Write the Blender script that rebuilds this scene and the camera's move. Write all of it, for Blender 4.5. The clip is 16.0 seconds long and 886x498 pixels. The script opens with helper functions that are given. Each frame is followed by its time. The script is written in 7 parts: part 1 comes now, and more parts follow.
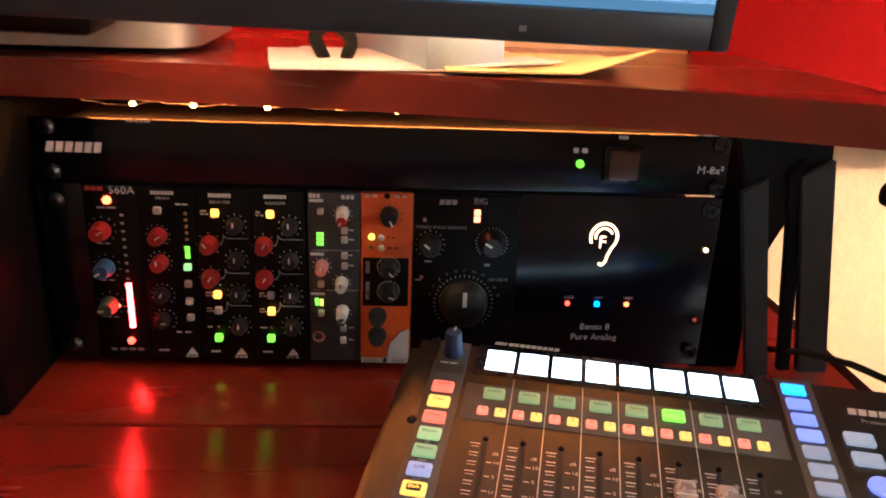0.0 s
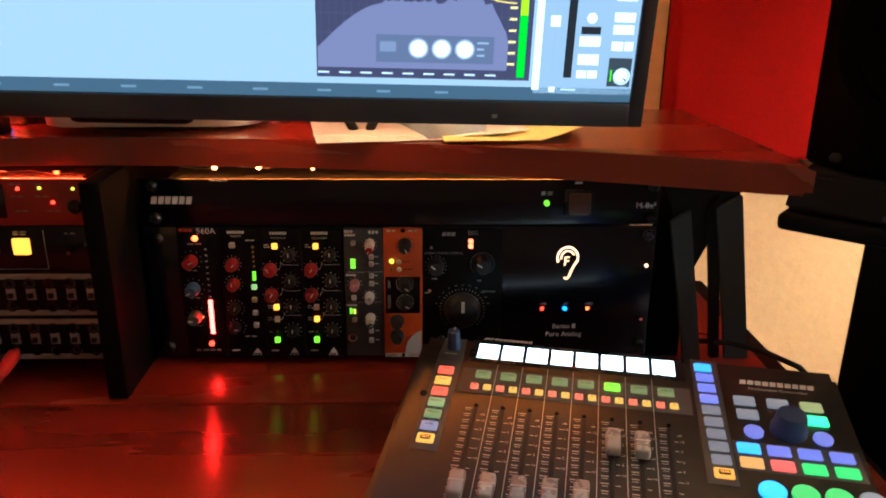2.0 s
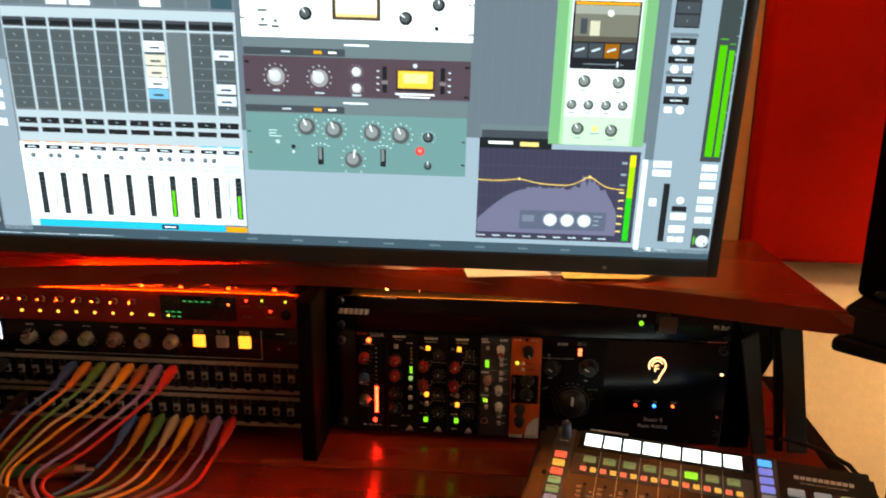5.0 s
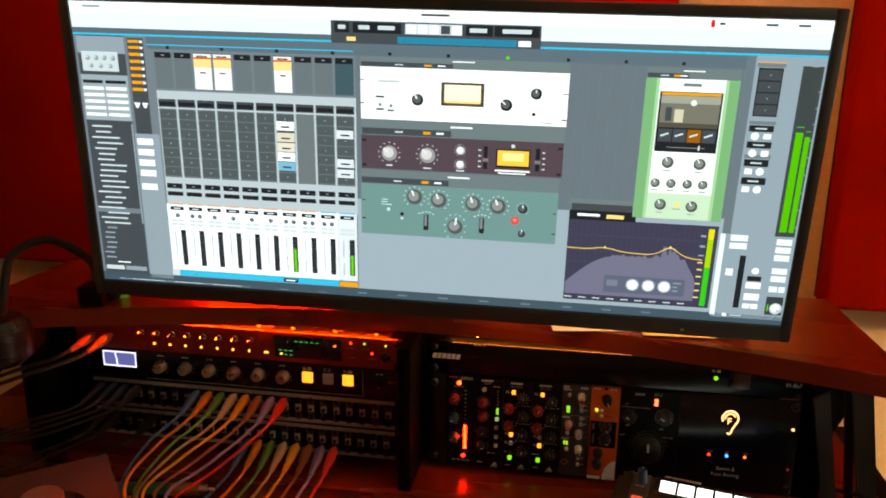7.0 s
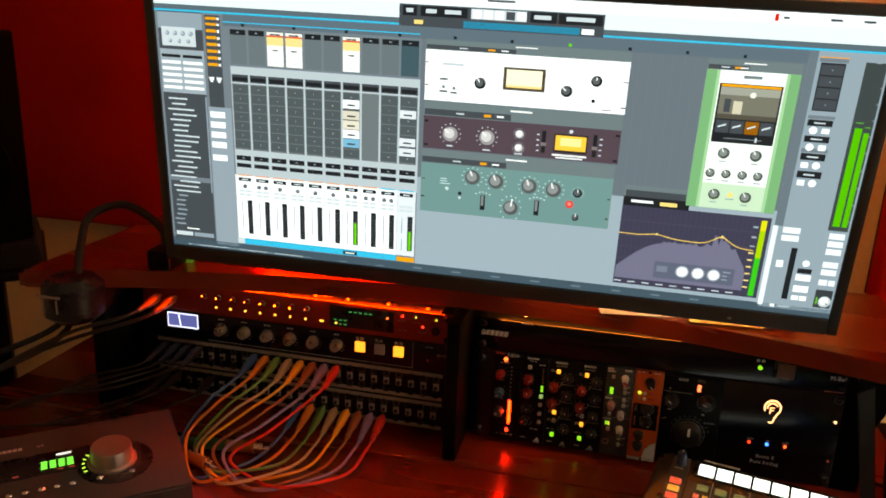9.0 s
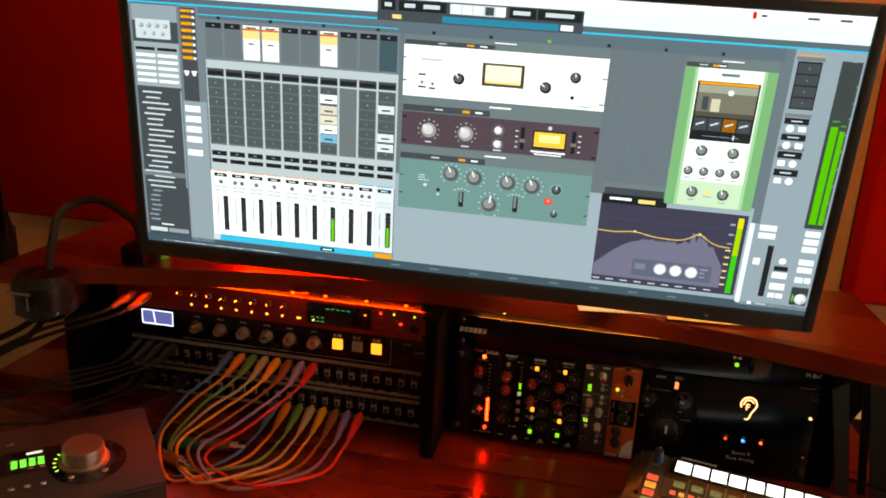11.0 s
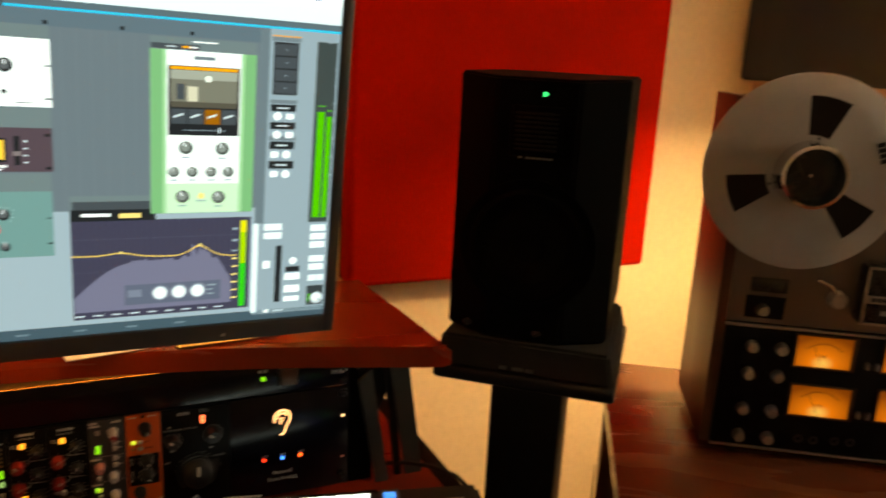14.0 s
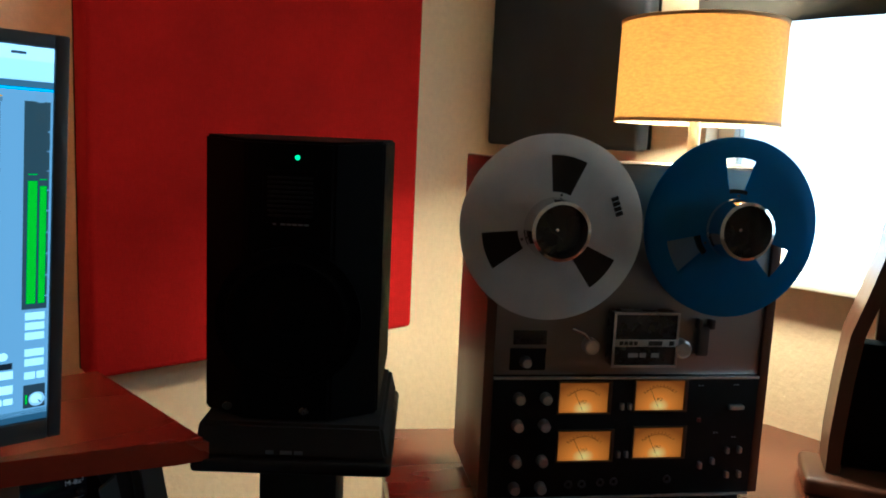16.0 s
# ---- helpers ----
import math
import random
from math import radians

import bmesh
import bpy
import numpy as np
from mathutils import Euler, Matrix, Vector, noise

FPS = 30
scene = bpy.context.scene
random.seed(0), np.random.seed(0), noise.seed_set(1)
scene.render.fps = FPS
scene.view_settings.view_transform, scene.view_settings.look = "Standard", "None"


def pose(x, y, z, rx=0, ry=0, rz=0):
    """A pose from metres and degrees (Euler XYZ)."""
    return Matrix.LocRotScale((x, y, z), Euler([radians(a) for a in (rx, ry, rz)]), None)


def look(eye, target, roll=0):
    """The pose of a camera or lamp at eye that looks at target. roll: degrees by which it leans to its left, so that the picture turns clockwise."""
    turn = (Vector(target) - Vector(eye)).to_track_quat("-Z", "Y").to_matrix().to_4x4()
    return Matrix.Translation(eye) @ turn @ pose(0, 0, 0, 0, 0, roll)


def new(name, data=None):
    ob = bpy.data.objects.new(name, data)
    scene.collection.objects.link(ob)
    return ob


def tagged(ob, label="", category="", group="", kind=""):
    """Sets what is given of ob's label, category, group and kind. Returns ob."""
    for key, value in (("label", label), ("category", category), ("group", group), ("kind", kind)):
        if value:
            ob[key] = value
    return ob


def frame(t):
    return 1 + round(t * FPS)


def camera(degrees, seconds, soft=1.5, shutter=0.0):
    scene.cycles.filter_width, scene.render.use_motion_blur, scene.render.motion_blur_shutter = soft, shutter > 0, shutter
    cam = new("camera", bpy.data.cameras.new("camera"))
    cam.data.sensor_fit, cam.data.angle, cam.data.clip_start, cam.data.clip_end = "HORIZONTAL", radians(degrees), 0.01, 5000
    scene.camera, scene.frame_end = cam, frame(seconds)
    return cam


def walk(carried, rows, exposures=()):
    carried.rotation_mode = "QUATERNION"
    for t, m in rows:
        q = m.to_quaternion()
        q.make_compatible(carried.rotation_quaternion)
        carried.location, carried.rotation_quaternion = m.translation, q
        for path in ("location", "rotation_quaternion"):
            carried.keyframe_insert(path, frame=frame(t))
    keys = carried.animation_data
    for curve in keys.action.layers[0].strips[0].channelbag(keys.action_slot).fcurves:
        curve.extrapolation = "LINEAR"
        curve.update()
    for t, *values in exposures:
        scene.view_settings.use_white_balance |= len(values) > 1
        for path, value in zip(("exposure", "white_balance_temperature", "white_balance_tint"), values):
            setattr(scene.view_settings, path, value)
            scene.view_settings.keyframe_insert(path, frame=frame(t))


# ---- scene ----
cam = camera(59.3, 16.0, soft=1.8, shutter=0.5)
PATH = [
    (0, (0.009, 0.07, 1.053), (0.121, 1.948, 0.375), 2.3),
    (0.5, (0.003, 0.032, 1.073), (0.114, 1.926, 0.44), 2.2),
    (1, (0.006, -0.01, 1.106), (0.11, 1.881, 0.464), 1.4),
    (1.5, (0.015, -0.057, 1.109), (0.077, 1.841, 0.485), 0.7),
    (2, (0.012, -0.099, 1.122), (0.082, 1.792, 0.473), 0.6),
    (2.5, (0.009, -0.141, 1.151), (0.075, 1.75, 0.503), 0.6),
    (3, (-0.005, -0.182, 1.17), (0.049, 1.716, 0.541), 1.1),
    (3.5, (-0.019, -0.214, 1.194), (0.017, 1.687, 0.573), 1.0),
    (4, (-0.03, -0.235, 1.209), (-0.022, 1.672, 0.606), 1.5),
    (4.5, (-0.035, -0.262, 1.232), (-0.102, 1.658, 0.674), 1.0),
    (6.8, (-0.052, -0.351, 1.333), (-0.361, 1.557, 0.818), 0.6),
    (7, (-0.057, -0.36, 1.334), (-0.378, 1.547, 0.825), 0.6),
    (7.5, (-0.058, -0.377, 1.346), (-0.435, 1.513, 0.813), 0.6),
    (8, (-0.057, -0.386, 1.349), (-0.482, 1.484, 0.781), 1.1),
    (8.5, (-0.063, -0.39, 1.344), (-0.493, 1.478, 0.772), 1.8),
    (9, (-0.066, -0.392, 1.341), (-0.489, 1.48, 0.778), 2.2),
    (11.5, (-0.065, -0.382, 1.338), (-0.414, 1.503, 0.768), 3.3),
    (12, (-0.066, -0.372, 1.331), (-0.347, 1.525, 0.765), 4.1),
    (12.5, (-0.076, -0.341, 1.32), (-0.121, 1.57, 0.732), 4.7),
    (13, (-0.067, -0.299, 1.312), (0.18, 1.587, 0.695), 4.4),
    (13.5, (-0.057, -0.274, 1.313), (0.49, 1.562, 0.739), 3.2),
    (14, (-0.052, -0.259, 1.31), (0.79, 1.49, 0.828), 3.1),
    (14.5, (-0.038, -0.243, 1.313), (1.015, 1.4, 0.874), 2.5),
    (14.6, (-0.036, -0.24, 1.313), (1.053, 1.39, 0.914), 0.3),
    (15, (-0.024, -0.23, 1.314), (1.196, 1.3, 0.9), 2.0),
    (15.5, (-0.023, -0.225, 1.304), (1.292, 1.243, 0.969), 2.3),
    (16, (-0.018, -0.227, 1.302), (1.321, 1.231, 1.018), 2.6),
]
walk(cam, [(t, look(eye, target, roll)) for t, eye, target, roll in PATH], [(0.0, 0.85, 5100, 5), (1.5, 0.32, 5350, 5), (3.5, 0.1, 6200, 5), (4.6, 0.0, 6900, 5), (7.0, -0.35, 7700, 8), (9.0, -0.35, 7800, 8), (12.0, -0.3, 8000, 8), (13.5, -0.25, 8200, 4), (14.5, -0.25, 7000, -2), (15.2, -0.4, 5100, -8), (16.0, -0.55, 4200, -12)])

# ---- world and light ----
world = bpy.data.worlds.new("world")
scene.world = world
world.use_nodes = True
_wn = world.node_tree
_sky = _wn.nodes.new("ShaderNodeTexSky")
_sky.sky_type = "NISHITA"
_sky.sun_disc = False
_sky.sun_elevation, _sky.sun_rotation = radians(35), radians(140)
_wn.links.new(_sky.outputs[0], _wn.nodes["Background"].inputs[0])
_wn.nodes["Background"].inputs[1].default_value = 0.12


def lamp(name, kind, m, power, colour, size=0.1, size_y=0.0):
    data = bpy.data.lights.new(name, kind)
    data.energy, data.color = power, colour
    if kind == "AREA":
        data.shape = "RECTANGLE" if size_y else "SQUARE"
        data.size = size
        if size_y:
            data.size_y = size_y
    else:
        data.shadow_soft_size = size
    ob = new(name, data)
    ob.matrix_world = m
    return ob


# ---- materials ----
def mat(name, colour, rough=0.5, metal=0.0, vary=0.12, scale=30.0, bump=0.0, fine=300.0, stretch=(1, 1, 1), coat=0.0, spec=0.5):
    """A painted, plastic, cloth or metal surface with mottling at two scales and a fine relief."""
    m = bpy.data.materials.new(name)
    m.use_nodes = True
    nt = m.node_tree
    b = nt.nodes["Principled BSDF"]
    tc = nt.nodes.new("ShaderNodeTexCoord")
    mp = nt.nodes.new("ShaderNodeMapping")
    mp.inputs["Scale"].default_value = stretch
    nt.links.new(tc.outputs["Object"], mp.inputs[0])
    n1 = nt.nodes.new("ShaderNodeTexNoise")
    n1.inputs["Scale"].default_value, n1.inputs["Detail"].default_value = scale, 5
    n2 = nt.nodes.new("ShaderNodeTexNoise")
    n2.inputs["Scale"].default_value, n2.inputs["Detail"].default_value = fine, 2
    nt.links.new(mp.outputs[0], n1.inputs[0])
    nt.links.new(mp.outputs[0], n2.inputs[0])
    add = nt.nodes.new("ShaderNodeMath")
    add.operation = "MULTIPLY_ADD"
    add.inputs[1].default_value, add.inputs[2].default_value = 0.35, 0.0
    nt.links.new(n2.outputs[0], add.inputs[0])
    s = nt.nodes.new("ShaderNodeMath")
    s.operation = "ADD"
    nt.links.new(n1.outputs[0], s.inputs[0])
    nt.links.new(add.outputs[0], s.inputs[1])
    r = nt.nodes.new("ShaderNodeMapRange")
    r.inputs[1].default_value, r.inputs[2].default_value = 0.4, 0.95
    r.inputs[3].default_value, r.inputs[4].default_value = 1 - vary, 1 + vary
    nt.links.new(s.outputs[0], r.inputs[0])
    mul = nt.nodes.new("ShaderNodeVectorMath")
    mul.operation = "SCALE"
    mul.inputs[0].default_value = colour
    nt.links.new(r.outputs[0], mul.inputs["Scale"])
    nt.links.new(mul.outputs[0], b.inputs["Base Color"])
    rr = nt.nodes.new("ShaderNodeMapRange")
    rr.inputs[1].default_value, rr.inputs[2].default_value = 0.4, 0.95
    rr.inputs[3].default_value, rr.inputs[4].default_value = max(0.02, rough - 0.08), min(1, rough + 0.08)
    nt.links.new(s.outputs[0], rr.inputs[0])
    nt.links.new(rr.outputs[0], b.inputs["Roughness"])
    b.inputs["Metallic"].default_value = metal
    b.inputs["Coat Weight"].default_value = coat
    b.inputs["Specular IOR Level"].default_value = spec
    if bump:
        bp = nt.nodes.new("ShaderNodeBump")
        bp.inputs["Strength"].default_value, bp.inputs["Distance"].default_value = bump, 0.002
        nt.links.new(s.outputs[0], bp.inputs["Height"])
        nt.links.new(bp.outputs[0], b.inputs["Normal"])
    return m


def wood(name, dark, light, rough=0.35, along=(2, 30, 30), coat=0.0):
    m = bpy.data.materials.new(name)
    m.use_nodes = True
    nt = m.node_tree
    b = nt.nodes["Principled BSDF"]
    tc = nt.nodes.new("ShaderNodeTexCoord")
    mp = nt.nodes.new("ShaderNodeMapping")
    mp.inputs["Scale"].default_value = along
    nt.links.new(tc.outputs["Object"], mp.inputs[0])
    n = nt.nodes.new("ShaderNodeTexNoise")
    n.inputs["Scale"].default_value, n.inputs["Detail"].default_value, n.inputs["Distortion"].default_value = 1.0, 8, 0.6
    nt.links.new(mp.outputs[0], n.inputs[0])
    big = nt.nodes.new("ShaderNodeTexNoise")
    big.inputs["Scale"].default_value = 3.0
    nt.links.new(tc.outputs["Object"], big.inputs[0])
    ramp = nt.nodes.new("ShaderNodeValToRGB")
    ramp.color_ramp.elements[0].position, ramp.color_ramp.elements[1].position = 0.3, 0.72
    ramp.color_ramp.elements[0].color, ramp.color_ramp.elements[1].color = (*dark, 1), (*light, 1)
    mix = nt.nodes.new("ShaderNodeMath")
    mix.operation = "MULTIPLY_ADD"
    mix.inputs[1].default_value = 0.3
    nt.links.new(big.outputs[0], mix.inputs[0])
    half = nt.nodes.new("ShaderNodeMath")
    half.operation = "MULTIPLY"
    half.inputs[1].default_value = 0.72
    nt.links.new(n.outputs[0], half.inputs[0])
    nt.links.new(half.outputs[0], mix.inputs[2])
    nt.links.new(mix.outputs[0], ramp.inputs[0])
    nt.links.new(ramp.outputs[0], b.inputs["Base Color"])
    r = nt.nodes.new("ShaderNodeMapRange")
    r.inputs[3].default_value, r.inputs[4].default_value = rough - 0.07, rough + 0.1
    nt.links.new(n.outputs[0], r.inputs[0])
    nt.links.new(r.outputs[0], b.inputs["Roughness"])
    b.inputs["Coat Weight"].default_value = coat
    b.inputs["Coat Roughness"].default_value = 0.2
    bp = nt.nodes.new("ShaderNodeBump")
    bp.inputs["Strength"].default_value, bp.inputs["Distance"].default_value = 0.15, 0.001
    nt.links.new(n.outputs[0], bp.inputs["Height"])
    nt.links.new(bp.outputs[0], b.inputs["Normal"])
    return m


def glow(name, colour, strength, body=(0.6, 0.6, 0.6)):
    """Something that gives off light: a lit lamp, LED, lit key or screen."""
    m = bpy.data.materials.new(name)
    m.use_nodes = True
    b = m.node_tree.nodes["Principled BSDF"]
    b.inputs["Base Color"].default_value = (*[c * 0.2 for c in body], 1)
    b.inputs["Roughness"].default_value = 0.4
    b.inputs["Emission Color"].default_value = (*colour, 1)
    b.inputs["Emission Strength"].default_value = strength
    return m


def glass(name, colour=(1, 1, 1), rough=0.02):
    m = bpy.data.materials.new(name)
    m.use_nodes = True
    b = m.node_tree.nodes["Principled BSDF"]
    b.inputs["Base Color"].default_value = (*colour, 1)
    b.inputs["Roughness"].default_value = rough
    b.inputs["Transmission Weight"].default_value = 1.0
    b.inputs["IOR"].default_value = 1.45
    return m


# ---- mesh builder ----
class B:
    """Collects shapes into one mesh. x is right, z up, and -y faces the viewer."""

    def __init__(self):
        self.bm = bmesh.new()

    def _done(self, verts, m):
        if m is not None:
            bmesh.ops.transform(self.bm, matrix=m, verts=verts)
        return self

    def box(self, x0, x1, y0, y1, z0, z1, bev=0.0, seg=2, m=None):
        r = bmesh.ops.create_cube(self.bm, size=1.0)
        vs = r["verts"]
        bmesh.ops.scale(self.bm, vec=(x1 - x0, y1 - y0, z1 - z0), verts=vs)
        bmesh.ops.translate(self.bm, vec=((x0 + x1) / 2, (y0 + y1) / 2, (z0 + z1) / 2), verts=vs)
        if bev:
            es = list({e for v in vs for e in v.link_edges})
            out = bmesh.ops.bevel(self.bm, geom=es, offset=bev, segments=seg, affect="EDGES", profile=0.5)
            vs = list({v for f in out["faces"] for v in f.verts} | {v for v in vs if v.is_valid})
        return self._done(vs, m)

    def cyl(self, x, y, z, r, h, axis="Y", r2=None, seg=24, m=None, caps=True):
        """A cylinder centred on the point, along an axis; r at the low end, r2 at the high end."""
        r2 = r if r2 is None else r2
        rot = {"Z": Matrix(), "Y": Matrix.Rotation(radians(90), 4, "X"), "X": Matrix.Rotation(radians(90), 4, "Y")}[axis]
        out = bmesh.ops.create_cone(self.bm, cap_ends=caps, segments=seg, radius1=r, radius2=r2, depth=h, matrix=Matrix.Translation((x, y, z)) @ rot)
        return self._done(out["verts"], m)

    def ball(self, x, y, z, r, s=(1, 1, 1), u=12, v=8, m=None):
        out = bmesh.ops.create_uvsphere(self.bm, u_segments=u, v_segments=v, radius=r, matrix=Matrix.Translation((x, y, z)) @ Matrix.Diagonal((*s, 1)))
        return self._done(out["verts"], m)

    def quad(self, x0, x1, z0, z1, y=0.0):
        bm = self.bm
        vs = [bm.verts.new(p) for p in ((x0, y, z0), (x1, y, z0), (x1, y, z1), (x0, y, z1))]
        bm.faces.new(vs)
        return self

    def poly(self, pts, y0, y1):
        """A flat shape given by (x, z) points, standing from y0 (front) to y1 (back)."""
        bm = self.bm
        a = [bm.verts.new((x, y0, z)) for x, z in pts]
        c = [bm.verts.new((x, y1, z)) for x, z in pts]
        bm.faces.new(a)
        bm.faces.new(list(reversed(c)))
        for i in range(len(pts)):
            j = (i + 1) % len(pts)
            bm.faces.new((a[j], a[i], c[i], c[j]))
        return self

    def ring(self, x, y, z, r0, r1, h, seg=32):
        """A flat washer facing -y."""
        bm = self.bm
        rows = []
        for rr, yy in ((r0, y - h / 2), (r1, y - h / 2), (r1, y + h / 2), (r0, y + h / 2)):
            rows.append([bm.verts.new((x + rr * math.cos(2 * math.pi * i / seg), yy, z + rr * math.sin(2 * math.pi * i / seg))) for i in range(seg)])
        for k in range(4):
            p, q = rows[k], rows[(k + 1) % 4]
            for i in range(seg):
                bm.faces.new((p[i], p[(i + 1) % seg], q[(i + 1) % seg], q[i]))
        return self

    def lathe(self, x, y, z, prof, seg=28):
        """Turned round an axis along y: prof is (radius, y) pairs."""
        bm = self.bm
        rows = []
        for rr, yy in prof:
            rows.append([bm.verts.new((x + max(rr, 1e-5) * math.cos(2 * math.pi * i / seg), y + yy, z + max(rr, 1e-5) * math.sin(2 * math.pi * i / seg))) for i in range(seg)])
        for p, q in zip(rows, rows[1:]):
            for i in range(seg):
                bm.faces.new((p[i], p[(i + 1) % seg], q[(i + 1) % seg], q[i]))
        return self

    def tube(self, pts, r, seg=8):
        bm = self.bm
        pts = [Vector(p) for p in pts]
        rows = []
        side = None
        for i, p in enumerate(pts):
            d = (pts[min(i + 1, len(pts) - 1)] - pts[max(i - 1, 0)]).normalized()
            if side is None:
                side = d.orthogonal().normalized()
            side = (side - d * side.dot(d)).normalized()
            up = d.cross(side)
            rr = r[i] if isinstance(r, (list, tuple)) else r
            rows.append([bm.verts.new(p + (side * math.cos(2 * math.pi * k / seg) + up * math.sin(2 * math.pi * k / seg)) * rr) for k in range(seg)])
        for p, q in zip(rows, rows[1:]):
            for k in range(seg):
                bm.faces.new((p[k], p[(k + 1) % seg], q[(k + 1) % seg], q[k]))
        bm.faces.new(list(reversed(rows[0])))
        bm.faces.new(rows[-1])
        return self


def part(name, b, material, parent=None, label="", smooth=30, kind="", m=None):
    """Links what b holds as one mesh object, under a thing or a part."""
    me = bpy.data.meshes.new(name)
    bmesh.ops.recalc_face_normals(b.bm, faces=b.bm.faces)
    b.bm.to_mesh(me)
    b.bm.free()
    me.materials.append(material)
    if smooth:
        me.polygons.foreach_set("use_smooth", [True] * len(me.polygons))
        me.set_sharp_from_angle(angle=radians(smooth))
    ob = new(name, me)
    if parent is not None:
        ob.parent = parent
    if m is not None:
        ob.matrix_basis = m
    return tagged(ob, label=label, kind=kind)


def thing(name, m, label, category, group="", kind=""):
    ob = new(name)
    ob.matrix_world = m
    ob.empty_display_size = 0.05
    return tagged(ob, label=label, category=category, group=group, kind=kind)


def letters(words, material, parent, name="printed_legend", label=""):
    """Words as flat type: rows of (text, x, z, height, y[, slant]). One mesh."""
    b = B()
    for text, x, z, h, y, *more in words:
        cu = bpy.data.curves.new("type", "FONT")
        cu.body, cu.size, cu.align_x, cu.align_y = text, h * 1.38, "CENTER", "CENTER"
        cu.resolution_u = 2
        if more:
            cu.shear = more[0]
        ob = bpy.data.objects.new("type", cu)
        scene.collection.objects.link(ob)
        me = bpy.data.meshes.new_from_object(ob)
        me.transform(Matrix.Translation((x, y, z)) @ Matrix.Rotation(radians(90), 4, "X") @ Matrix.Rotation(radians(more[1]) if len(more) > 1 else 0, 4, "Z"))
        b.bm.from_mesh(me)
        bpy.data.objects.remove(ob)
        bpy.data.curves.remove(cu)
        bpy.data.meshes.remove(me)
    me = bpy.data.meshes.new(name)
    b.bm.to_mesh(me)
    b.bm.free()
    me.materials.append(material)
    ob = new(name, me)
    ob.parent = parent
    return tagged(ob, label=label, kind="stuff")

# ---- shared materials ----
M_WALL = mat("cream_textured_wall", (0.72, 0.60, 0.42), 0.85, vary=0.05, scale=60, bump=0.6, fine=160)
M_RED = mat("red_panel_cloth", (0.34, 0.006, 0.004), 0.9, vary=0.12, scale=8, bump=0.25, fine=900, spec=0.08)
M_CHAR = mat("charcoal_panel_cloth", (0.045, 0.052, 0.066), 0.9, vary=0.12, scale=10, bump=0.25, fine=900, spec=0.1)
M_FLOOR = wood("oak_floor", (0.16, 0.09, 0.045), (0.30, 0.18, 0.09), 0.4)
M_DESK = wood("cherry_veneer", (0.165, 0.014, 0.0035), (0.235, 0.022, 0.006), 0.26, along=(1.2, 9, 9), coat=0.7)
M_DESKBLACK = mat("black_desk_side", (0.0025, 0.0025, 0.0025), 0.55, vary=0.2, bump=0.1, spec=0.08)
M_BLACK = mat("black_powder_coat", (0.004, 0.004, 0.0045), 0.45, vary=0.25, scale=40, bump=0.12, fine=1400, spec=0.15)
M_BLACKGLOSS = mat("black_plastic", (0.010, 0.010, 0.011), 0.28, vary=0.2)
M_RUBBER = mat("black_rubber", (0.016, 0.016, 0.016), 0.7, vary=0.2)
M_WHITE = mat("white_plastic", (0.72, 0.72, 0.69), 0.4, vary=0.05)
M_ALU = mat("brushed_aluminium", (0.55, 0.55, 0.56), 0.32, metal=1.0, vary=0.08, stretch=(1, 1, 60))
M_CHROME = mat("chrome", (0.75, 0.75, 0.76), 0.12, metal=1.0, vary=0.04)
M_STEEL = mat("dark_steel", (0.12, 0.12, 0.125), 0.35, metal=1.0, vary=0.15)

DESK_Z, SHELF_Z0, SHELF_Z1 = 0.762, 0.965, 0.990
WALL_Y, WALL_X0, WALL_X1, BACK_Y, ROOM_H = 1.28, -1.75, 1.56, -2.6, 2.5

# ---- room shell ----
b = B(); b.box(WALL_X0 - 0.15, WALL_X1 + 0.15, BACK_Y - 0.15, WALL_Y + 0.15, -0.1, 0.0)
tagged(part("floor", b, M_FLOOR), "warm brown wooden floor of the studio", "floor", kind="structure")
b = B(); b.box(WALL_X0 - 0.15, WALL_X1 + 0.15, BACK_Y - 0.15, WALL_Y + 0.15, ROOM_H, ROOM_H + 0.1)
tagged(part("ceiling", b, mat("ceiling_paint", (0.75, 0.73, 0.69), 0.9, vary=0.03, bump=0.2)), "plain off-white painted ceiling", "ceiling", kind="structure")
b = B(); b.box(WALL_X0 - 0.15, WALL_X1 + 0.15, WALL_Y, WALL_Y + 0.12, 0.0, ROOM_H)
wall_front = tagged(part("wall_front", b, M_WALL), "cream orange-peel textured wall behind the desk", "wall", kind="structure")
b = B(); b.box(WALL_X0 - 0.12, WALL_X0, BACK_Y, WALL_Y, 0.0, ROOM_H)
tagged(part("wall_left", b, M_WALL), "cream textured side wall", "wall", kind="structure")
b = B(); b.box(WALL_X0, WALL_X1, BACK_Y - 0.12, BACK_Y, 0.0, ROOM_H)
tagged(part("wall_back", b, M_WALL), "cream textured wall behind the camera", "wall", kind="structure")
WIN_Y0, WIN_Y1, WIN_Z0, WIN_Z1 = -0.62, 0.66, 1.06, 1.92
b = B()
b.box(WALL_X1, WALL_X1 + 0.12, BACK_Y, WIN_Y0, 0.0, ROOM_H)
b.box(WALL_X1, WALL_X1 + 0.12, WIN_Y1, WALL_Y, 0.0, ROOM_H)
b.box(WALL_X1, WALL_X1 + 0.12, WIN_Y0, WIN_Y1, 0.0, WIN_Z0)
b.box(WALL_X1, WALL_X1 + 0.12, WIN_Y0, WIN_Y1, WIN_Z1, ROOM_H)
tagged(part("wall_right", b, M_WALL), "cream textured wall with a bright window", "wall", kind="structure")

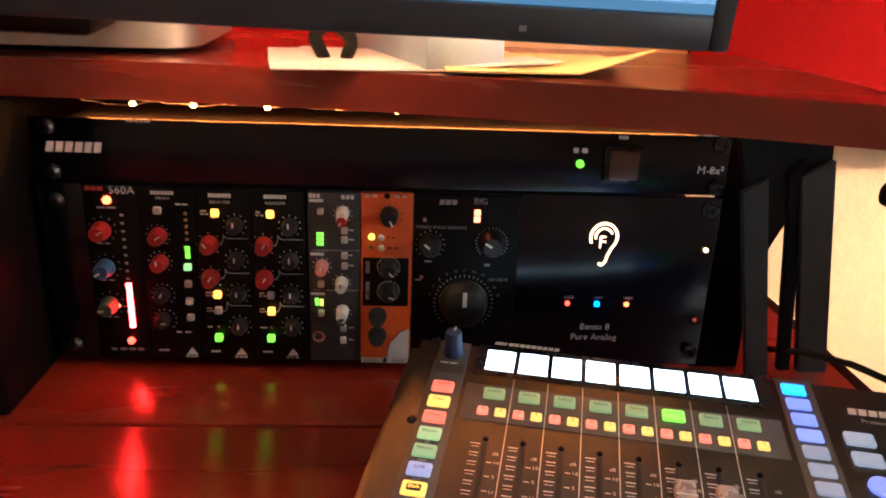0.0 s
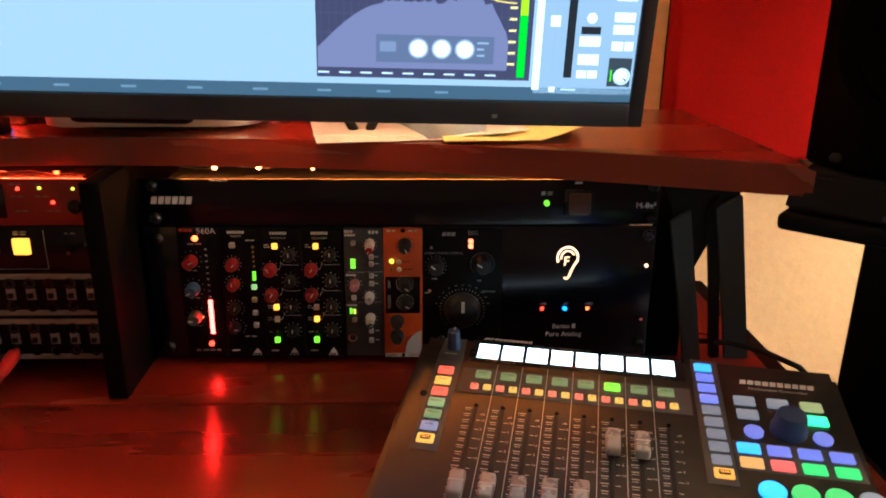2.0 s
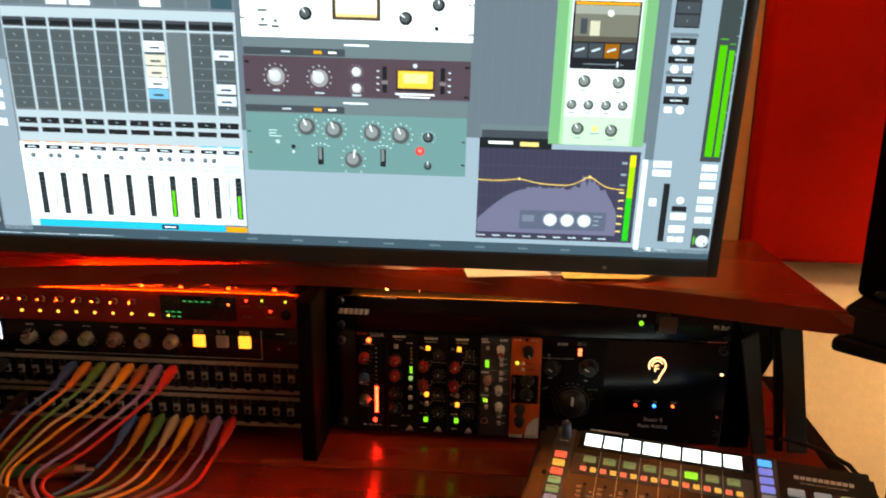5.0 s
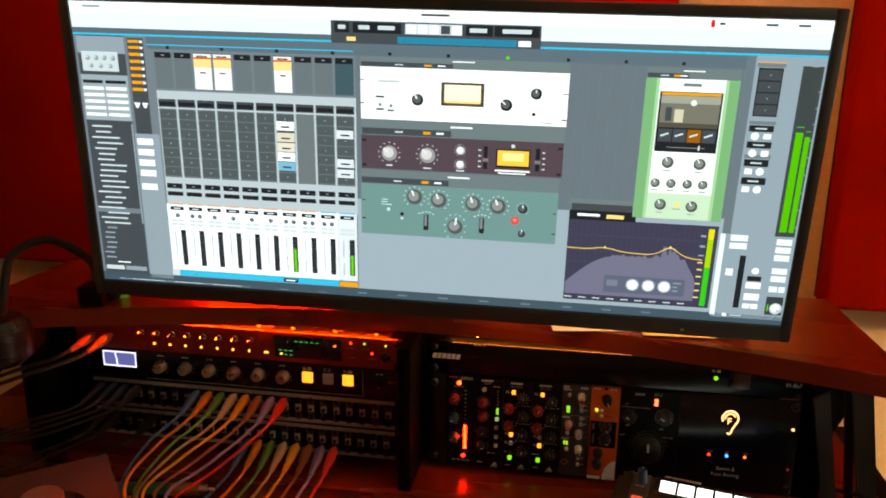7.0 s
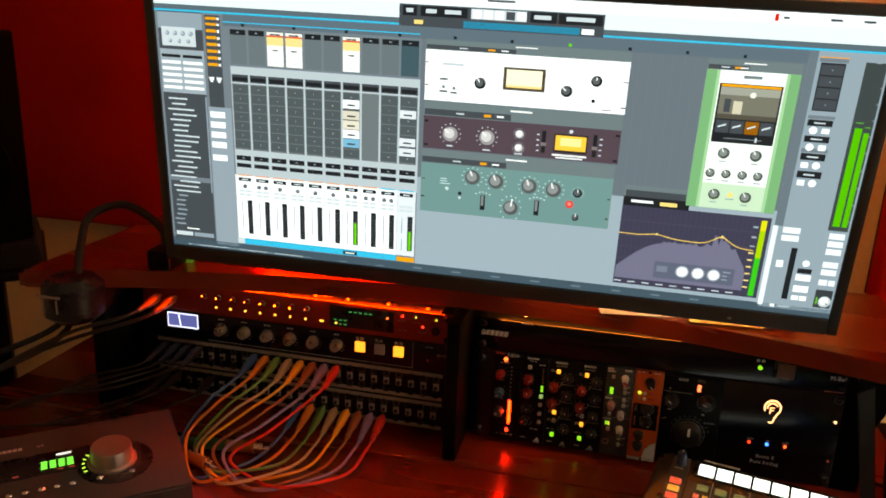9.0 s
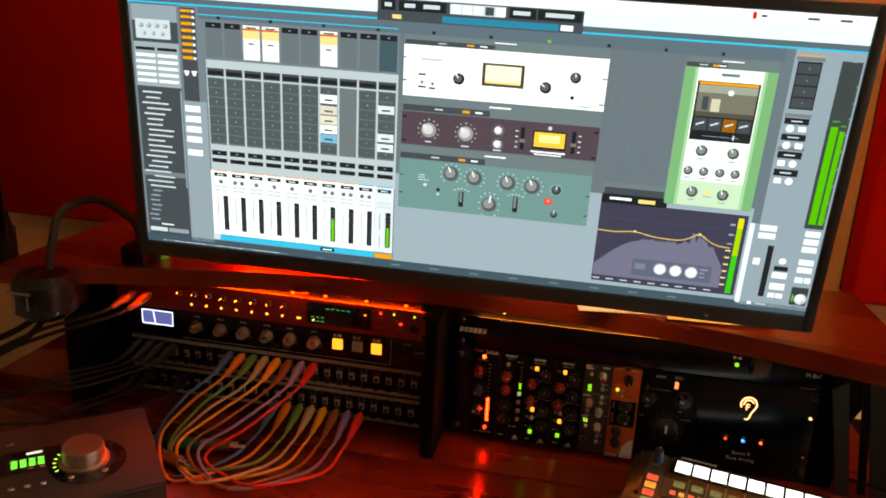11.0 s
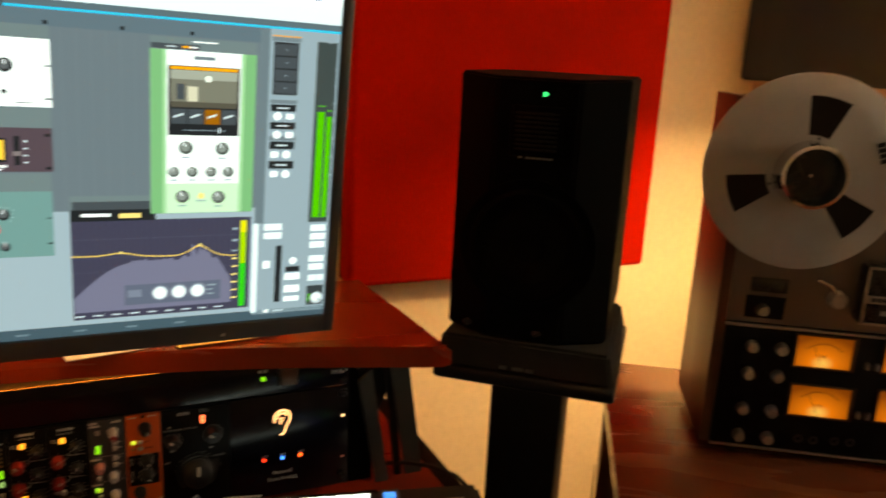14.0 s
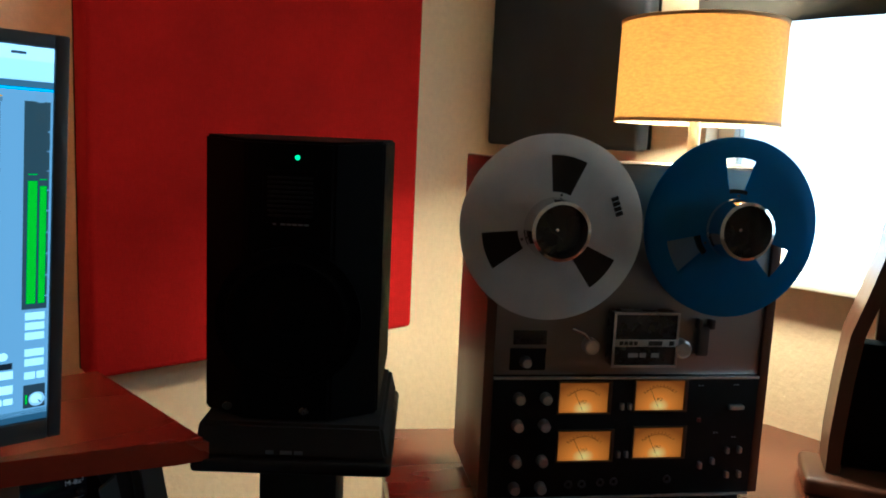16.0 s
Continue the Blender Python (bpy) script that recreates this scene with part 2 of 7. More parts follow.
# window
win = thing("window_1", Matrix(), "bright white-framed window with a pale sill", "window", kind="structure")
b = B()
for y0, y1, z0, z1 in ((WIN_Y0, WIN_Y1, WIN_Z0, WIN_Z0 + 0.04), (WIN_Y0, WIN_Y1, WIN_Z1 - 0.04, WIN_Z1), (WIN_Y0, WIN_Y0 + 0.04, WIN_Z0 + 0.04, WIN_Z1 - 0.04), (WIN_Y1 - 0.04, WIN_Y1, WIN_Z0 + 0.04, WIN_Z1 - 0.04), (0.0, 0.04, WIN_Z0 + 0.04, WIN_Z1 - 0.04)):
    b.box(WALL_X1 + 0.05, WALL_X1 + 0.10, y0, y1, z0, z1, 0.003)
part("window_frame", b, M_WHITE, win)
b = B(); b.box(WALL_X1 - 0.045, WALL_X1 + 0.06, WIN_Y0 - 0.03, WIN_Y1 + 0.03, WIN_Z0 - 0.022, WIN_Z0, 0.005)
part("window_sill", b, M_WHITE, win)
b = B(); b.box(WALL_X1 + 0.07, WALL_X1 + 0.075, WIN_Y0 + 0.04, WIN_Y1 - 0.04, WIN_Z0 + 0.04, WIN_Z1 - 0.04)
pane = part("pane", b, glass("window_glass"), win)
pane.visible_shadow = False
b = B(); b.box(6.0, 6.05, -8.0, 9.0, -2.0, 8.0)
tagged(part("backdrop", b, glow("hazy_daylight", (1.0, 0.97, 0.92), 3.2)), "plain overexposed daylight outside the window", "backdrop", kind="structure")
lamp("window_daylight", "AREA", look((WALL_X1 + 0.03, 0.02, 1.47), (0.2, 0.02, 1.2)), 14.0, (1.0, 0.88, 0.72), 1.15, 0.8)

# acoustic panels
def acoustic_panel(name, m, w, h, d, material, label):
    p = thing(name, m, label, "acoustic panel")
    b = B(); b.box(-w / 2, w / 2, -d, -0.012, -h / 2, h / 2, 0.012, 3); part("cloth_cover", b, material, p)
    b = B(); b.box(-w / 2 + 0.004, w / 2 - 0.004, -0.0118, 0.0, -h / 2 + 0.004, h / 2 - 0.004, 0.002); part("backing_board", b, M_DESKBLACK, p, "thin dark backing board")
    return p

acoustic_panel("acoustic_panel", pose(0.8185, WALL_Y - 0.003, 1.441), 0.757, 1.21, 0.08, M_RED, "red cloth-covered acoustic panel on the cream wall")
acoustic_panel("acoustic_panel", pose(-0.26, WALL_Y - 0.003, 1.44), 0.76, 1.21, 0.08, M_RED, "red cloth-covered acoustic panel behind the monitor")
acoustic_panel("acoustic_panel", pose(-1.10, WALL_Y - 0.003, 1.44), 0.84, 1.21, 0.08, M_RED, "red cloth-covered acoustic panel in the dim corner")
acoustic_panel("acoustic_panel", pose(WALL_X1 - 0.003, 1.03, 1.84, rz=-90), 0.48, 1.10, 0.06, M_CHAR, "charcoal cloth-covered acoustic panel beside the window")

# ---- desk ----
desk = thing("studio_desk", Matrix(), "cherry-brown studio desk with a raised shelf and two rack bays", "desk")
b = B(); b.box(-0.98, 0.375, -0.02, 0.523, DESK_Z - 0.028, DESK_Z, 0.004)
part("desktop_board", b, M_DESK, desk)
b = B(); b.box(-0.98, 0.362, 0.525, 0.98, DESK_Z - 0.028, DESK_Z, 0.002)
part("desktop_board", b, M_DESK, desk)
# raised shelf with a bowed front edge
b = B()
front = []
for i in range(41):
    x = -0.857 + 1.179 * i / 40
    front.append((x, 0.588 - 0.33 * (x + 0.25) ** 2))
outline = front + [(0.312, 0.768), (0.10, 0.768), (-0.08, 0.835), (-0.857, 0.835)]
bm = b.bm
lo = [bm.verts.new((x, y, SHELF_Z0)) for x, y in outline]
hi = [bm.verts.new((x, y, SHELF_Z1)) for x, y in outline]
bm.faces.new(list(reversed(lo))); bm.faces.new(hi)
for i in range(len(outline)):
    j = (i + 1) % len(outline)
    bm.faces.new((lo[i], lo[j], hi[j], hi[i]))
es = [e for e in bm.edges if abs(e.verts[0].co.z - e.verts[1].co.z) < 1e-6]
bmesh.ops.bevel(bm, geom=es, offset=0.004, segments=2, affect="EDGES")
part("raised_shelf", b, M_DESK, desk)
for x0, x1 in ((-0.265, -0.247), (-0.80, -0.775)):
    b = B(); b.box(x0, x1, 0.53, 0.83, DESK_Z + 0.001, SHELF_Z0 - 0.001, 0.002)
    part("divider", b, M_DESKBLACK, desk, "black upright divider beside the rack bay")
for x0, x1 in ((-0.95, -0.90), (0.36, 0.41)):
    b = B(); b.box(x0, x1, 0.05, 0.90, 0.0, DESK_Z - 0.029, 0.003)
    part("leg_panel", b, M_DESKBLACK, desk)

# ---- side table ----
M_TABLE = wood("brown_walnut_veneer", (0.085, 0.022, 0.008), (0.15, 0.042, 0.016), 0.25, along=(1.2, 9, 9), coat=0.1)
table = thing("side_table", pose(1.006, 0.430, 0.0, 0, 0, -33.5), "brown wooden side table under the tape recorder", "table")
b = B(); b.box(-0.375, 0.60, -0.40, 0.337, 0.70, 0.735, 0.004)
part("tabletop", b, M_TABLE, table)
for x, y in ((-0.34, -0.36), (0.56, -0.36), (-0.34, 0.30), (0.56, 0.30)):
    b = B(); b.box(x - 0.022, x + 0.022, y - 0.022, y + 0.022, 0.0, 0.70, 0.003)
    part("leg", b, M_TABLE, table)

# ---- small fittings shared by the equipment ----
M_INK = mat("white_ink", (0.62, 0.62, 0.60), 0.6, vary=0.06)
M_INKDIM = mat("grey_ink", (0.28, 0.28, 0.27), 0.6, vary=0.06)
M_KNOBBLACK = mat("black_knob", (0.006, 0.006, 0.0065), 0.42, vary=0.2)
M_KNOBRED = mat("red_knob", (0.26, 0.010, 0.008), 0.4, vary=0.1)
M_KNOBBLUE = mat("blue_knob", (0.03, 0.08, 0.15), 0.4, vary=0.1)
M_KNOBGREEN = mat("grey_green_knob", (0.05, 0.08, 0.06), 0.4, vary=0.1)
M_KNOBWHITE = mat("ivory_knob", (0.66, 0.62, 0.57), 0.35, vary=0.06)
M_BTN = mat("translucent_white_key", (0.45, 0.42, 0.39), 0.4, vary=0.06)
G_AMBER = glow("lit_amber", (1.0, 0.36, 0.03), 2.4)
G_ORANGE = glow("lit_orange", (1.0, 0.085, 0.015), 8.0)
G_BAR = glow("lit_red_orange", (1.0, 0.009, 0.005), 85.0)
G_RED = glow("lit_red", (1.0, 0.03, 0.012), 6.0)
G_GREEN = glow("lit_green", (0.22, 0.75, 0.02), 1.5)
G_GREEN2 = glow("lit_emerald", (0.02, 0.9, 0.25), 2.2)
G_BLUE = glow("lit_blue", (0.03, 0.22, 1.0), 5.0)
G_WHITE = glow("lit_white", (1.0, 0.93, 0.82), 3.5)
G_LIME = glow("lit_lime", (0.70, 0.80, 0.06), 1.5)


def knob(p, x, z, r, h, material, ang=None, pm=None, taper=0.86, y=0.0, name="knob"):
    b = B()
    b.lathe(x, y, z, [(r * 1.08, 0), (r * 1.08, -h * 0.2), (r, -h * 0.28), (r * taper, -h * 0.93), (r * taper * 0.92, -h), (0, -h)], 24)
    k = part(name, b, material, p, smooth=40)
    if ang is not None:
        b = B()
        b.box(-r * 0.09, r * 0.09, y - h - 0.0007, y - h + 0.0002, r * 0.12, r * taper * 0.92, m=Matrix.Translation((x, 0, z)) @ Matrix.Rotation(radians(ang), 4, "Y"))
        part("pointer", b, pm or M_INK, k)
    return k


def key(p, x, z, w, h, material, d=0.004, y=0.0, name="button", bev=0.0008, label=""):
    b = B(); b.box(x - w / 2, x + w / 2, y - d, y + 0.0005, z - h / 2, z + h / 2, bev)
    return part(name, b, material, p, label)


def led(p, x, z, r, material, y=0.0, name="indicator_light"):
    b = B(); b.lathe(x, y, z, [(r, 0), (r, -r * 0.7), (r * 0.7, -r * 1.3), (0, -r * 1.5)], 14)
    return part(name, b, material, p)


class Ink:
    """Flat print on a panel, gathered into one mesh."""

    def __init__(self, y=-0.0007):
        self.b, self.y = B(), y

    def bar(self, x, z, w, h):
        self.b.quad(x - w / 2, x + w / 2, z - h / 2, z + h / 2, self.y)
        return self

    def words(self, x, z, w, h, n=3):
        """Illegible small type: a row of short bars."""
        x0, unit = x - w / 2, w / (n * 4)
        for i in range(n):
            k = 2.2 + 1.3 * random.random()
            self.b.quad(x0, x0 + unit * k, z - h / 2, z + h / 2, self.y)
            x0 += unit * 4
        return self

    def ticks(self, x, z, r0, r1, n, a0=-135, a1=135, w=0.0004):
        for i in range(n):
            a = radians(a0 + (a1 - a0) * i / (n - 1))
            s, c = math.sin(a), math.cos(a)
            vs = [self.b.bm.verts.new((x + s * r + c * o, self.y, z + c * r - s * o)) for r, o in ((r0, -w), (r0, w), (r1, w), (r1, -w))]
            self.b.bm.faces.new(vs)
        return self

    def line(self, pts, w=0.0004):
        for (xa, za), (xb, zb) in zip(pts, pts[1:]):
            d = Vector((xb - xa, zb - za)).normalized() * w
            vs = [self.b.bm.verts.new((px, self.y, pz)) for px, pz in ((xa - d.y, za + d.x), (xb - d.y, zb + d.x), (xb + d.y, zb - d.x), (xa + d.y, za - d.x))]
            self.b.bm.faces.new(vs)
        return self

    def tri(self, x, z, s):
        vs = [self.b.bm.verts.new((x + a * s, self.y, z + c * s)) for a, c in ((-1, 0), (1, 0), (0, 1.45))]
        self.b.bm.faces.new(vs)
        return self

    def done(self, p, material=None, name="printed_legend", label=""):
        return part(name, self.b, material or M_INK, p, label, smooth=0, kind="stuff")


def slanted_mark(ink, x, z, w, h, n, lean=0.25):
    """A logo reduced to plain leaning blocks of its size."""
    step = w / n
    for i in range(n):
        x0 = x - w / 2 + i * step
        vs = [ink.b.bm.verts.new((px, ink.y, pz)) for px, pz in ((x0, z - h / 2), (x0 + step * 0.82, z - h / 2), (x0 + step * 0.82 + lean * h, z + h / 2), (x0 + lean * h, z + h / 2))]
        ink.b.bm.faces.new(vs)


def screw(p, x, z, r=0.005, material=None, y=0.0):
    b = B()
    b.lathe(x, y, z, [(r, 0), (r, -r * 0.35), (r * 0.6, -r * 0.75), (0, -r * 0.85)], 14)
    s = part("rack_screw", b, material or M_BLACKGLOSS, p)
    b = B(); b.box(x - r * 0.55, x + r * 0.55, y - r * 0.9, y - r * 0.8, z - r * 0.12, z + r * 0.12); b.box(x - r * 0.12, x + r * 0.12, y - r * 0.9, y - r * 0.8, z - r * 0.55, z + r * 0.55)
    part("recess", b, M_BLACK, s)
    return s


# ---- rack bay beside the controller: power conditioner above a module frame ----
RB = 0.770
def Z(v):
    return v - RB

M_FACE = mat("black_anodised_face", (0.003, 0.003, 0.006), 0.20, metal=0.0, vary=0.2, scale=20, stretch=(60, 1, 1), spec=0.35)
M_MOD = mat("black_module_face", (0.0022, 0.0022, 0.0022), 0.42, vary=0.2, bump=0.1, spec=0.15)

pc = thing("power_conditioner", pose(0, 0.6, 0.9065), "black one-unit rack power conditioner with a rocker switch", "power conditioner")
b = B(); b.box(-0.2413, 0.2413, 0.0, 0.004, 0.0, 0.0435, 0.0008)
part("faceplate", b, M_FACE, pc)
b = B(); b.box(-0.217, 0.217, 0.004, 0.22, 0.001, 0.0425, 0.001)
part("case", b, M_BLACK, pc)
ink = Ink(); slanted_mark(ink, -0.2125, 0.0235, 0.038, 0.0072, 6); ink.done(pc, name="maker_mark", label="white slanted block mark")
ink = Ink(); ink.words(-0.167, 0.0425, 0.018, 0.002, 3); ink.words(0.135, 0.0305, 0.012, 0.0035, 2); ink.words(0.165, 0.0405, 0.010, 0.0022, 1); ink.done(pc)
letters([("M-8x²", 0.2285, 0.0185, 0.0058, -0.0008)], M_INK, pc, "model_lettering")
led(pc, 0.1345, 0.021, 0.0028, G_GREEN)
b = B(); b.box(0.1515, 0.1785, -0.003, 0.0, 0.0085, 0.034, 0.001); sw = part("switch_bezel", b, M_BLACKGLOSS, pc)
b = B(); b.box(0.155, 0.175, -0.0065, -0.003, 0.011, 0.0315, 0.0015); part("rocker", b, mat("brown_rocker", (0.10, 0.045, 0.025), 0.35, vary=0.1), sw, "brown rocker switch")
for x in (-0.2285, 0.2345):
    for z in (0.006, 0.037):
        screw(pc, x, z, 0.0055)
b = B(); b.box(0.2185, 0.229, -0.006, 0.006, 0.0440, 0.0475, 0.0008)
part("label_tag", b, mat("pale_tag", (0.55, 0.52, 0.62), 0.5), pc, "pale paper tag")

frame_rack = thing("module_frame", pose(0, 0.6, RB), "black three-unit module frame with a lit ear emblem", "module rack")
b = B(); b.box(-0.2413, -0.2108, 0.0, 0.004, 0.0, 0.1345, 0.0008); part("rack_ear", b, M_FACE, frame_rack)
b = B(); b.box(0.0950, 0.2413, 0.0, 0.004, 0.0, 0.1345, 0.0008); part("faceplate", b, M_FACE, frame_rack)
b = B(); b.box(-0.217, 0.217, 0.006, 0.24, 0.001, 0.134, 0.001); part("case", b, M_BLACK, frame_rack)
for x, z in ((-0.2285, 0.012), (-0.2285, 0.122), (0.2345, 0.012), (0.2335, 0.126)):
    screw(frame_rack, x, z, 0.0055)
# ear emblem: an outer curl, an inner rim and a letter-like bar
b = B()
curl = []
for i in range(26):
    a = radians(205 - 250 * i / 25)
    curl.append((0.1575 + 0.0098 * math.cos(a), -0.001, Z(0.8735) + 0.0105 * math.sin(a)))
curl += [(0.1640, -0.001, Z(0.8655)), (0.1612, -0.001, Z(0.8590)), (0.1602, -0.001, Z(0.8545)), (0.1580, -0.001, Z(0.8520)), (0.1552, -0.001, Z(0.8530))]
b.tube(curl, 0.0010, 6)
b.tube([(0.1575 + 0.0062 * math.cos(radians(a)), -0.001, Z(0.8735) + 0.0068 * math.sin(radians(a))) for a in range(190, 20, -15)], 0.0008, 6)
part("ear_emblem", b, glow("emblem_glow", (1.0, 0.50, 0.22), 4.0), frame_rack, "glowing warm white ear emblem")
letters([("F", 0.1565, Z(0.8695), 0.0095, -0.0015)], glow("emblem_letter", (1.0, 0.50, 0.22), 4.0), frame_rack, "emblem_letter")
led(frame_rack, 0.1355, Z(0.8205), 0.0017, G_RED)
led(frame_rack, 0.1578, Z(0.8205), 0.0021, G_BLUE)
led(frame_rack, 0.1803, Z(0.8205), 0.0017, G_ORANGE)
led(frame_rack, 0.2345, Z(0.8650), 0.0018, glow("warm_led", (1.0, 0.6, 0.3), 3))
led(frame_rack, 0.2345, Z(0.8085), 0.0014, glow("dim_led", (0.5, 0.06, 0.02), 0.5))
letters([("+16V", 0.136, Z(0.8255), 0.0026, -0.0008), ("-16V", 0.158, Z(0.8255), 0.0026, -0.0008), ("+48V", 0.181, Z(0.8255), 0.0026, -0.0008), ("Bento 8", 0.158, Z(0.8015), 0.0052, -0.0008), ("Pure Analog", 0.158, Z(0.7930), 0.0052, -0.0008)], M_INK, frame_rack)


def module(name, x0, w, label, face=None):
    t = thing(name, pose(x0, 0.6, RB), label, "audio module", group="modules in the frame")
    b = B(); b.box(0.0003, w - 0.0003, -0.001, 0.0055, 0.0005, 0.1325, 0.0006)
    part("faceplate", b, face or M_MOD, t)
    return t


# the compressor
t = module("compressor_module", -0.2105, 0.0378, "black compressor module with lit amber meter bar")
Y0 = -0.001
led(t, 0.0165, Z(0.8935), 0.0028, G_ORANGE, Y0)
for z, m_, a in ((0.871, M_KNOBRED, 60), (0.843, M_KNOBBLUE, -120), (0.814, M_KNOBGREEN, -100)):
    knob(t, 0.0105, Z(z), 0.0062, 0.012, m_, a, y=Y0)
ink = Ink(-0.0017)
for z in (0.871, 0.843, 0.814):
    ink.ticks(0.0115, Z(z) + 0.001, 0.0085, 0.0098, 9)
    ink.words(0.012, Z(z) - 0.0095, 0.011, 0.0011, 2)
ink.words(0.021, Z(0.7785), 0.026, 0.0022, 4); ink.words(0.016, Z(0.888), 0.014, 0.0014, 2)
ink.done(t, M_INKDIM)
ink = Ink(-0.0017); slanted_mark(ink, 0.0085, Z(0.9015), 0.013, 0.003, 3, 0.1); ink.done(t, mat("red_ink", (0.35, 0.03, 0.02), 0.6), "maker_mark")
letters([("560A", 0.0270, Z(0.9005), 0.0060, -0.0017)], M_INK, t, "model_lettering")
for i in range(12):
    key(t, 0.0252, Z(0.797) + i * 0.0030, 0.0040, 0.0022, G_BAR, 0.0008, Y0, "meter_segment", 0.0003)
for i in range(9):
    key(t, 0.0252, Z(0.8345) + i * 0.0060, 0.0022, 0.0016, M_INKDIM, 0.0006, Y0, "meter_segment", 0.0002)
led(t, 0.0232, Z(0.7855), 0.0026, G_RED, Y0)
led(t, 0.0165, Z(0.8135), 0.0013, G_ORANGE, Y0)

# the preamplifier
t = module("preamp_module", -0.1725, 0.0382, "black preamplifier module with two red knobs")
key(t, 0.0125, Z(0.887), 0.0052, 0.0050, M_BTN, 0.004, Y0)
knob(t, 0.0115, Z(0.868), 0.0058, 0.011, M_KNOBRED, 55, y=Y0); knob(t, 0.0112, Z(0.848), 0.0056, 0.011, M_KNOBRED, 0, y=Y0)
knob(t, 0.0105, Z(0.823), 0.0052, 0.009, M_KNOBBLACK, 30, y=Y0); knob(t, 0.0095, Z(0.803), 0.0052, 0.009, M_KNOBBLACK, 85, y=Y0)
for i in range(3):
    key(t, 0.0308, Z(0.8525) + i * 0.0032, 0.0034, 0.0028, G_GREEN, 0.001, Y0, "meter_segment", 0.0004)
for i in range(5):
    led(t, 0.0312, Z(0.8655) + i * 0.0048, 0.0012, mat("unlit_amber", (0.30, 0.16, 0.05), 0.4), Y0)
key(t, 0.0305, Z(0.845), 0.0050, 0.0048, glow("lit_pale_green", (0.45, 0.8, 0.25), 0.7), 0.004, Y0)
for z in (0.832, 0.8185, 0.8055):
    key(t, 0.0300, Z(z), 0.0050, 0.0048, M_BTN, 0.004, Y0)
ink = Ink(-0.0017)
slanted_mark(ink, 0.0165, Z(0.8995), 0.016, 0.0026, 7, 0.1)
for z in (0.868, 0.848, 0.823, 0.803):
    ink.ticks(0.0112, Z(z), 0.0076, 0.0086, 11)
ink.words(0.0295, Z(0.8915), 0.009, 0.0012, 2); ink.words(0.0245, Z(0.793), 0.012, 0.0012, 2); ink.words(0.0090, Z(0.778), 0.009, 0.0015, 1)
ink.tri(0.0290, Z(0.7745), 0.0042); ink.words(0.029, Z(0.7730), 0.010, 0.0012, 3)
ink.done(t)
letters([("PREAMP", 0.0165, Z(0.8955), 0.0020, -0.0018)], M_INK, t)

# two equalisers
for x0, m_ in ((-0.1343, 0), (-0.0960, 1)):
    t = module("equaliser_module", x0, 0.0382, "black equaliser module with red knobs and amber keys" if m_ == 0 else "black equaliser module with its lower amber key lit")
    key(t, 0.0138, Z(0.886), 0.0052, 0.0052, G_AMBER, 0.004, Y0)
    knob(t, 0.0085, Z(0.8625), 0.0060, 0.011, M_KNOBRED, -35 if m_ == 0 else 30, y=Y0)
    knob(t, 0.0080, Z(0.8370), 0.0060, 0.011, M_KNOBRED, 32, y=Y0)
    for z in (0.8770, 0.8510, 0.8245, 0.7990):
        knob(t, 0.0270, Z(z), 0.0055, 0.009, M_KNOBBLACK, 0 if z > 0.80 else 3, y=Y0)
    key(t, 0.0122, Z(0.8240), 0.0052, 0.0052, G_AMBER if m_ == 0 else M_BTN, 0.004, Y0)
    key(t, 0.0122, Z(0.8115), 0.0052, 0.0052, M_BTN if m_ == 0 else G_AMBER, 0.004, Y0)
    key(t, 0.0112, Z(0.7895), 0.0054, 0.0054, G_GREEN, 0.004, Y0)
    led(t, 0.0112, Z(0.7975), 0.0010, mat("unlit_orange", (0.3, 0.12, 0.02), 0.4), Y0)
    ink = Ink(-0.0017)
    slanted_mark(ink, 0.0175, Z(0.8985), 0.016, 0.0028, 7, 0.1)
    for z in (0.8770, 0.8510, 0.8245, 0.7990):
        ink.ticks(0.0270, Z(z), 0.0074, 0.0084, 9)
        if z < 0.87:
            ink.line([(0.003, Z(z) + 0.0115), (0.0165, Z(z) + 0.0115), (0.0185, Z(z) + 0.0150), (0.0185, Z(z) + 0.0190), (0.0205, Z(z) + 0.0160), (0.036, Z(z) + 0.0160)], 0.0002)
    for z in (0.8625, 0.8370):
        ink.ticks(0.0082, Z(z), 0.0078, 0.0088, 7)
    for z in (0.886, 0.824, 0.8115):
        ink.words(0.0065, Z(z) + 0.001, 0.006, 0.0011, 1); ink.words(0.0065, Z(z) - 0.0012, 0.006, 0.0011, 2)
    ink.words(0.0062, Z(0.7975), 0.006, 0.0012, 1); ink.words(0.009, Z(0.7775), 0.009, 0.0015, 1)
    ink.tri(0.0270, Z(0.7745), 0.0042); ink.words(0.027, Z(0.7730), 0.010, 0.0012, 3)
    ink.done(t)
    letters([("EQUALIZER", 0.0175, Z(0.8938), 0.0020, -0.0018)], M_INK, t)

# the channel strip
M_SLATE = mat("slate_grey_face", (0.032, 0.033, 0.036), 0.45, vary=0.12)
t = module("channel_strip_module", -0.0565, 0.0372, "slate grey channel strip module with white caps", M_SLATE)
key(t, 0.0095, Z(0.889), 0.0044, 0.0046, M_BTN, 0.0035, Y0)
knob(t, 0.0250, Z(0.8880), 0.0045, 0.013, M_KNOBWHITE, None, y=Y0); knob(t, 0.0250, Z(0.8850), 0.0040, 0.0145, M_KNOBRED, -140, y=Y0, name="knob_cap")
for i in range(3):
    key(t, 0.0088, Z(0.8645) + i * 0.0034, 0.0048, 0.0028, G_GREEN, 0.001, Y0, "meter_segment", 0.0003)
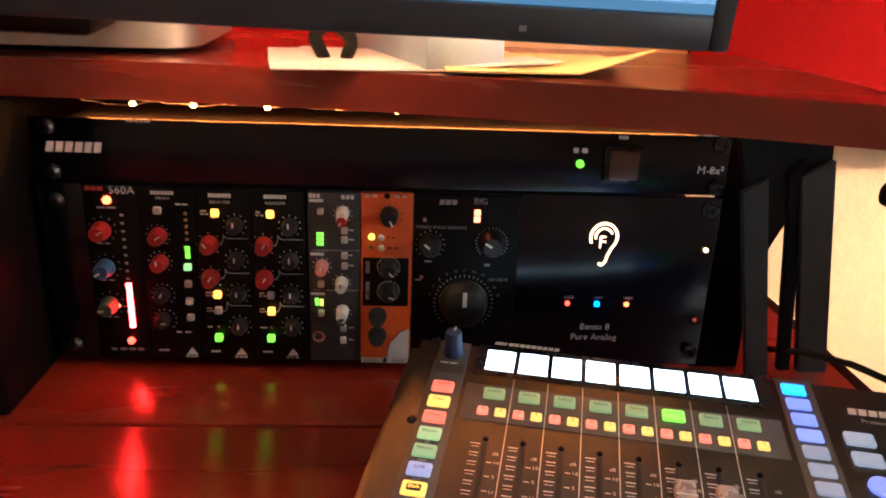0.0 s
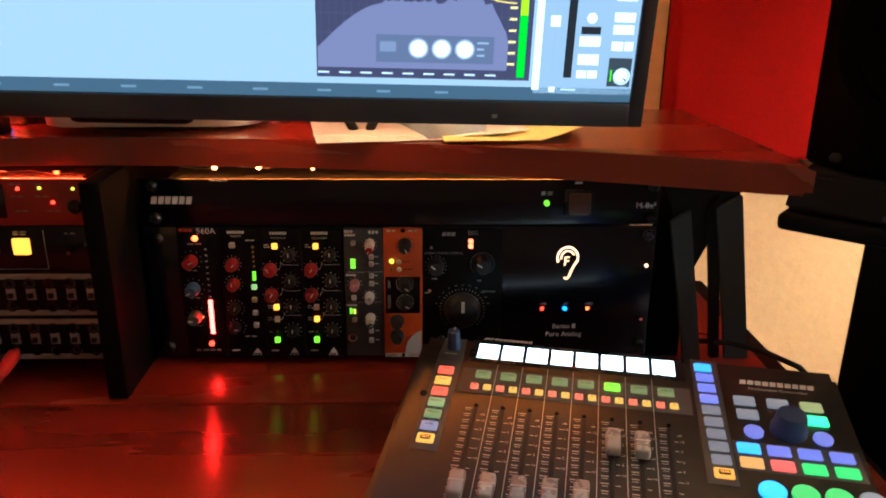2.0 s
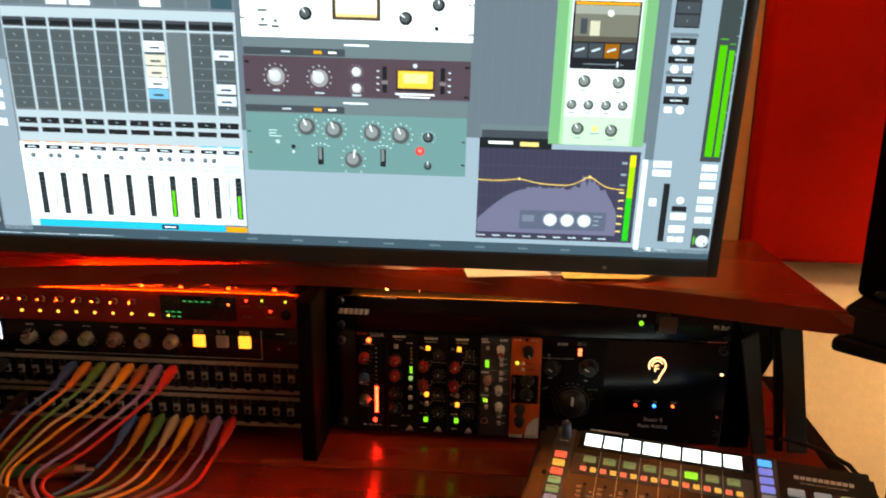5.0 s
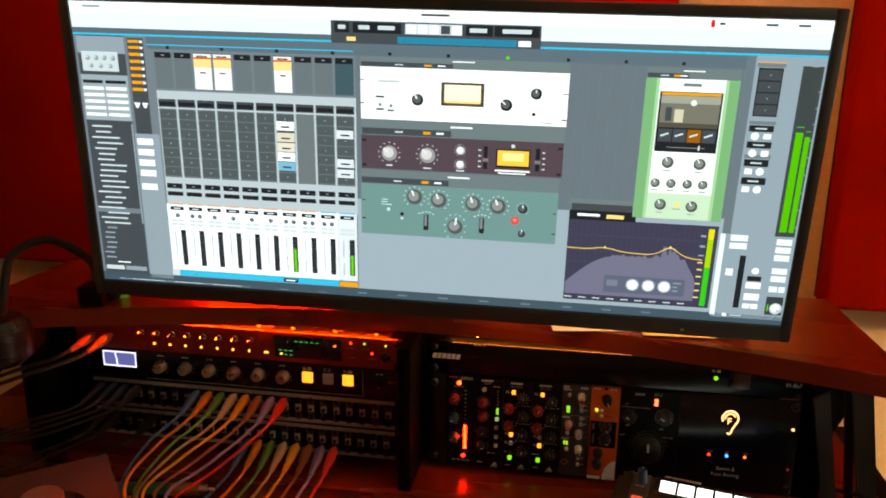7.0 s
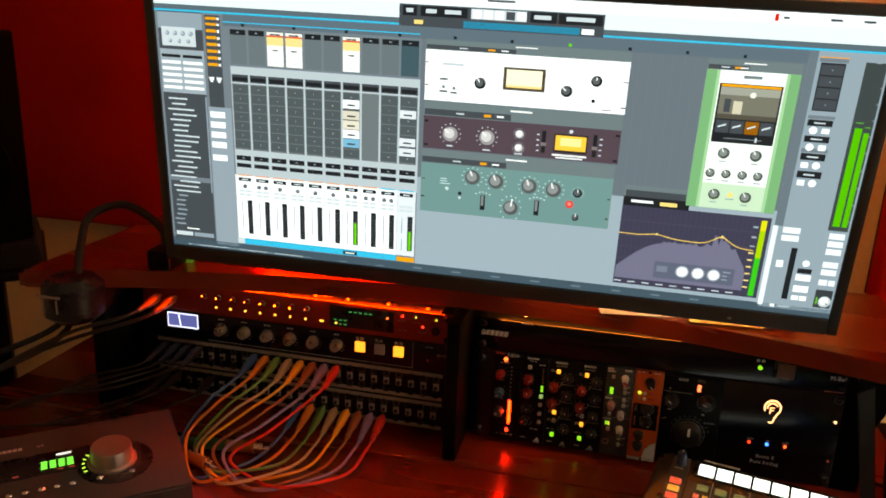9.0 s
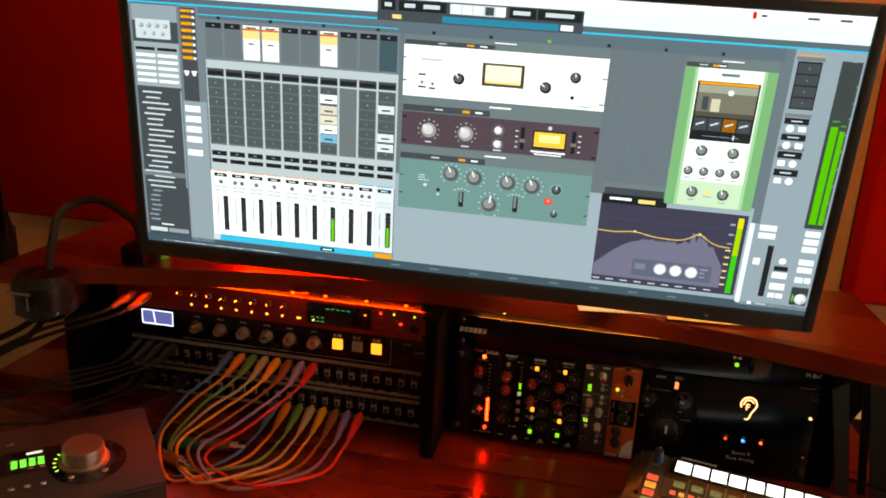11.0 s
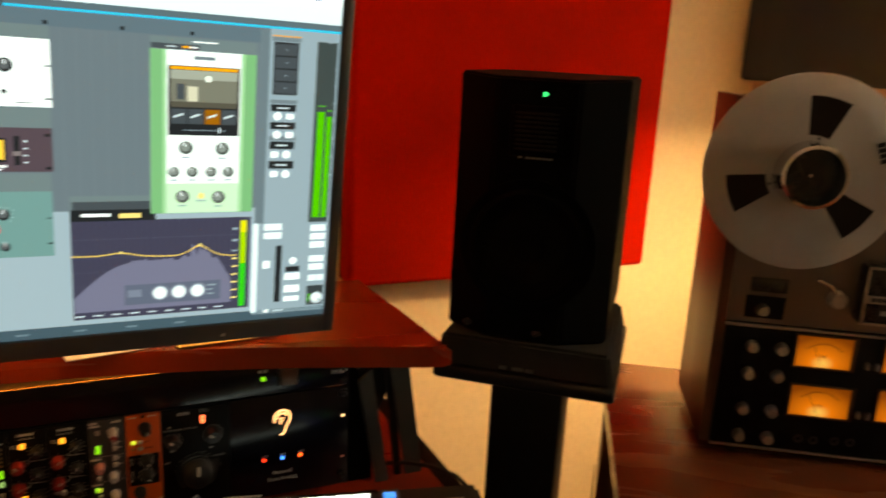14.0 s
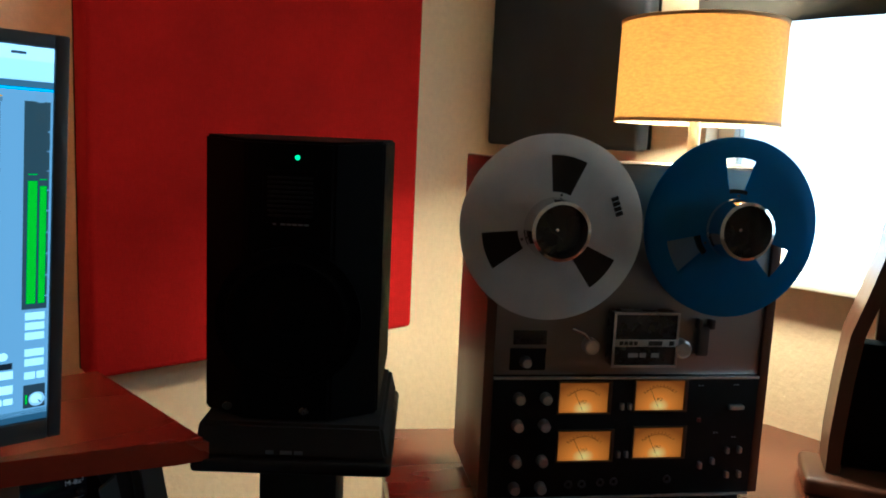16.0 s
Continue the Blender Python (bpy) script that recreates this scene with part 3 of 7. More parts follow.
knob(t, 0.0100, Z(0.8475), 0.0045, 0.013, mat("pink_cap", (0.50, 0.20, 0.20), 0.4), 0, y=Y0)
knob(t, 0.0240, Z(0.8345), 0.0045, 0.013, mat("silver_cap", (0.50, 0.50, 0.49), 0.35), 0, M_KNOBBLACK, y=Y0)
knob(t, 0.0245, Z(0.8120), 0.0045, 0.013, M_KNOBWHITE, None, y=Y0); knob(t, 0.0245, Z(0.8085), 0.0036, 0.0145, M_KNOBGREEN, 60, y=Y0, name="knob_cap")
for x, z in ((0.0262, 0.875), (0.0262, 0.868), (0.0262, 0.856), (0.0262, 0.848), (0.0090, 0.8335), (0.0090, 0.8105), (0.0250, 0.7985), (0.0250, 0.7885)):
    key(t, x, Z(z), 0.0046, 0.0048, M_BTN, 0.0035, Y0)
key(t, 0.0058, Z(0.8190), 0.0026, 0.0056, G_GREEN, 0.001, Y0, "meter_segment", 0.0003); key(t, 0.0092, Z(0.8185), 0.0024, 0.0050, G_LIME, 0.001, Y0, "meter_segment", 0.0003)
b = B(); b.ring(0.0070, -0.003, Z(0.7925), 0.0028, 0.0048, 0.004, 20); j = part("jack_socket", b, M_CHROME, t)
ink = Ink(-0.0017)
for z in (0.8965, 0.8565, 0.8255):
    ink.bar(0.0065, Z(z), 0.010, 0.0022)
for x, z in ((0.0250, 0.887), (0.0100, 0.8475), (0.0240, 0.8345), (0.0245, 0.8105)):
    ink.ticks(x, Z(z), 0.0060, 0.0070, 9)
ink.bar(0.020, Z(0.8595), 0.034, 0.0003); ink.bar(0.020, Z(0.8285), 0.034, 0.0003)
for z in (0.875, 0.868, 0.856, 0.848, 0.7985, 0.7885):
    ink.words(0.0315, Z(z), 0.005, 0.0010, 1)
ink.words(0.0055, Z(0.9000), 0.008, 0.0030, 3); ink.words(0.029, Z(0.8995), 0.010, 0.0030, 3)
ink.done(t)

# the orange re-amplifier
M_ORG = mat("orange_painted_face", (0.62, 0.095, 0.012), 0.4, vary=0.08)
t = module("effects_loop_module", -0.0190, 0.0376, "orange effects loop module with black knobs", M_ORG)
knob(t, 0.0205, Z(0.8868), 0.0064, 0.013, M_KNOBBLACK, 150, y=Y0)
led(t, 0.0080, Z(0.8705), 0.0024, G_LIME, Y0)
for z in (0.8700, 0.8622):
    led(t, 0.0150, Z(z), 0.0023, M_BTN, Y0, "push_button")
led(t, 0.0078, Z(0.8622), 0.0014, mat("unlit_green", (0.06, 0.12, 0.03), 0.4), Y0)
b = B(); b.box(0.0018, 0.0350, -0.0016, -0.0009, Z(0.8165), Z(0.8545), 0.0002); part("black_field", b, M_MOD, t)
for z, a in ((0.8475, 130), (0.8285, 110)):
    knob(t, 0.0205, Z(z), 0.0056, 0.012, M_KNOBBLACK, a, y=-0.0016)
for z in (0.8085, 0.7925):
    knob(t, 0.0128, Z(z), 0.0064, 0.010, M_RUBBER, None, y=Y0, name="rubber_knob")
for z, x in ((0.9010, 0.0188), (0.7718, 0.0188)):
    screw(t, x, Z(z), 0.0022, M_BLACK, Y0)
ink = Ink(-0.0021)
ink.ticks(0.0205, Z(0.8475), 0.0072, 0.0086, 19, -150, 150, 0.0003); ink.ticks(0.0205, Z(0.8285), 0.0072, 0.0086, 19, -150, 150, 0.0003)
ink.words(0.0085, Z(0.9010), 0.010, 0.0018, 2); ink.words(0.0290, Z(0.9010), 0.010, 0.0018, 2)
ink.bar(0.0188, Z(0.7718), 0.036, 0.0042)
vs = [ink.b.bm.verts.new((px, ink.y, pz)) for px, pz in ((0.0365, Z(0.7742)), (0.0365, Z(0.7985)), (0.0300, Z(0.7955)), (0.0225, Z(0.7860)), (0.0205, Z(0.7742)))]
ink.b.bm.faces.new(vs)
ink.done(t)
ink = Ink(-0.0018); ink.ticks(0.0205, Z(0.8868), 0.0080, 0.0094, 11); ink.words(0.0225, Z(0.8700), 0.007, 0.0013, 2); ink.words(0.0240, Z(0.8622), 0.009, 0.0013, 2)
slanted_mark(ink, 0.0335, Z(0.7860), 0.0030, 0.014, 1, 0)
ink.done(t, mat("dark_red_ink", (0.16, 0.015, 0.005), 0.6))
letters([("SEND", 0.0055, Z(0.8475), 0.0028, -0.0022, 0, 90), ("RECEIVE", 0.0055, Z(0.8290), 0.0028, -0.0022, 0, 90), ], M_INK, t)
letters([("EXTC", 0.0075, Z(0.7718), 0.0026, -0.0026), ("REAMP", 0.0290, Z(0.7718), 0.0024, -0.0026)], M_KNOBBLACK, t)

# the double-width stereo shaper
t = module("stereo_image_module", 0.0186, 0.0764, "black double-width stereo shaping module with a large dial")
for z in (0.8905, 0.8855):
    key(t, 0.0455, Z(z), 0.0044, 0.0040, glow("lit_salmon", (1.0, 0.16, 0.06), 4), 0.003, Y0)
knob(t, 0.0125, Z(0.8655), 0.0075, 0.012, M_KNOBBLACK, -50, y=Y0); knob(t, 0.0570, Z(0.8675), 0.0085, 0.012, M_KNOBBLACK, -60, y=Y0)
led(t, 0.0545, Z(0.8715), 0.0022, glow("dim_orange", (1.0, 0.3, 0.05), 0.8), Y0)
knob(t, 0.0385, Z(0.8200), 0.0170, 0.013, M_KNOBBLACK, 0, y=Y0)
b = B(); b.cyl(0.0080, -0.006, Z(0.8870), 0.0010, 0.010, "Y", 0.0016, 10); part("toggle_switch", b, M_CHROME, t)
b = B(); b.cyl(0.0065, -0.006, Z(0.8440), 0.0010, 0.010, "Y", 0.0016, 10); part("toggle_switch", b, M_CHROME, t)
ink = Ink(-0.0017)
ink.ticks(0.0125, Z(0.8655), 0.0095, 0.0108, 13); ink.ticks(0.0570, Z(0.8675), 0.0105, 0.0120, 21); ink.ticks(0.0385, Z(0.8200), 0.0205, 0.0225, 31)
ink.words(0.0125, Z(0.8525), 0.008, 0.0014, 1); ink.words(0.0560, Z(0.8505), 0.007, 0.0018, 1); ink.words(0.0050, Z(0.8380), 0.006, 0.0012, 1)
slanted_mark(ink, 0.0245, Z(0.8975), 0.013, 0.0036, 3, 0.2)
ink.done(t, M_INKDIM)
letters([("BIG", 0.0475, Z(0.8985), 0.0048, -0.0018), ("STEREO IMAGE SHAPING", 0.0200, Z(0.8785), 0.0024, -0.0018), ("BIGNESS", 0.0640, Z(0.8390), 0.0024, -0.0018), *[(str(n), 0.0385 + 0.026 * math.sin(radians(-75 + 15 * (n - 6))), Z(0.8200) + 0.026 * math.cos(radians(-75 + 15 * (n - 6))), 0.0022, -0.0018) for n in range(6, 17)]], M_INKDIM, t)

# string of tiny amber lamps under the shelf
def light_string(x0, x1, y, z, n, colour, seed, power):
    rnd = random.Random(seed)
    t = thing("fairy_lights", pose((x0 + x1) / 2, y, z), "thin wire string of glowing amber lamps under the shelf", "string lights")
    pts = []
    m = 6 * n
    for i in range(m + 1):
        u = i / m
        pts.append((x0 + (x1 - x0) * u - (x0 + x1) / 2, rnd.uniform(-0.004, 0.004), -0.004 - 0.0025 * abs(math.sin(u * n * math.pi)) + rnd.uniform(-0.001, 0.001)))
    b = B(); b.tube(pts, 0.0006, 5); part("wire", b, mat("lacquered_wire", (0.10, 0.05, 0.02), 0.4), t)
    g = glow("fairy_lamp", colour, power)
    for i in range(n):
        if n == 9 and i in (3, 6, 8):
            continue
        u = (i + 0.5 + rnd.uniform(-0.2, 0.2)) / n
        b = B(); b.ball(x0 + (x1 - x0) * u - (x0 + x1) / 2, -0.002, -0.0055, 0.0018, (1.3, 1, 1), 10, 6); part("lamp_bead", b, g, t)
    return t

FPM = pose(0.030, 0.5493, 0.8179, 9.16, 0, -12.76)
SPK = pose(0.469, 0.543, 0.957, 0, 0, -41.0)
TAPE = pose(1.006, 0.430, 0.735, 0, 0, -33.5)
MON = pose(-0.2203, 0.4929, 1.0424, 4.36, 1.16, 2.45) @ Matrix.Diagonal((1, 1, 0.978, 1))

light_string(-0.205, 0.235, 0.604, 0.9655, 9, (1.0, 0.28, 0.045), 3, 30)
light_string(-0.70, -0.285, 0.584, 0.9655, 8, (1.0, 0.045, 0.006), 5, 16)
lamp("fairy_glow", "AREA", look((0.01, 0.612, 0.9630), (0.01, 0.604, 0.8)), 0.70, (1.0, 0.24, 0.03), 0.44, 0.006)
lamp("fairy_glow", "AREA", look((-0.49, 0.590, 0.9630), (-0.49, 0.582, 0.8)), 3.6, (1.0, 0.035, 0.004), 0.42, 0.006)

# ---- fader controller ----
FPW = FPM @ Matrix.Rotation(radians(-90), 4, "X")
fp = thing("fader_controller", FPW, "black eight-fader control surface with lit coloured keys on the desk", "mixing controller")
M_FP = mat("charcoal_metal_top", (0.075, 0.070, 0.066), 0.36, metal=0.9, vary=0.15, scale=30, bump=0.05)
M_FPGREY = mat("grey_key_field", (0.085, 0.080, 0.078), 0.5, vary=0.08)
W, D = 0.342, 0.300
b = B()
inv = FPW.inverted()
def foot(x, z, dx, dz):
    p = FPW @ Vector((x, 0, z))
    q = inv @ Vector((p.x, p.y, DESK_Z + 0.004))
    return (q.x + dx, q.y, q.z + dz)
top = [(-0.010, 0, -D), (W, 0, -D), (W, 0, 0), (-0.010, 0, 0)]
bot = [foot(0, -D, -0.006, 0), foot(W, -D, -0.004, 0), foot(W, 0, -0.004, 0), foot(0, 0, -0.006, 0)]
tv = [b.bm.verts.new(p) for p in top]; bv = [b.bm.verts.new(p) for p in bot]
b.bm.faces.new(tv); b.bm.faces.new(list(reversed(bv)))
for i in range(4):
    j = (i + 1) % 4
    b.bm.faces.new((tv[j], tv[i], bv[i], bv[j]))
bmesh.ops.bevel(b.bm, geom=b.bm.edges[:], offset=0.007, segments=4, affect="EDGES")
part("body", b, M_FP, fp)
for x, z in ((0.03, -0.03), (W - 0.03, -0.03), (0.03, -D + 0.03), (W - 0.03, -D + 0.03)):
    f = foot(x, z, 0, 0)
    b = B(); b.cyl(f[0], f[1], f[2], 0.008, 0.008, "Y", None, 12); part("foot", b, M_RUBBER, fp)
# fields and display window
def field(x0, x1, z0, z1, material, name):
    b = B(); b.box(x0, x1, -0.0007, 0.0005, z0, z1, 0.0003); return part(name, b, material, fp)
field(0.0095, 0.0310, -0.152, -0.028, M_FPGREY, "key_field")
field(0.0340, 0.2200, -0.0800, -0.0470, M_FPGREY, "key_field")
field(0.2235, 0.2450, -0.152, -0.005, M_FPGREY, "key_field")
field(0.2460, 0.3330, -0.1345, -0.1035, M_FPGREY, "key_field")
field(0.0360, 0.2185, -0.0370, -0.0055, M_BLACKGLOSS, "display_window")
G_SCR = glow("scribble_screen", (0.80, 0.95, 1.0), 3.2)
for i in range(8):
    x = 0.0520 + 0.02125 * i
    key(fp, x, -0.0215, 0.0182, 0.0205, G_SCR, 0.0011, -0.0004, "scribble_screen", 0.0004)
    key(fp, x, -0.0555, 0.0130, 0.0095, glow("lit_sage", (0.45, 0.62, 0.20), 0.30) if i != 5 else G_GREEN, 0.0026, name="select_key", bev=0.0012)
    key(fp, x - 0.0050, -0.0720, 0.0066, 0.0066, glow("lit_coral", (1.0, 0.16, 0.08), 1.0), 0.0024, name="mute_key", bev=0.001)
    key(fp, x + 0.0055, -0.0720, 0.0066, 0.0066, glow("lit_straw", (1.0, 0.52, 0.08), 0.85), 0.0024, name="solo_key", bev=0.001)
    b = B(); b.box(x - 0.0016, x + 0.0016, -0.0009, 0.0008, -0.228, -0.098, 0.0004); part("fader_slot", b, M_RUBBER, fp)
    screw(fp, x, -0.0945, 0.0018, M_BLACK)
CAP = mat("silver_fader_cap", (0.42, 0.40, 0.38), 0.3, metal=0.3, vary=0.08)
for i, z in enumerate((-0.188, -0.188, -0.187, -0.186, -0.184, -0.127, -0.127, -0.215)):
    x = 0.0520 + 0.02125 * i
    b = B()
    b.box(x - 0.0055, x + 0.0055, -0.011, -0.002, z - 0.0115, z + 0.0115, 0.0022, 3)
    c = part("fader_cap", b, CAP, fp)
    b = B(); b.box(x - 0.0054, x + 0.0054, -0.0113, -0.0108, z - 0.0006, z + 0.0006); part("index_line", b, M_INK, c)
# key columns
LK = [((1.0, 0.10, 0.05), 1.2), ((1.0, 0.45, 0.06), 1.1), ((1.0, 0.10, 0.05), 1.2), ((0.55, 0.70, 0.25), 0.5), ((0.42, 0.62, 0.22), 0.4), ((0.42, 0.42, 0.62), 0.5), ((1.0, 0.42, 0.05), 1.2)]
for i, (c, s_) in enumerate(LK):
    key(fp, 0.0200, -0.0545 - 0.01425 * i, 0.0135, 0.0098, glow("lit_key", c, s_), 0.0026, name="function_key", bev=0.0014)
RK = [((0.04, 0.30, 1.0), 1.8), ((0.18, 0.22, 0.85), 0.9), ((0.18, 0.22, 0.85), 0.9), ((0.22, 0.25, 0.90), 0.9)] + [((0.40, 0.38, 0.42), 0.42)] * 5 + [((1.0, 0.36, 0.04), 1.2)]
for i, (c, s_) in enumerate(RK):
    key(fp, 0.2330 + 0.0003 * i, -0.0165 - 0.01385 * i, 0.0140, 0.0098, glow("lit_key", c, s_), 0.0026, name="function_key", bev=0.0014)
key(fp, 0.0200, -0.1400, 0.0085, 0.0055, M_KNOBBLACK, 0.0029, name="shift_cap", bev=0.001); key(fp, 0.2357, -0.1412, 0.0085, 0.0055, M_KNOBBLACK, 0.0029, name="shift_cap", bev=0.001)
# transport block
for x, z, c, s_ in ((0.2610, -0.0560, (0.50, 0.48, 0.50), 0.4), (0.2612, -0.0724, (0.50, 0.48, 0.50), 0.4), (0.2860, -0.0560, (0.50, 0.48, 0.50), 0.4), (0.3110, -0.0560, (0.65, 0.70, 0.25), 0.5), (0.3115, -0.0724, (0.10, 1.0, 0.30), 2.0),
                    (0.2563, -0.1118, (0.04, 0.35, 1.0), 1.8), (0.2773, -0.1118, (0.20, 0.24, 0.85), 0.8), (0.2985, -0.1118, (0.20, 0.24, 0.85), 0.8), (0.3203, -0.1118, (0.20, 0.24, 0.85), 0.8),
                    (0.2563, -0.1270, (1.0, 0.42, 0.10), 0.9), (0.2775, -0.1270, (1.0, 0.10, 0.08), 1.2), (0.2987, -0.1270, (0.06, 0.85, 0.15), 1.0), (0.3205, -0.1270, (0.06, 0.85, 0.15), 1.0)):
    key(fp, x, z, 0.0165, 0.0105, glow("lit_key", c, s_), 0.0028, name="function_key", bev=0.0016)
for x, z in ((0.2628, -0.0922), (0.3117, -0.0925)):
    b = B(); b.lathe(x, 0, z, [(0.0070, 0), (0.0070, -0.002), (0.0055, -0.003), (0, -0.003)], 20); part("arrow_key", b, glow("lit_violet", (0.25, 0.27, 0.85), 0.7), fp)
for i, (c, s_) in enumerate((((0.04, 0.40, 1.0), 1.8), ((0.10, 0.75, 0.15), 0.9), ((0.10, 0.75, 0.15), 0.9), ((0.6, 0.6, 0.6), 0.4), ((1.0, 0.1, 0.1), 0.8))[:4]):
    b = B(); b.lathe(0.2660 + 0.0215 * i, 0, -0.1530, [(0.0092, 0), (0.0092, -0.002), (0.0078, -0.003), (0, -0.003)], 24); part("transport_key", b, glow("lit_round_key", c, s_), fp)
M_NAVY = mat("navy_rubber_knob", (0.02, 0.045, 0.11), 0.45, vary=0.1)
knob(fp, 0.2885, -0.0865, 0.0125, 0.017, M_NAVY, None)
knob(fp, 0.0205, -0.0190, 0.0062, 0.018, M_NAVY, 10)
field(0.0105, 0.0305, -0.040, -0.006, M_FPGREY, "key_field")
screw(fp, 0.0075, -0.087, 0.003); screw(fp, 0.0070, -0.007, 0.003)
ink = Ink(-0.0012)
for i in range(8):
    x = 0.0520 + 0.02125 * i
    if i < 7:
        ink.bar(x + 0.0106, -0.120, 0.0006, 0.16)
    for k in range(17):
        ink.bar(x - 0.0052, -0.1000 - k * 0.0072, 0.0052 if k % 3 else 0.0058, 0.0009)
        ink.bar(x - 0.0052, -0.1024 - k * 0.0072, 0.0046, 0.0006)
    for k in range(6):
        ink.bar(x + 0.0042, -0.1136 - k * 0.0105, 0.0030, 0.0008)
slanted_mark(ink, 0.0720, -0.0030, 0.034, 0.0034, 9, 0.2)
slanted_mark(ink, 0.0495, -0.0030, 0.008, 0.0034, 4, 0.5)
slanted_mark(ink, 0.2895, -0.0310, 0.058, 0.0058, 10, 0.15)
ink.words(0.0200, -0.0300, 0.012, 0.0014, 2)
ink.done(fp)
words = [("Production Controller", 0.2890, -0.0392, 0.0036, -0.0013)]
for i in range(8):
    x = 0.0520 + 0.02125 * i
    words += [("dB", x + 0.0068, -0.1068, 0.0026, -0.0013), ("10", x + 0.0080, -0.1136, 0.0026, -0.0013), ("5", x + 0.0076, -0.1240, 0.0026, -0.0013), ("U", x + 0.0078, -0.1350, 0.0026, -0.0013), ("5", x + 0.0076, -0.1450, 0.0026, -0.0013), ("10", x + 0.0080, -0.1555, 0.0026, -0.0013)]
letters(words, M_INK, fp, "scale_lettering")
dark = [("Select", 0.0520 + 0.02125 * i, -0.0545, 0.0026, -0.0028) for i in range(8)]
dark += [("M", 0.0470 + 0.02125 * i, -0.0715, 0.0024, -0.0026) for i in range(8)] + [("S", 0.0575 + 0.02125 * i, -0.0715, 0.0024, -0.0026) for i in range(8)]
dark += [("ARM", 0.0200, -0.0535, 0.0026, -0.0028), ("Clear", 0.0200, -0.0680, 0.0024, -0.0028), ("Clear", 0.0200, -0.0825, 0.0024, -0.0028), ("Bypass", 0.0200, -0.0965, 0.0024, -0.0028), ("Macro", 0.0200, -0.1108, 0.0026, -0.0028), ("Link", 0.0200, -0.1250, 0.0026, -0.0028)]
letters(dark, M_KNOBBLACK, fp, "key_lettering")
letters([("Shift", 0.0200, -0.1400, 0.0026, -0.0031), ("Shift", 0.2357, -0.1412, 0.0026, -0.0031)], G_AMBER, fp, "key_lettering")
letters([("Open", 0.0200, -0.1186, 0.0018, -0.0013), ("Lock", 0.0200, -0.1330, 0.0018, -0.0013), ("All", 0.0200, -0.1042, 0.0018, -0.0013)], M_INK, fp, "key_lettering")

# cable behind the controller
b = B()
pts = [Vector((0.300, 0.62, 0.775)), Vector((0.325, 0.60, 0.782)), Vector((0.350, 0.575, 0.785)), Vector((0.372, 0.545, 0.783)), Vector((0.385, 0.50, 0.770)), Vector((0.376, 0.47, 0.766))]
b.tube(pts, 0.0028, 8)
tagged(part("power_cable", b, M_RUBBER), "black power cable behind the fader controller", "cable")

# ---- equipment bay with the patch bays ----
LY = 0.58
def lthing(name, z, label, cat_):
    return thing(name, pose(-0.5035, LY, z), label, cat_)
def plate(t, material, h=0.0435):
    b = B(); b.box(-0.2413, 0.2413, 0.0, 0.004, 0.0003, h, 0.0008); part("faceplate", b, material, t)
    b = B(); b.box(-0.217, 0.217, 0.004, 0.20, 0.001, h - 0.001, 0.001); part("case", b, M_BLACK, t)
def X(v):
    return v + 0.5035

# red audio interface
t = lthing("audio_interface", 0.9115, "red one-unit audio interface with a meter display", "audio interface")
M_REDFACE = mat("red_anodised_face", (0.30, 0.018, 0.012), 0.35, vary=0.12, scale=20, stretch=(40, 1, 1))
plate(t, M_REDFACE)
b = B(); b.box(X(-0.4465), X(-0.352), -0.0012, 0.0005, 0.0075, 0.0385, 0.0004); d = part("meter_display", b, M_BLACKGLOSS, t)
b = B()
for i in range(8):
    for k in range(2 if i < 3 else 1):
        b.box(X(-0.440) + i * 0.0075, X(-0.436) + i * 0.0075, -0.0016, -0.0012, 0.0110 + 0.006 * k + (0.020 if i > 2 else 0), 0.0122 + 0.006 * k + (0.020 if i > 2 else 0))
part("meter_bars", b, glow("meter_green", (0.05, 0.6, 0.15), 0.9), d)
for i in range(9):
    led(t, X(-0.624) + i * 0.0234, 0.0125, 0.0016, glow("lit_gold", (1.0, 0.50, 0.06), 3.0))
for i in range(8):
    b = B(); b.cyl(X(-0.640) + i * 0.0230, -0.0015, 0.0295, 0.0042, 0.003, "Y", None, 12); b.cyl(X(-0.640) + i * 0.0230, -0.009, 0.0305, 0.0026, 0.014, "Y", 0.0015, 10); part("toggle_switch", b, M_CHROME, t)
for x, z, g in ((-0.361, 0.029, G_ORANGE), (-0.339, 0.0345, G_RED), (-0.320, 0.0350, G_LIME), (-0.291, 0.0345, G_LIME), (-0.310, 0.0220, G_RED), (-0.457, 0.0125, G_LIME)):
    led(t, X(x), z, 0.0016, g)
b = B(); b.lathe(X(-0.2915), 0, 0.0180, [(0.0065, 0), (0.0065, -0.002), (0.005, -0.003), (0, -0.0032)], 20); part("power_button", b, M_BLACKGLOSS, t)
ink = Ink()
for x, z, w in ((-0.340, 0.0385, 0.012), (-0.320, 0.0385, 0.006), (-0.340, 0.0275, 0.012), (-0.318, 0.0275, 0.012), (-0.338, 0.0140, 0.012), (-0.310, 0.0140, 0.012), (-0.380, 0.0120, 0.006)):
    ink.words(X(x), z, w, 0.0012, 2)
ink.done(t, M_INKDIM)
for x in (-0.229, 0.229):
    for z in (0.006, 0.0375):
        screw(t, x, z, 0.0055, M_BLACK)

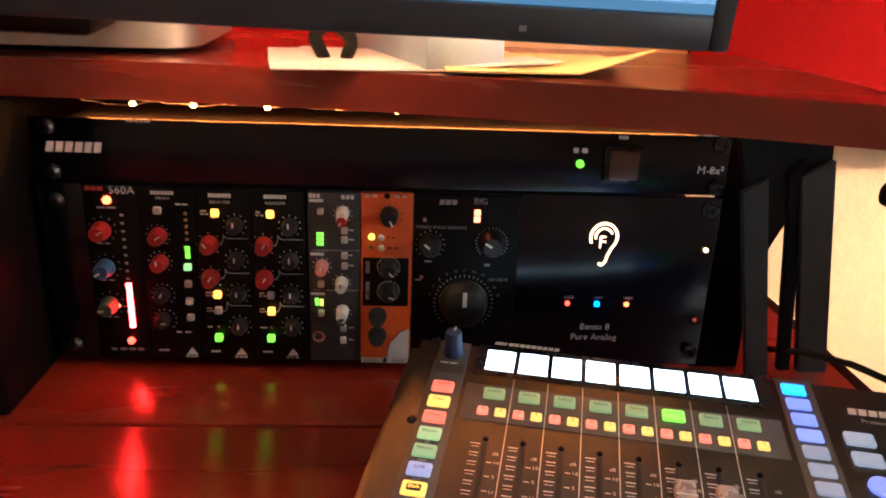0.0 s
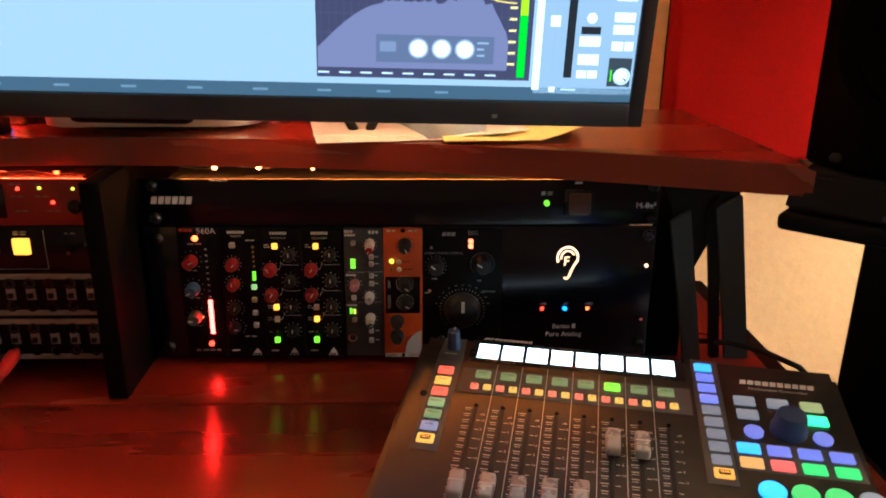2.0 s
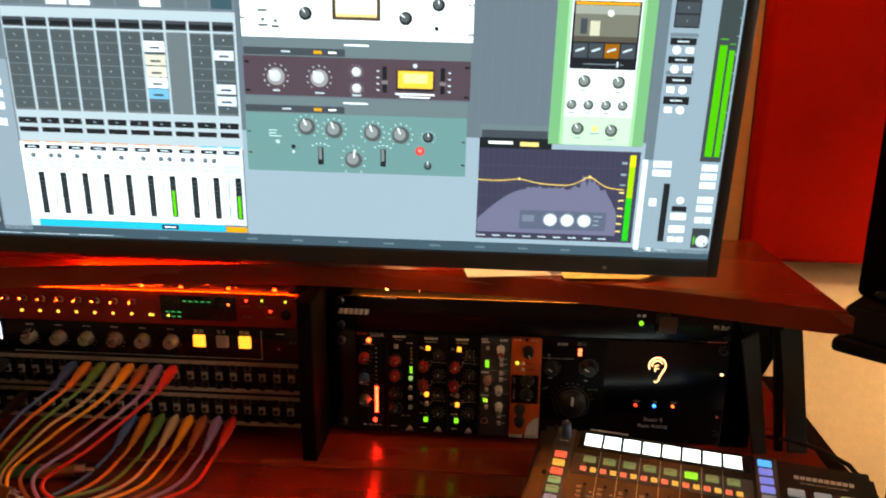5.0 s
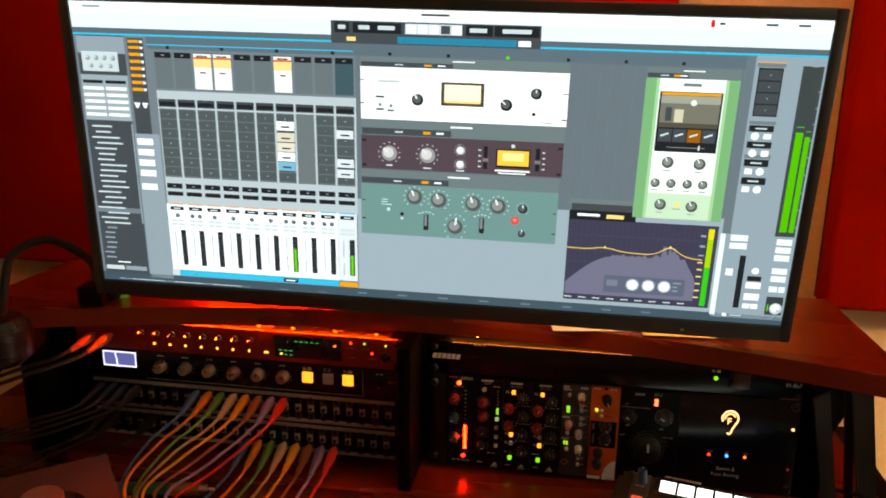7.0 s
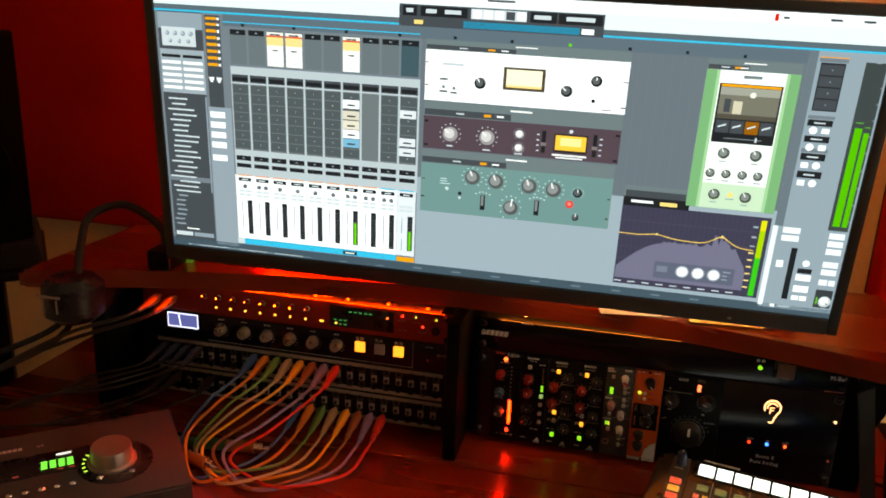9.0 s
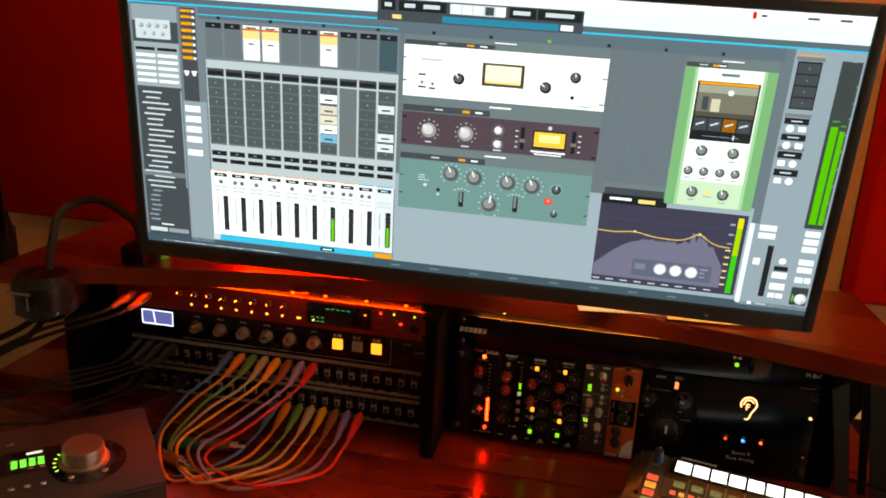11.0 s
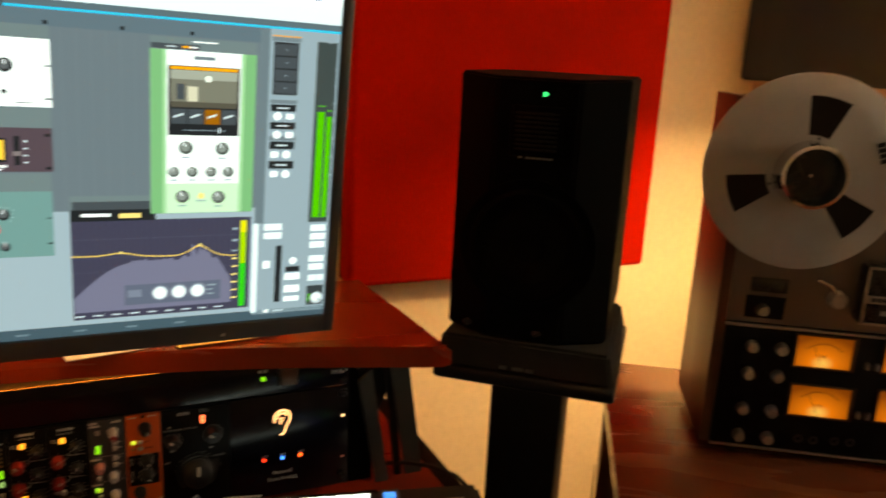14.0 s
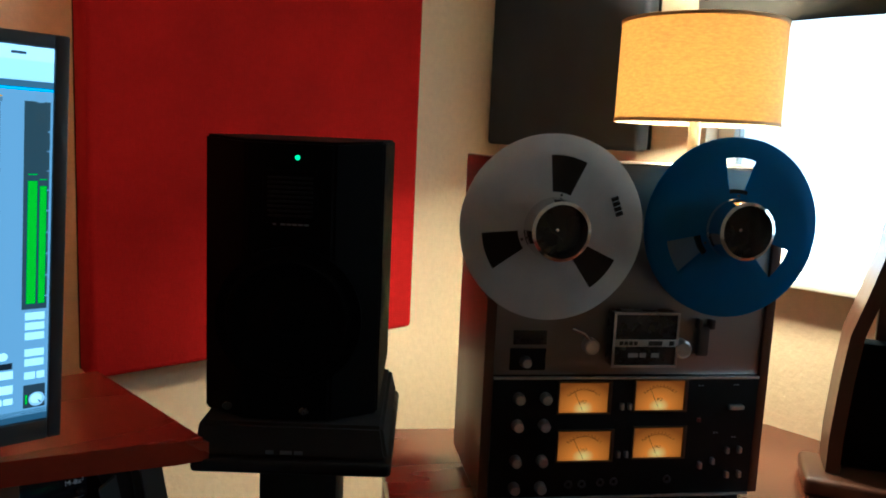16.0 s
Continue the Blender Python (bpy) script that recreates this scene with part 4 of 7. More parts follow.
# bus compressor
t = lthing("bus_compressor", 0.8675, "black one-unit bus compressor with silver knobs and amber keys", "compressor")
plate(t, M_FACE)
b = B(); b.box(X(-0.707), X(-0.651), -0.0015, 0.0005, 0.0165, 0.0425, 0.0008); d = part("meter_window", b, M_BLACKGLOSS, t)
b = B(); b.box(X(-0.704), X(-0.654), -0.0019, -0.0012, 0.0185, 0.0410); part("meter_face", b, glow("blue_meter_glow", (0.16, 0.20, 0.70), 0.8), d)
b = B()
b.box(X(-0.704), X(-0.654), -0.0023, -0.0019, 0.0185, 0.0200); b.box(X(-0.704), X(-0.654), -0.0023, -0.0019, 0.0396, 0.0410)
b.box(X(-0.704), X(-0.7028), -0.0023, -0.0019, 0.0185, 0.0410); b.box(X(-0.6552), X(-0.654), -0.0023, -0.0019, 0.0185, 0.0410)
b.box(X(-0.6835), X(-0.6820), -0.0023, -0.0019, 0.0205, 0.0390, m=Matrix.Translation((X(-0.683), 0, 0.02)) @ Matrix.Rotation(radians(-8), 4, "Y") @ Matrix.Translation((-X(-0.683), 0, -0.02)))
part("meter_edge_light", b, glow("white_blue_glow", (0.65, 0.72, 1.0), 3.0), d)
M_SILVERK = mat("silver_knob", (0.50, 0.44, 0.38), 0.3, metal=0.8, vary=0.1)
for x, a in zip((-0.6185, -0.5810, -0.5450, -0.5090, -0.4735, -0.4375), (-60, -40, -20, -70, 10, 30)):
    knob(t, X(x) + 0.002, 0.0230, 0.0078, 0.013, M_SILVERK, a, M_KNOBBLACK, 0.9)
for x, g in ((-0.4005, G_AMBER), (-0.3715, M_BTN), (-0.3435, G_AMBER)):
    key(t, X(x), 0.0250, 0.0145, 0.0150, g, 0.004)
b = B(); b.cyl(X(-0.299), -0.005, 0.0215, 0.0012, 0.010, "Y", 0.0018, 10); part("toggle_switch", b, M_CHROME, t)
ink = Ink()
for x in (-0.6185, -0.5810, -0.5450, -0.5090, -0.4735, -0.4375):
    ink.ticks(X(x) + 0.002, 0.0215, 0.0100, 0.0115, 11); ink.words(X(x) + 0.002, 0.0385, 0.010, 0.0014, 2)
for x in (-0.4005, -0.3715, -0.3435):
    ink.words(X(x), 0.0385, 0.013, 0.0013, 2); ink.words(X(x), 0.0362, 0.013, 0.0013, 2)
ink.words(X(-0.299), 0.0370, 0.011, 0.0014, 2)
ink.line([(X(-0.640), 0.0030), (X(-0.323), 0.0030), (X(-0.323), 0.0405)], 0.0003)
ink.done(t)
letters([("BUS-COMP", X(-0.2760), 0.0265, 0.0036, -0.0008)], M_INK, t, "model_lettering")

# patch bays
M_SWITCH = mat("worn_white_switch", (0.42, 0.39, 0.36), 0.45, vary=0.15)
M_STRIP = mat("paper_label_strip", (0.34, 0.30, 0.26), 0.6, vary=0.2, scale=80)
PITCH = 0.0183
for zz, lab in ((0.8235, "black patch bay with plugged colour-coded cables"), (0.7785, "black lower patch bay with plugged colour-coded cables")):
    t = lthing("patch_bay", zz, lab, "patch bay")
    plate(t, M_MOD, 0.0435)
    for z in (0.0395, 0.0010 + 0.0025):
        b = B(); b.box(X(-0.724), X(-0.279), -0.0012, 0.0003, z - 0.0026, z + 0.0026, 0.0003); part("label_strip", b, M_STRIP, t, "pale paper label strip")
    for i in range(24):
        x = X(-0.2880 - PITCH * i) + (0.0 if zz > 0.8 else -0.003)
        for z in (0.0330, 0.0105):
            b = B(); b.ring(x, -0.0012, z, 0.0030, 0.0052, 0.0028, 14); b.cyl(x, 0.001, z, 0.0031, 0.001, "Y", None, 10)
            part("jack_socket", b, M_BLACKGLOSS, t)
        b = B(); b.box(x - 0.0042, x + 0.0042, -0.0010, 0.0004, 0.0165, 0.0275, 0.0003); s_ = part("switch_plate", b, M_SWITCH, t)
        b = B(); b.box(x - 0.0022, x + 0.0022, -0.0042, -0.0006, 0.0190, 0.0235, 0.0005); part("slide", b, M_BLACKGLOSS, s_)
    ink = Ink(); ink.words(X(-0.270), 0.022, 0.010, 0.0016, 2); ink.done(t, M_INKDIM)

# patch cables: each runs from the upper bay down over the desk to the lower bay
def spline(ctrl, n=10):
    pts = [Vector(p) for p in ctrl]
    out = []
    q = [pts[0] * 2 - pts[1]] + pts + [pts[-1] * 2 - pts[-2]]
    for i in range(1, len(q) - 2):
        for k in range(n):
            u = k / n
            out.append(0.5 * ((2 * q[i]) + (q[i + 1] - q[i - 1]) * u + (2 * q[i - 1] - 5 * q[i] + 4 * q[i + 1] - q[i + 2]) * u * u + (3 * q[i] - q[i - 1] - 3 * q[i + 1] + q[i + 2]) * u ** 3))
    out.append(pts[-1])
    return out

CABLES = (("blue", (0.07, 0.13, 0.30)), ("orange", (0.85, 0.22, 0.03)), ("green", (0.14, 0.28, 0.06)), ("tan", (0.55, 0.38, 0.20)), ("yellow", (0.90, 0.36, 0.03)), ("brown", (0.35, 0.10, 0.03)), ("violet", (0.32, 0.22, 0.42)), ("red", (0.75, 0.03, 0.02)))
def plug(t, x, z, material, droop):
    b = B()
    b.lathe(0, 0, 0, [(0.0031, 0.012), (0.0031, -0.004), (0.0062, -0.005), (0.0066, -0.016), (0.0058, -0.030), (0.0042, -0.036), (0.0036, -0.052), (0.0022, -0.054), (0, -0.054)], 16)
    m = Matrix.Translation((x, LY - 0.003, z)) @ Matrix.Rotation(radians(droop), 4, "X")
    ob = part("plug", b, material, t, m=t.matrix_world.inverted() @ m)
    for k in range(3):
        b = B(); b.ring(0, -0.039 - 0.004 * k, 0, 0.0034, 0.0047 - 0.0003 * k, 0.0016, 12); part("strain_rib", b, material, ob)
    return m @ Vector((0, -0.053, 0))

rnd = random.Random(11)
for i, (cname, col) in enumerate(CABLES):
    material = mat(cname + "_cable_pvc", col, 0.42, vary=0.08)
    x1 = -0.2880 - PITCH * (15 - i)
    x2 = -0.2910 - PITCH * (11 - i)
    t = thing("patch_cable", pose(x1, LY, 0.80), "%s patch cable looping over the desk between two patch bays" % cname, "patch cable", group="patch cables")
    a = plug(t, x1, 0.8565, material, 10 + rnd.uniform(-2, 2))
    c = plug(t, x2, 0.7890, material, 14 + rnd.uniform(-2, 2))
    lx, ly = -0.615 + 0.0125 * i + rnd.uniform(-0.006, 0.006), 0.452 - 0.004 * i
    ctrl = [a, a + Vector((-0.012, -0.022, -0.010)), (lx * 0.55 + a.x * 0.45, 0.485 - 0.004 * i, 0.825 - 0.002 * i), (lx, ly, 0.785 + rnd.uniform(-0.006, 0.006)), (lx + 0.035, 0.405 + rnd.uniform(-0.012, 0.01), 0.7655 + 0.0012 * (i % 3)),
            (lx * 0.45 + c.x * 0.55, 0.400 + rnd.uniform(-0.02, 0.012), 0.7655 + 0.0030 * (i % 4)), (c.x - 0.012, 0.450, 0.768), c + Vector((-0.003, -0.018, -0.006)), c]
    b = B(); b.tube(spline(ctrl, 10), 0.0021, 8)
    part("cable", b, material, t, m=t.matrix_world.inverted())

# thin dark leads plugged in at the far end of the bays
M_LEAD = mat("dark_brown_lead", (0.020, 0.012, 0.008), 0.5, vary=0.15)
for i in range(7):
    x1 = -0.2880 - PITCH * (23 - (i % 5)) + 0.002
    z1 = 0.8565 if i < 4 else 0.8110
    t = thing("audio_lead", pose(x1, LY, z1), "thin dark audio lead plugged into the patch bay", "audio cable", group="dark leads")
    a = plug(t, x1, z1, M_LEAD, 6)
    ctrl = [a, a + Vector((-0.02, -0.012, -0.008)), (a.x - 0.09, 0.50 - 0.006 * i, z1 - 0.035), (-0.83, 0.47 - 0.008 * i, z1 - 0.055 + 0.004 * i), (-0.93, 0.45 - 0.01 * i, DESK_Z + 0.006)]
    b = B(); b.tube(spline(ctrl, 8), 0.0020, 7)
    part("cable", b, M_LEAD, t, m=t.matrix_world.inverted())
for i, x1 in enumerate((-0.715, -0.690)):
    t = thing("instrument_lead", pose(x1, LY, 0.94), "instrument lead with a copper-coloured plug in the interface", "audio cable", group="instrument leads")
    a = plug(t, x1, 0.932, mat("copper_plug", (0.45, 0.17, 0.06), 0.35, metal=0.5), 4)
    b = B(); b.tube(spline([a, a + Vector((-0.015, -0.02, -0.006)), (-0.80, 0.47, 0.90 - 0.01 * i), (-0.90, 0.42, 0.84), (-0.96, 0.38, DESK_Z + 0.006)], 8), 0.0028, 8)
    part("cable", b, M_LEAD, t, m=t.matrix_world.inverted())

# loose plugs on the desk
for x, y, a_, m_ in ((-0.535, 0.472, 8, mat("green_sleeve", (0.02, 0.14, 0.06), 0.5)), (-0.575, 0.425, -18, M_RUBBER)):
    t = thing("loose_plug", pose(x, y, DESK_Z + 0.0085, 0, 0, a_), "gold jack plug with a dark sleeve lying on the desk", "jack plug", group="loose plugs")
    r = Matrix.Rotation(radians(-90), 4, "Z")
    b = B(); b.cyl(0, 0, 0, 0.0085, 0.040, "X", None, 18); part("barrel", b, mat("gold_barrel", (0.55, 0.32, 0.12), 0.3, metal=1.0, vary=0.15), t)
    b = B(); b.cyl(-0.055, 0, 0, 0.0070, 0.075, "X", 0.0085, 16); part("sleeve", b, m_, t)
    b = B(); b.cyl(0.026, 0, 0, 0.0075, 0.012, "X", None, 16); b.cyl(0.034, 0, 0, 0.0032, 0.014, "X", None, 12); part("tip", b, M_CHROME, t)
    b = B(); b.tube(spline([(-0.09, 0, -0.001), (-0.13, 0.01, -0.003), (-0.19, 0.04, -0.004), (-0.25, 0.10, -0.004)], 6), 0.003, 7); part("cable", b, M_RUBBER, t)

# ---- desktop audio interface with a volume knob ----
AP = pose(-0.527, 0.336, DESK_Z, 0, 0, 40.0)
ap = thing("desktop_interface", AP, "dark grey desktop audio interface with a silver volume knob", "audio interface")
M_AP = mat("gunmetal_top", (0.062, 0.055, 0.050), 0.45, metal=0.4, vary=0.1, scale=60, bump=0.05)
b = B()
prof = [(0.0, 0.006), (0.0, 0.036), (0.006, 0.040), (0.168, 0.054), (0.172, 0.050), (0.172, 0.006)]
va = [b.bm.verts.new((-0.277, y, z)) for y, z in prof]; vb = [b.bm.verts.new((0.0, y, z)) for y, z in prof]
b.bm.faces.new(va); b.bm.faces.new(list(reversed(vb)))
for i in range(len(prof)):
    j = (i + 1) % len(prof)
    b.bm.faces.new((va[j], va[i], vb[i], vb[j]))
bmesh.ops.bevel(b.bm, geom=[e for e in b.bm.edges], offset=0.002, segments=2, affect="EDGES")
part("body", b, M_AP, ap)
for x, y in ((-0.26, 0.02), (-0.015, 0.02), (-0.26, 0.15), (-0.015, 0.15)):
    b = B(); b.cyl(x, y, 0.003, 0.008, 0.006, "Z", None, 12); part("foot", b, M_RUBBER, ap)
# top fittings are laid out on the sloping deck
DECK = Matrix.Translation((0, 0.006, 0.0402)) @ Matrix.Rotation(radians(4.9), 4, "X") @ Matrix.Rotation(radians(-90), 4, "X")
deck = new("control_deck"); deck.parent = ap; deck.matrix_basis = DECK
deck["label"] = "sloping control deck"
b = B(); b.lathe(-0.082, 0, 0.068, [(0.0285, 0.0), (0.0285, -0.003), (0.024, -0.004), (0.0235, -0.020), (0.0225, -0.022), (0, -0.022)], 48); part("volume_knob", b, mat("spun_aluminium", (0.55, 0.47, 0.40), 0.42, metal=1.0, vary=0.12, stretch=(1, 40, 1)), deck)
b = B(); b.ring(-0.078, -0.0004, 0.064, 0.030, 0.043, 0.0008, 48); part("knob_surround", b, M_BLACKGLOSS, deck)
b = B(); b.box(-0.265, -0.105, -0.0007, 0.0003, 0.066, 0.110, 0.0003); part("display_window", b, M_BLACKGLOSS, deck)
g = glow("meter_lime", (0.15, 0.95, 0.08), 1.6)
b = B()
for i in range(4):
    for k in range(4):
        b.box(-0.160 + 0.0095 * i, -0.1530 + 0.0095 * i, -0.0013, -0.0007, 0.076 + 0.0042 * k, 0.0785 + 0.0042 * k)
part("meter_bars", b, g, deck)
b = B()
for i in range(9):
    a = radians(95 + 13 * i)
    b.box(-0.0018, 0.0018, -0.0013, -0.0007, -0.0007, 0.0007, m=Matrix.Translation((-0.078 + 0.0365 * math.cos(a), 0, 0.067 + 0.0365 * math.sin(a))) @ Matrix.Rotation(-a, 4, "Y"))
part("level_arc", b, glow("arc_lime", (0.55, 1.0, 0.08), 2.0), deck)
b = B(); b.box(-0.143, -0.126, -0.0013, -0.0007, 0.100, 0.1035); part("status_bar", b, glow("status_white", (0.8, 0.85, 0.9), 1.5), deck)
b = B(); b.box(-0.142, -0.136, -0.0013, -0.0007, 0.0705, 0.0720); b.box(-0.130, -0.124, -0.0013, -0.0007, 0.0705, 0.0720); b.box(-0.190, -0.184, -0.0013, -0.0007, 0.0705, 0.0720); part("status_bar", b, glow("status_red", (0.6, 0.05, 0.03), 0.8), deck)
for x, z in [(-0.062, 0.037), (-0.098, 0.037)] + [(-0.127 - 0.0165 * i, 0.037) for i in range(6)]:
    b = B(); b.ball(x, -0.001, z, 0.0042, (1, 0.6, 0.8), 12, 8); part("push_button", b, M_CHROME, deck)
ink = Ink(-0.0006); slanted_mark(ink, -0.196, 0.128, 0.034, 0.0055, 6, 0.0); ink.words(-0.062, 0.029, 0.010, 0.0010, 1); ink.words(-0.098, 0.029, 0.010, 0.0010, 1); ink.done(deck)
letters([("x4", -0.160, 0.128, 0.0060, -0.0007)], M_INK, deck, "model_lettering")

# ---- monitor ----
mon = thing("monitor", MON, "black ultrawide monitor showing a mixing session", "monitor")
M_BEZEL = mat("dark_grey_bezel", (0.030, 0.030, 0.031), 0.45, vary=0.12)
b = B()
b.box(-0.412, -0.400, -0.003, 0.028, -0.020, 0.346, 0.002); b.box(0.400, 0.412, -0.003, 0.028, -0.020, 0.346, 0.002)
b.box(-0.4005, 0.4005, -0.003, 0.028, -0.020, -0.0005, 0.002); b.box(-0.4005, 0.4005, -0.003, 0.028, 0.3345, 0.346, 0.002)
part("bezel", b, M_BEZEL, mon)
b = B(); b.box(-0.401, 0.401, 0.002, 0.030, -0.002, 0.336); b.box(-0.25, 0.25, 0.028, 0.055, 0.03, 0.30, 0.012); part("back_cover", b, M_BLACK, mon)
# Unseen strip, assumed from the orange glow on the wall beside the monitor.
b = B(); b.box(-0.34, 0.34, 0.031, 0.036, 0.315, 0.325, 0.001); part("unseen_bias_light", b, glow("bias_strip", (1.0, 0.30, 0.05), 4.0), mon, "unseen warm light strip assumed behind the screen")
lamp("bias_light_glow", "AREA", MON @ look((0.0, 0.040, 0.32), (0.0, 0.7, 0.28)), 5.0, (1.0, 0.24, 0.03), 0.66, 0.01)
# Lower strip is an added light for the wall and papers under the monitor.
b = B(); b.box(-0.01, 0.39, 0.031, 0.036, 0.004, 0.012, 0.001); part("unseen_bias_light", b, glow("added_under_strip", (1.0, 0.55, 0.22), 2.5), mon, "unseen warm light strip assumed behind the screen")
lamp("added_under_glow", "AREA", MON @ look((0.19, 0.045, 0.008), (0.19, 0.30, -0.06)), 0.45, (1.0, 0.50, 0.20), 0.40, 0.01)
b = B(); b.box(0.292, 0.296, -0.0036, -0.003, -0.014, -0.011); part("power_light", b, M_INKDIM, mon)
b = B(); b.box(-0.05, 0.05, 0.055, 0.11, -0.040, 0.16, 0.006); part("neck", b, M_BLACK, mon)
M_FOOT = mat("grey_blue_foot", (0.30, 0.36, 0.44), 0.45, metal=0.3)
for x, y, a in ((0.026, 0.652, 20), (-0.445, 0.722, -16)):
    b = B()
    b.box(-0.028, 0.028, -0.07, 0.10, 0.0, 0.0235, 0.002)
    part("stand_foot", b, M_FOOT, mon, "grey splayed foot", m=MON.inverted() @ pose(x, y, SHELF_Z1, 0, 0, a))

UI = {}
def ui(c):
    """One glowing colour of the picture on the screen."""
    if c not in UI:
        UI[c] = (glow("screen_colour", tuple(k * v ** 2.2 for k, v in zip((0.86, 1.0, 1.14), c)), 1.6, (0, 0, 0)), {})
    return UI[c]
def ramp(v, knots):
    """Straight lines between (place, shift) knots."""
    for (a, p), (e, q) in zip(knots, knots[1:]):
        if v <= e:
            return p + (q - p) * max(0.0, v - a) / (e - a)
    return knots[-1][1]
SHIFT_X = ((-0.40, 0.0), (-0.35, 0.002), (-0.3165, 0.008), (-0.09, 0.006), (0.15, 0.006), (0.2255, 0.0005), (0.3275, -0.008), (0.339, -0.004), (0.386, 0.0025), (0.40, 0.0))
SHIFT_MIXER = ((0.0, 0.0), (0.0185, -0.007), (0.113, -0.0095), (0.292, -0.0085), (0.3095, -0.011), (0.334, 0.0))
SHIFT_WINDOWS = ((0.0, 0.0), (0.0125, 0.003), (0.083, -0.0015), (0.102, 0.005), (0.175, 0.0037), (0.243, 0.0055), (0.272, -0.001), (0.292, -0.0075), (0.3095, -0.011), (0.334, 0.0))
SHIFT_STRIP = ((0.0, 0.0), (0.0295, -0.009), (0.06, -0.005), (0.1085, 0.0025), (0.20, 0.004), (0.292, -0.006), (0.3095, -0.011), (0.334, 0.0))
def at_x(x):
    return x + ramp(x, SHIFT_X)
def at_z(x, z):
    return z + ramp(z, SHIFT_MIXER if x < -0.086 else SHIFT_WINDOWS if x < 0.329 else SHIFT_STRIP)
def R(c, x0, x1, z0, z1, lay=1):
    xm = (x0 + x1) / 2
    x0, x1, z0, z1 = at_x(x0), at_x(x1), at_z(xm, z0), at_z(xm, z1)
    d = ui(c)[1]
    if lay not in d:
        d[lay] = B()
    d[lay].quad(x0, x1, z0, z1, -0.00025 * lay)
def C(c, x, z, r, lay=3, seg=16):
    x, z = at_x(x), at_z(x, z)
    d = ui(c)[1]
    if lay not in d:
        d[lay] = B()
    bm = d[lay].bm
    bm.faces.new([bm.verts.new((x + r * math.cos(2 * math.pi * i / seg), -0.00025 * lay, z + r * math.sin(2 * math.pi * i / seg))) for i in range(seg)])
def P(c, pts, lay=3):
    xm = sum(x for x, z in pts) / len(pts)
    pts = [(at_x(x), at_z(xm, z)) for x, z in pts]
    d = ui(c)[1]
    if lay not in d:
        d[lay] = B()
    bm = d[lay].bm
    bm.faces.new([bm.verts.new((x, -0.00025 * lay, z)) for x, z in pts])
rnd = random.Random(4)
WHT, LGT, GRY, MID, DRK, BLK = (1.0, 1.0, 1.0), (0.80, 0.84, 0.86), (0.56, 0.61, 0.65), (0.44, 0.48, 0.51), (0.27, 0.29, 0.31), (0.14, 0.15, 0.16)
CYN, ORN, GRN, YEL = (0.10, 0.72, 0.88), (0.95, 0.62, 0.12), (0.35, 0.80, 0.10), (0.98, 0.85, 0.50)
def type_rows(c, x0, x1, z0, z1, n, lay=3, fill=0.8):
    step = (z1 - z0) / n
    for i in range(n):
        w = (x1 - x0) * rnd.uniform(0.45, fill)
        R(c, x0, x0 + w, z0 + step * (i + 0.32), z0 + step * (i + 0.62), lay)
def wordbar(c, x, z, w, h=0.0016, lay=5):
    R(c, x - w / 2, x + w / 2, z - h / 2, z + h / 2, lay)
def dial(x, z, r, body=DRK, tip=WHT, ang=-40, lay=4, ring=None):
    if ring:
        for i in range(11):
            a = radians(-140 + 28 * i)
            C(ring, x + r * 1.35 * math.sin(a), z + r * 1.35 * math.cos(a), r * 0.09, lay, 6)
    C(body, x, z, r, lay)
    C(tuple(min(1, v + 0.22) for v in body), x - r * 0.1, z + r * 0.1, r * 0.68, lay + 1)
    a = radians(ang); s_, c_ = math.sin(a), math.cos(a); w = r * 0.1
    P(tip, [(x + s_ * r * 0.2 - c_ * w, z + c_ * r * 0.2 + s_ * w), (x + s_ * r * 0.2 + c_ * w, z + c_ * r * 0.2 - s_ * w), (x + s_ * r * 0.95 + c_ * w, z + c_ * r * 0.95 - s_ * w), (x + s_ * r * 0.95 - c_ * w, z + c_ * r * 0.95 + s_ * w)], lay + 2)
# desktop, menu bar, ruler, status bar
R(MID, -0.400, 0.400, 0.0, 0.334, 0)
R((0.90, 0.93, 0.94), -0.400, 0.400, 0.3145, 0.334); R((0.99, 0.99, 0.99), -0.400, 0.400, 0.3260, 0.334, 2)
R((0.34, 0.40, 0.43), -0.400, 0.400, 0.3105, 0.3145); R(CYN, -0.400, 0.400, 0.3085, 0.3105, 2)
R((0.36, 0.42, 0.46), -0.322, 0.330, 0.2915, 0.3085); R(CYN, -0.322, -0.088, 0.2975, 0.2990, 2)
R((0.26, 0.33, 0.37), -0.400, 0.400, 0.0, 0.0085); type_rows(LGT, -0.38, -0.10, 0.002, 0.0065, 1)
for i in range(14):
    wordbar((0.42, 0.49, 0.53), -0.37 + 0.048 * i, 0.0042, 0.011, 0.0014)
for i, c in enumerate((0.30, 0.345, 0.372)):
    wordbar(DRK, c, 0.330, 0.010 if i else 0.006)
R((0.85, 0.15, 0.10), 0.288, 0.292, 0.3275, 0.3325, 3)
wordbar(DRK, 0.0, 0.3305, 0.030); wordbar(GRY, -0.375, 0.3305, 0.02)
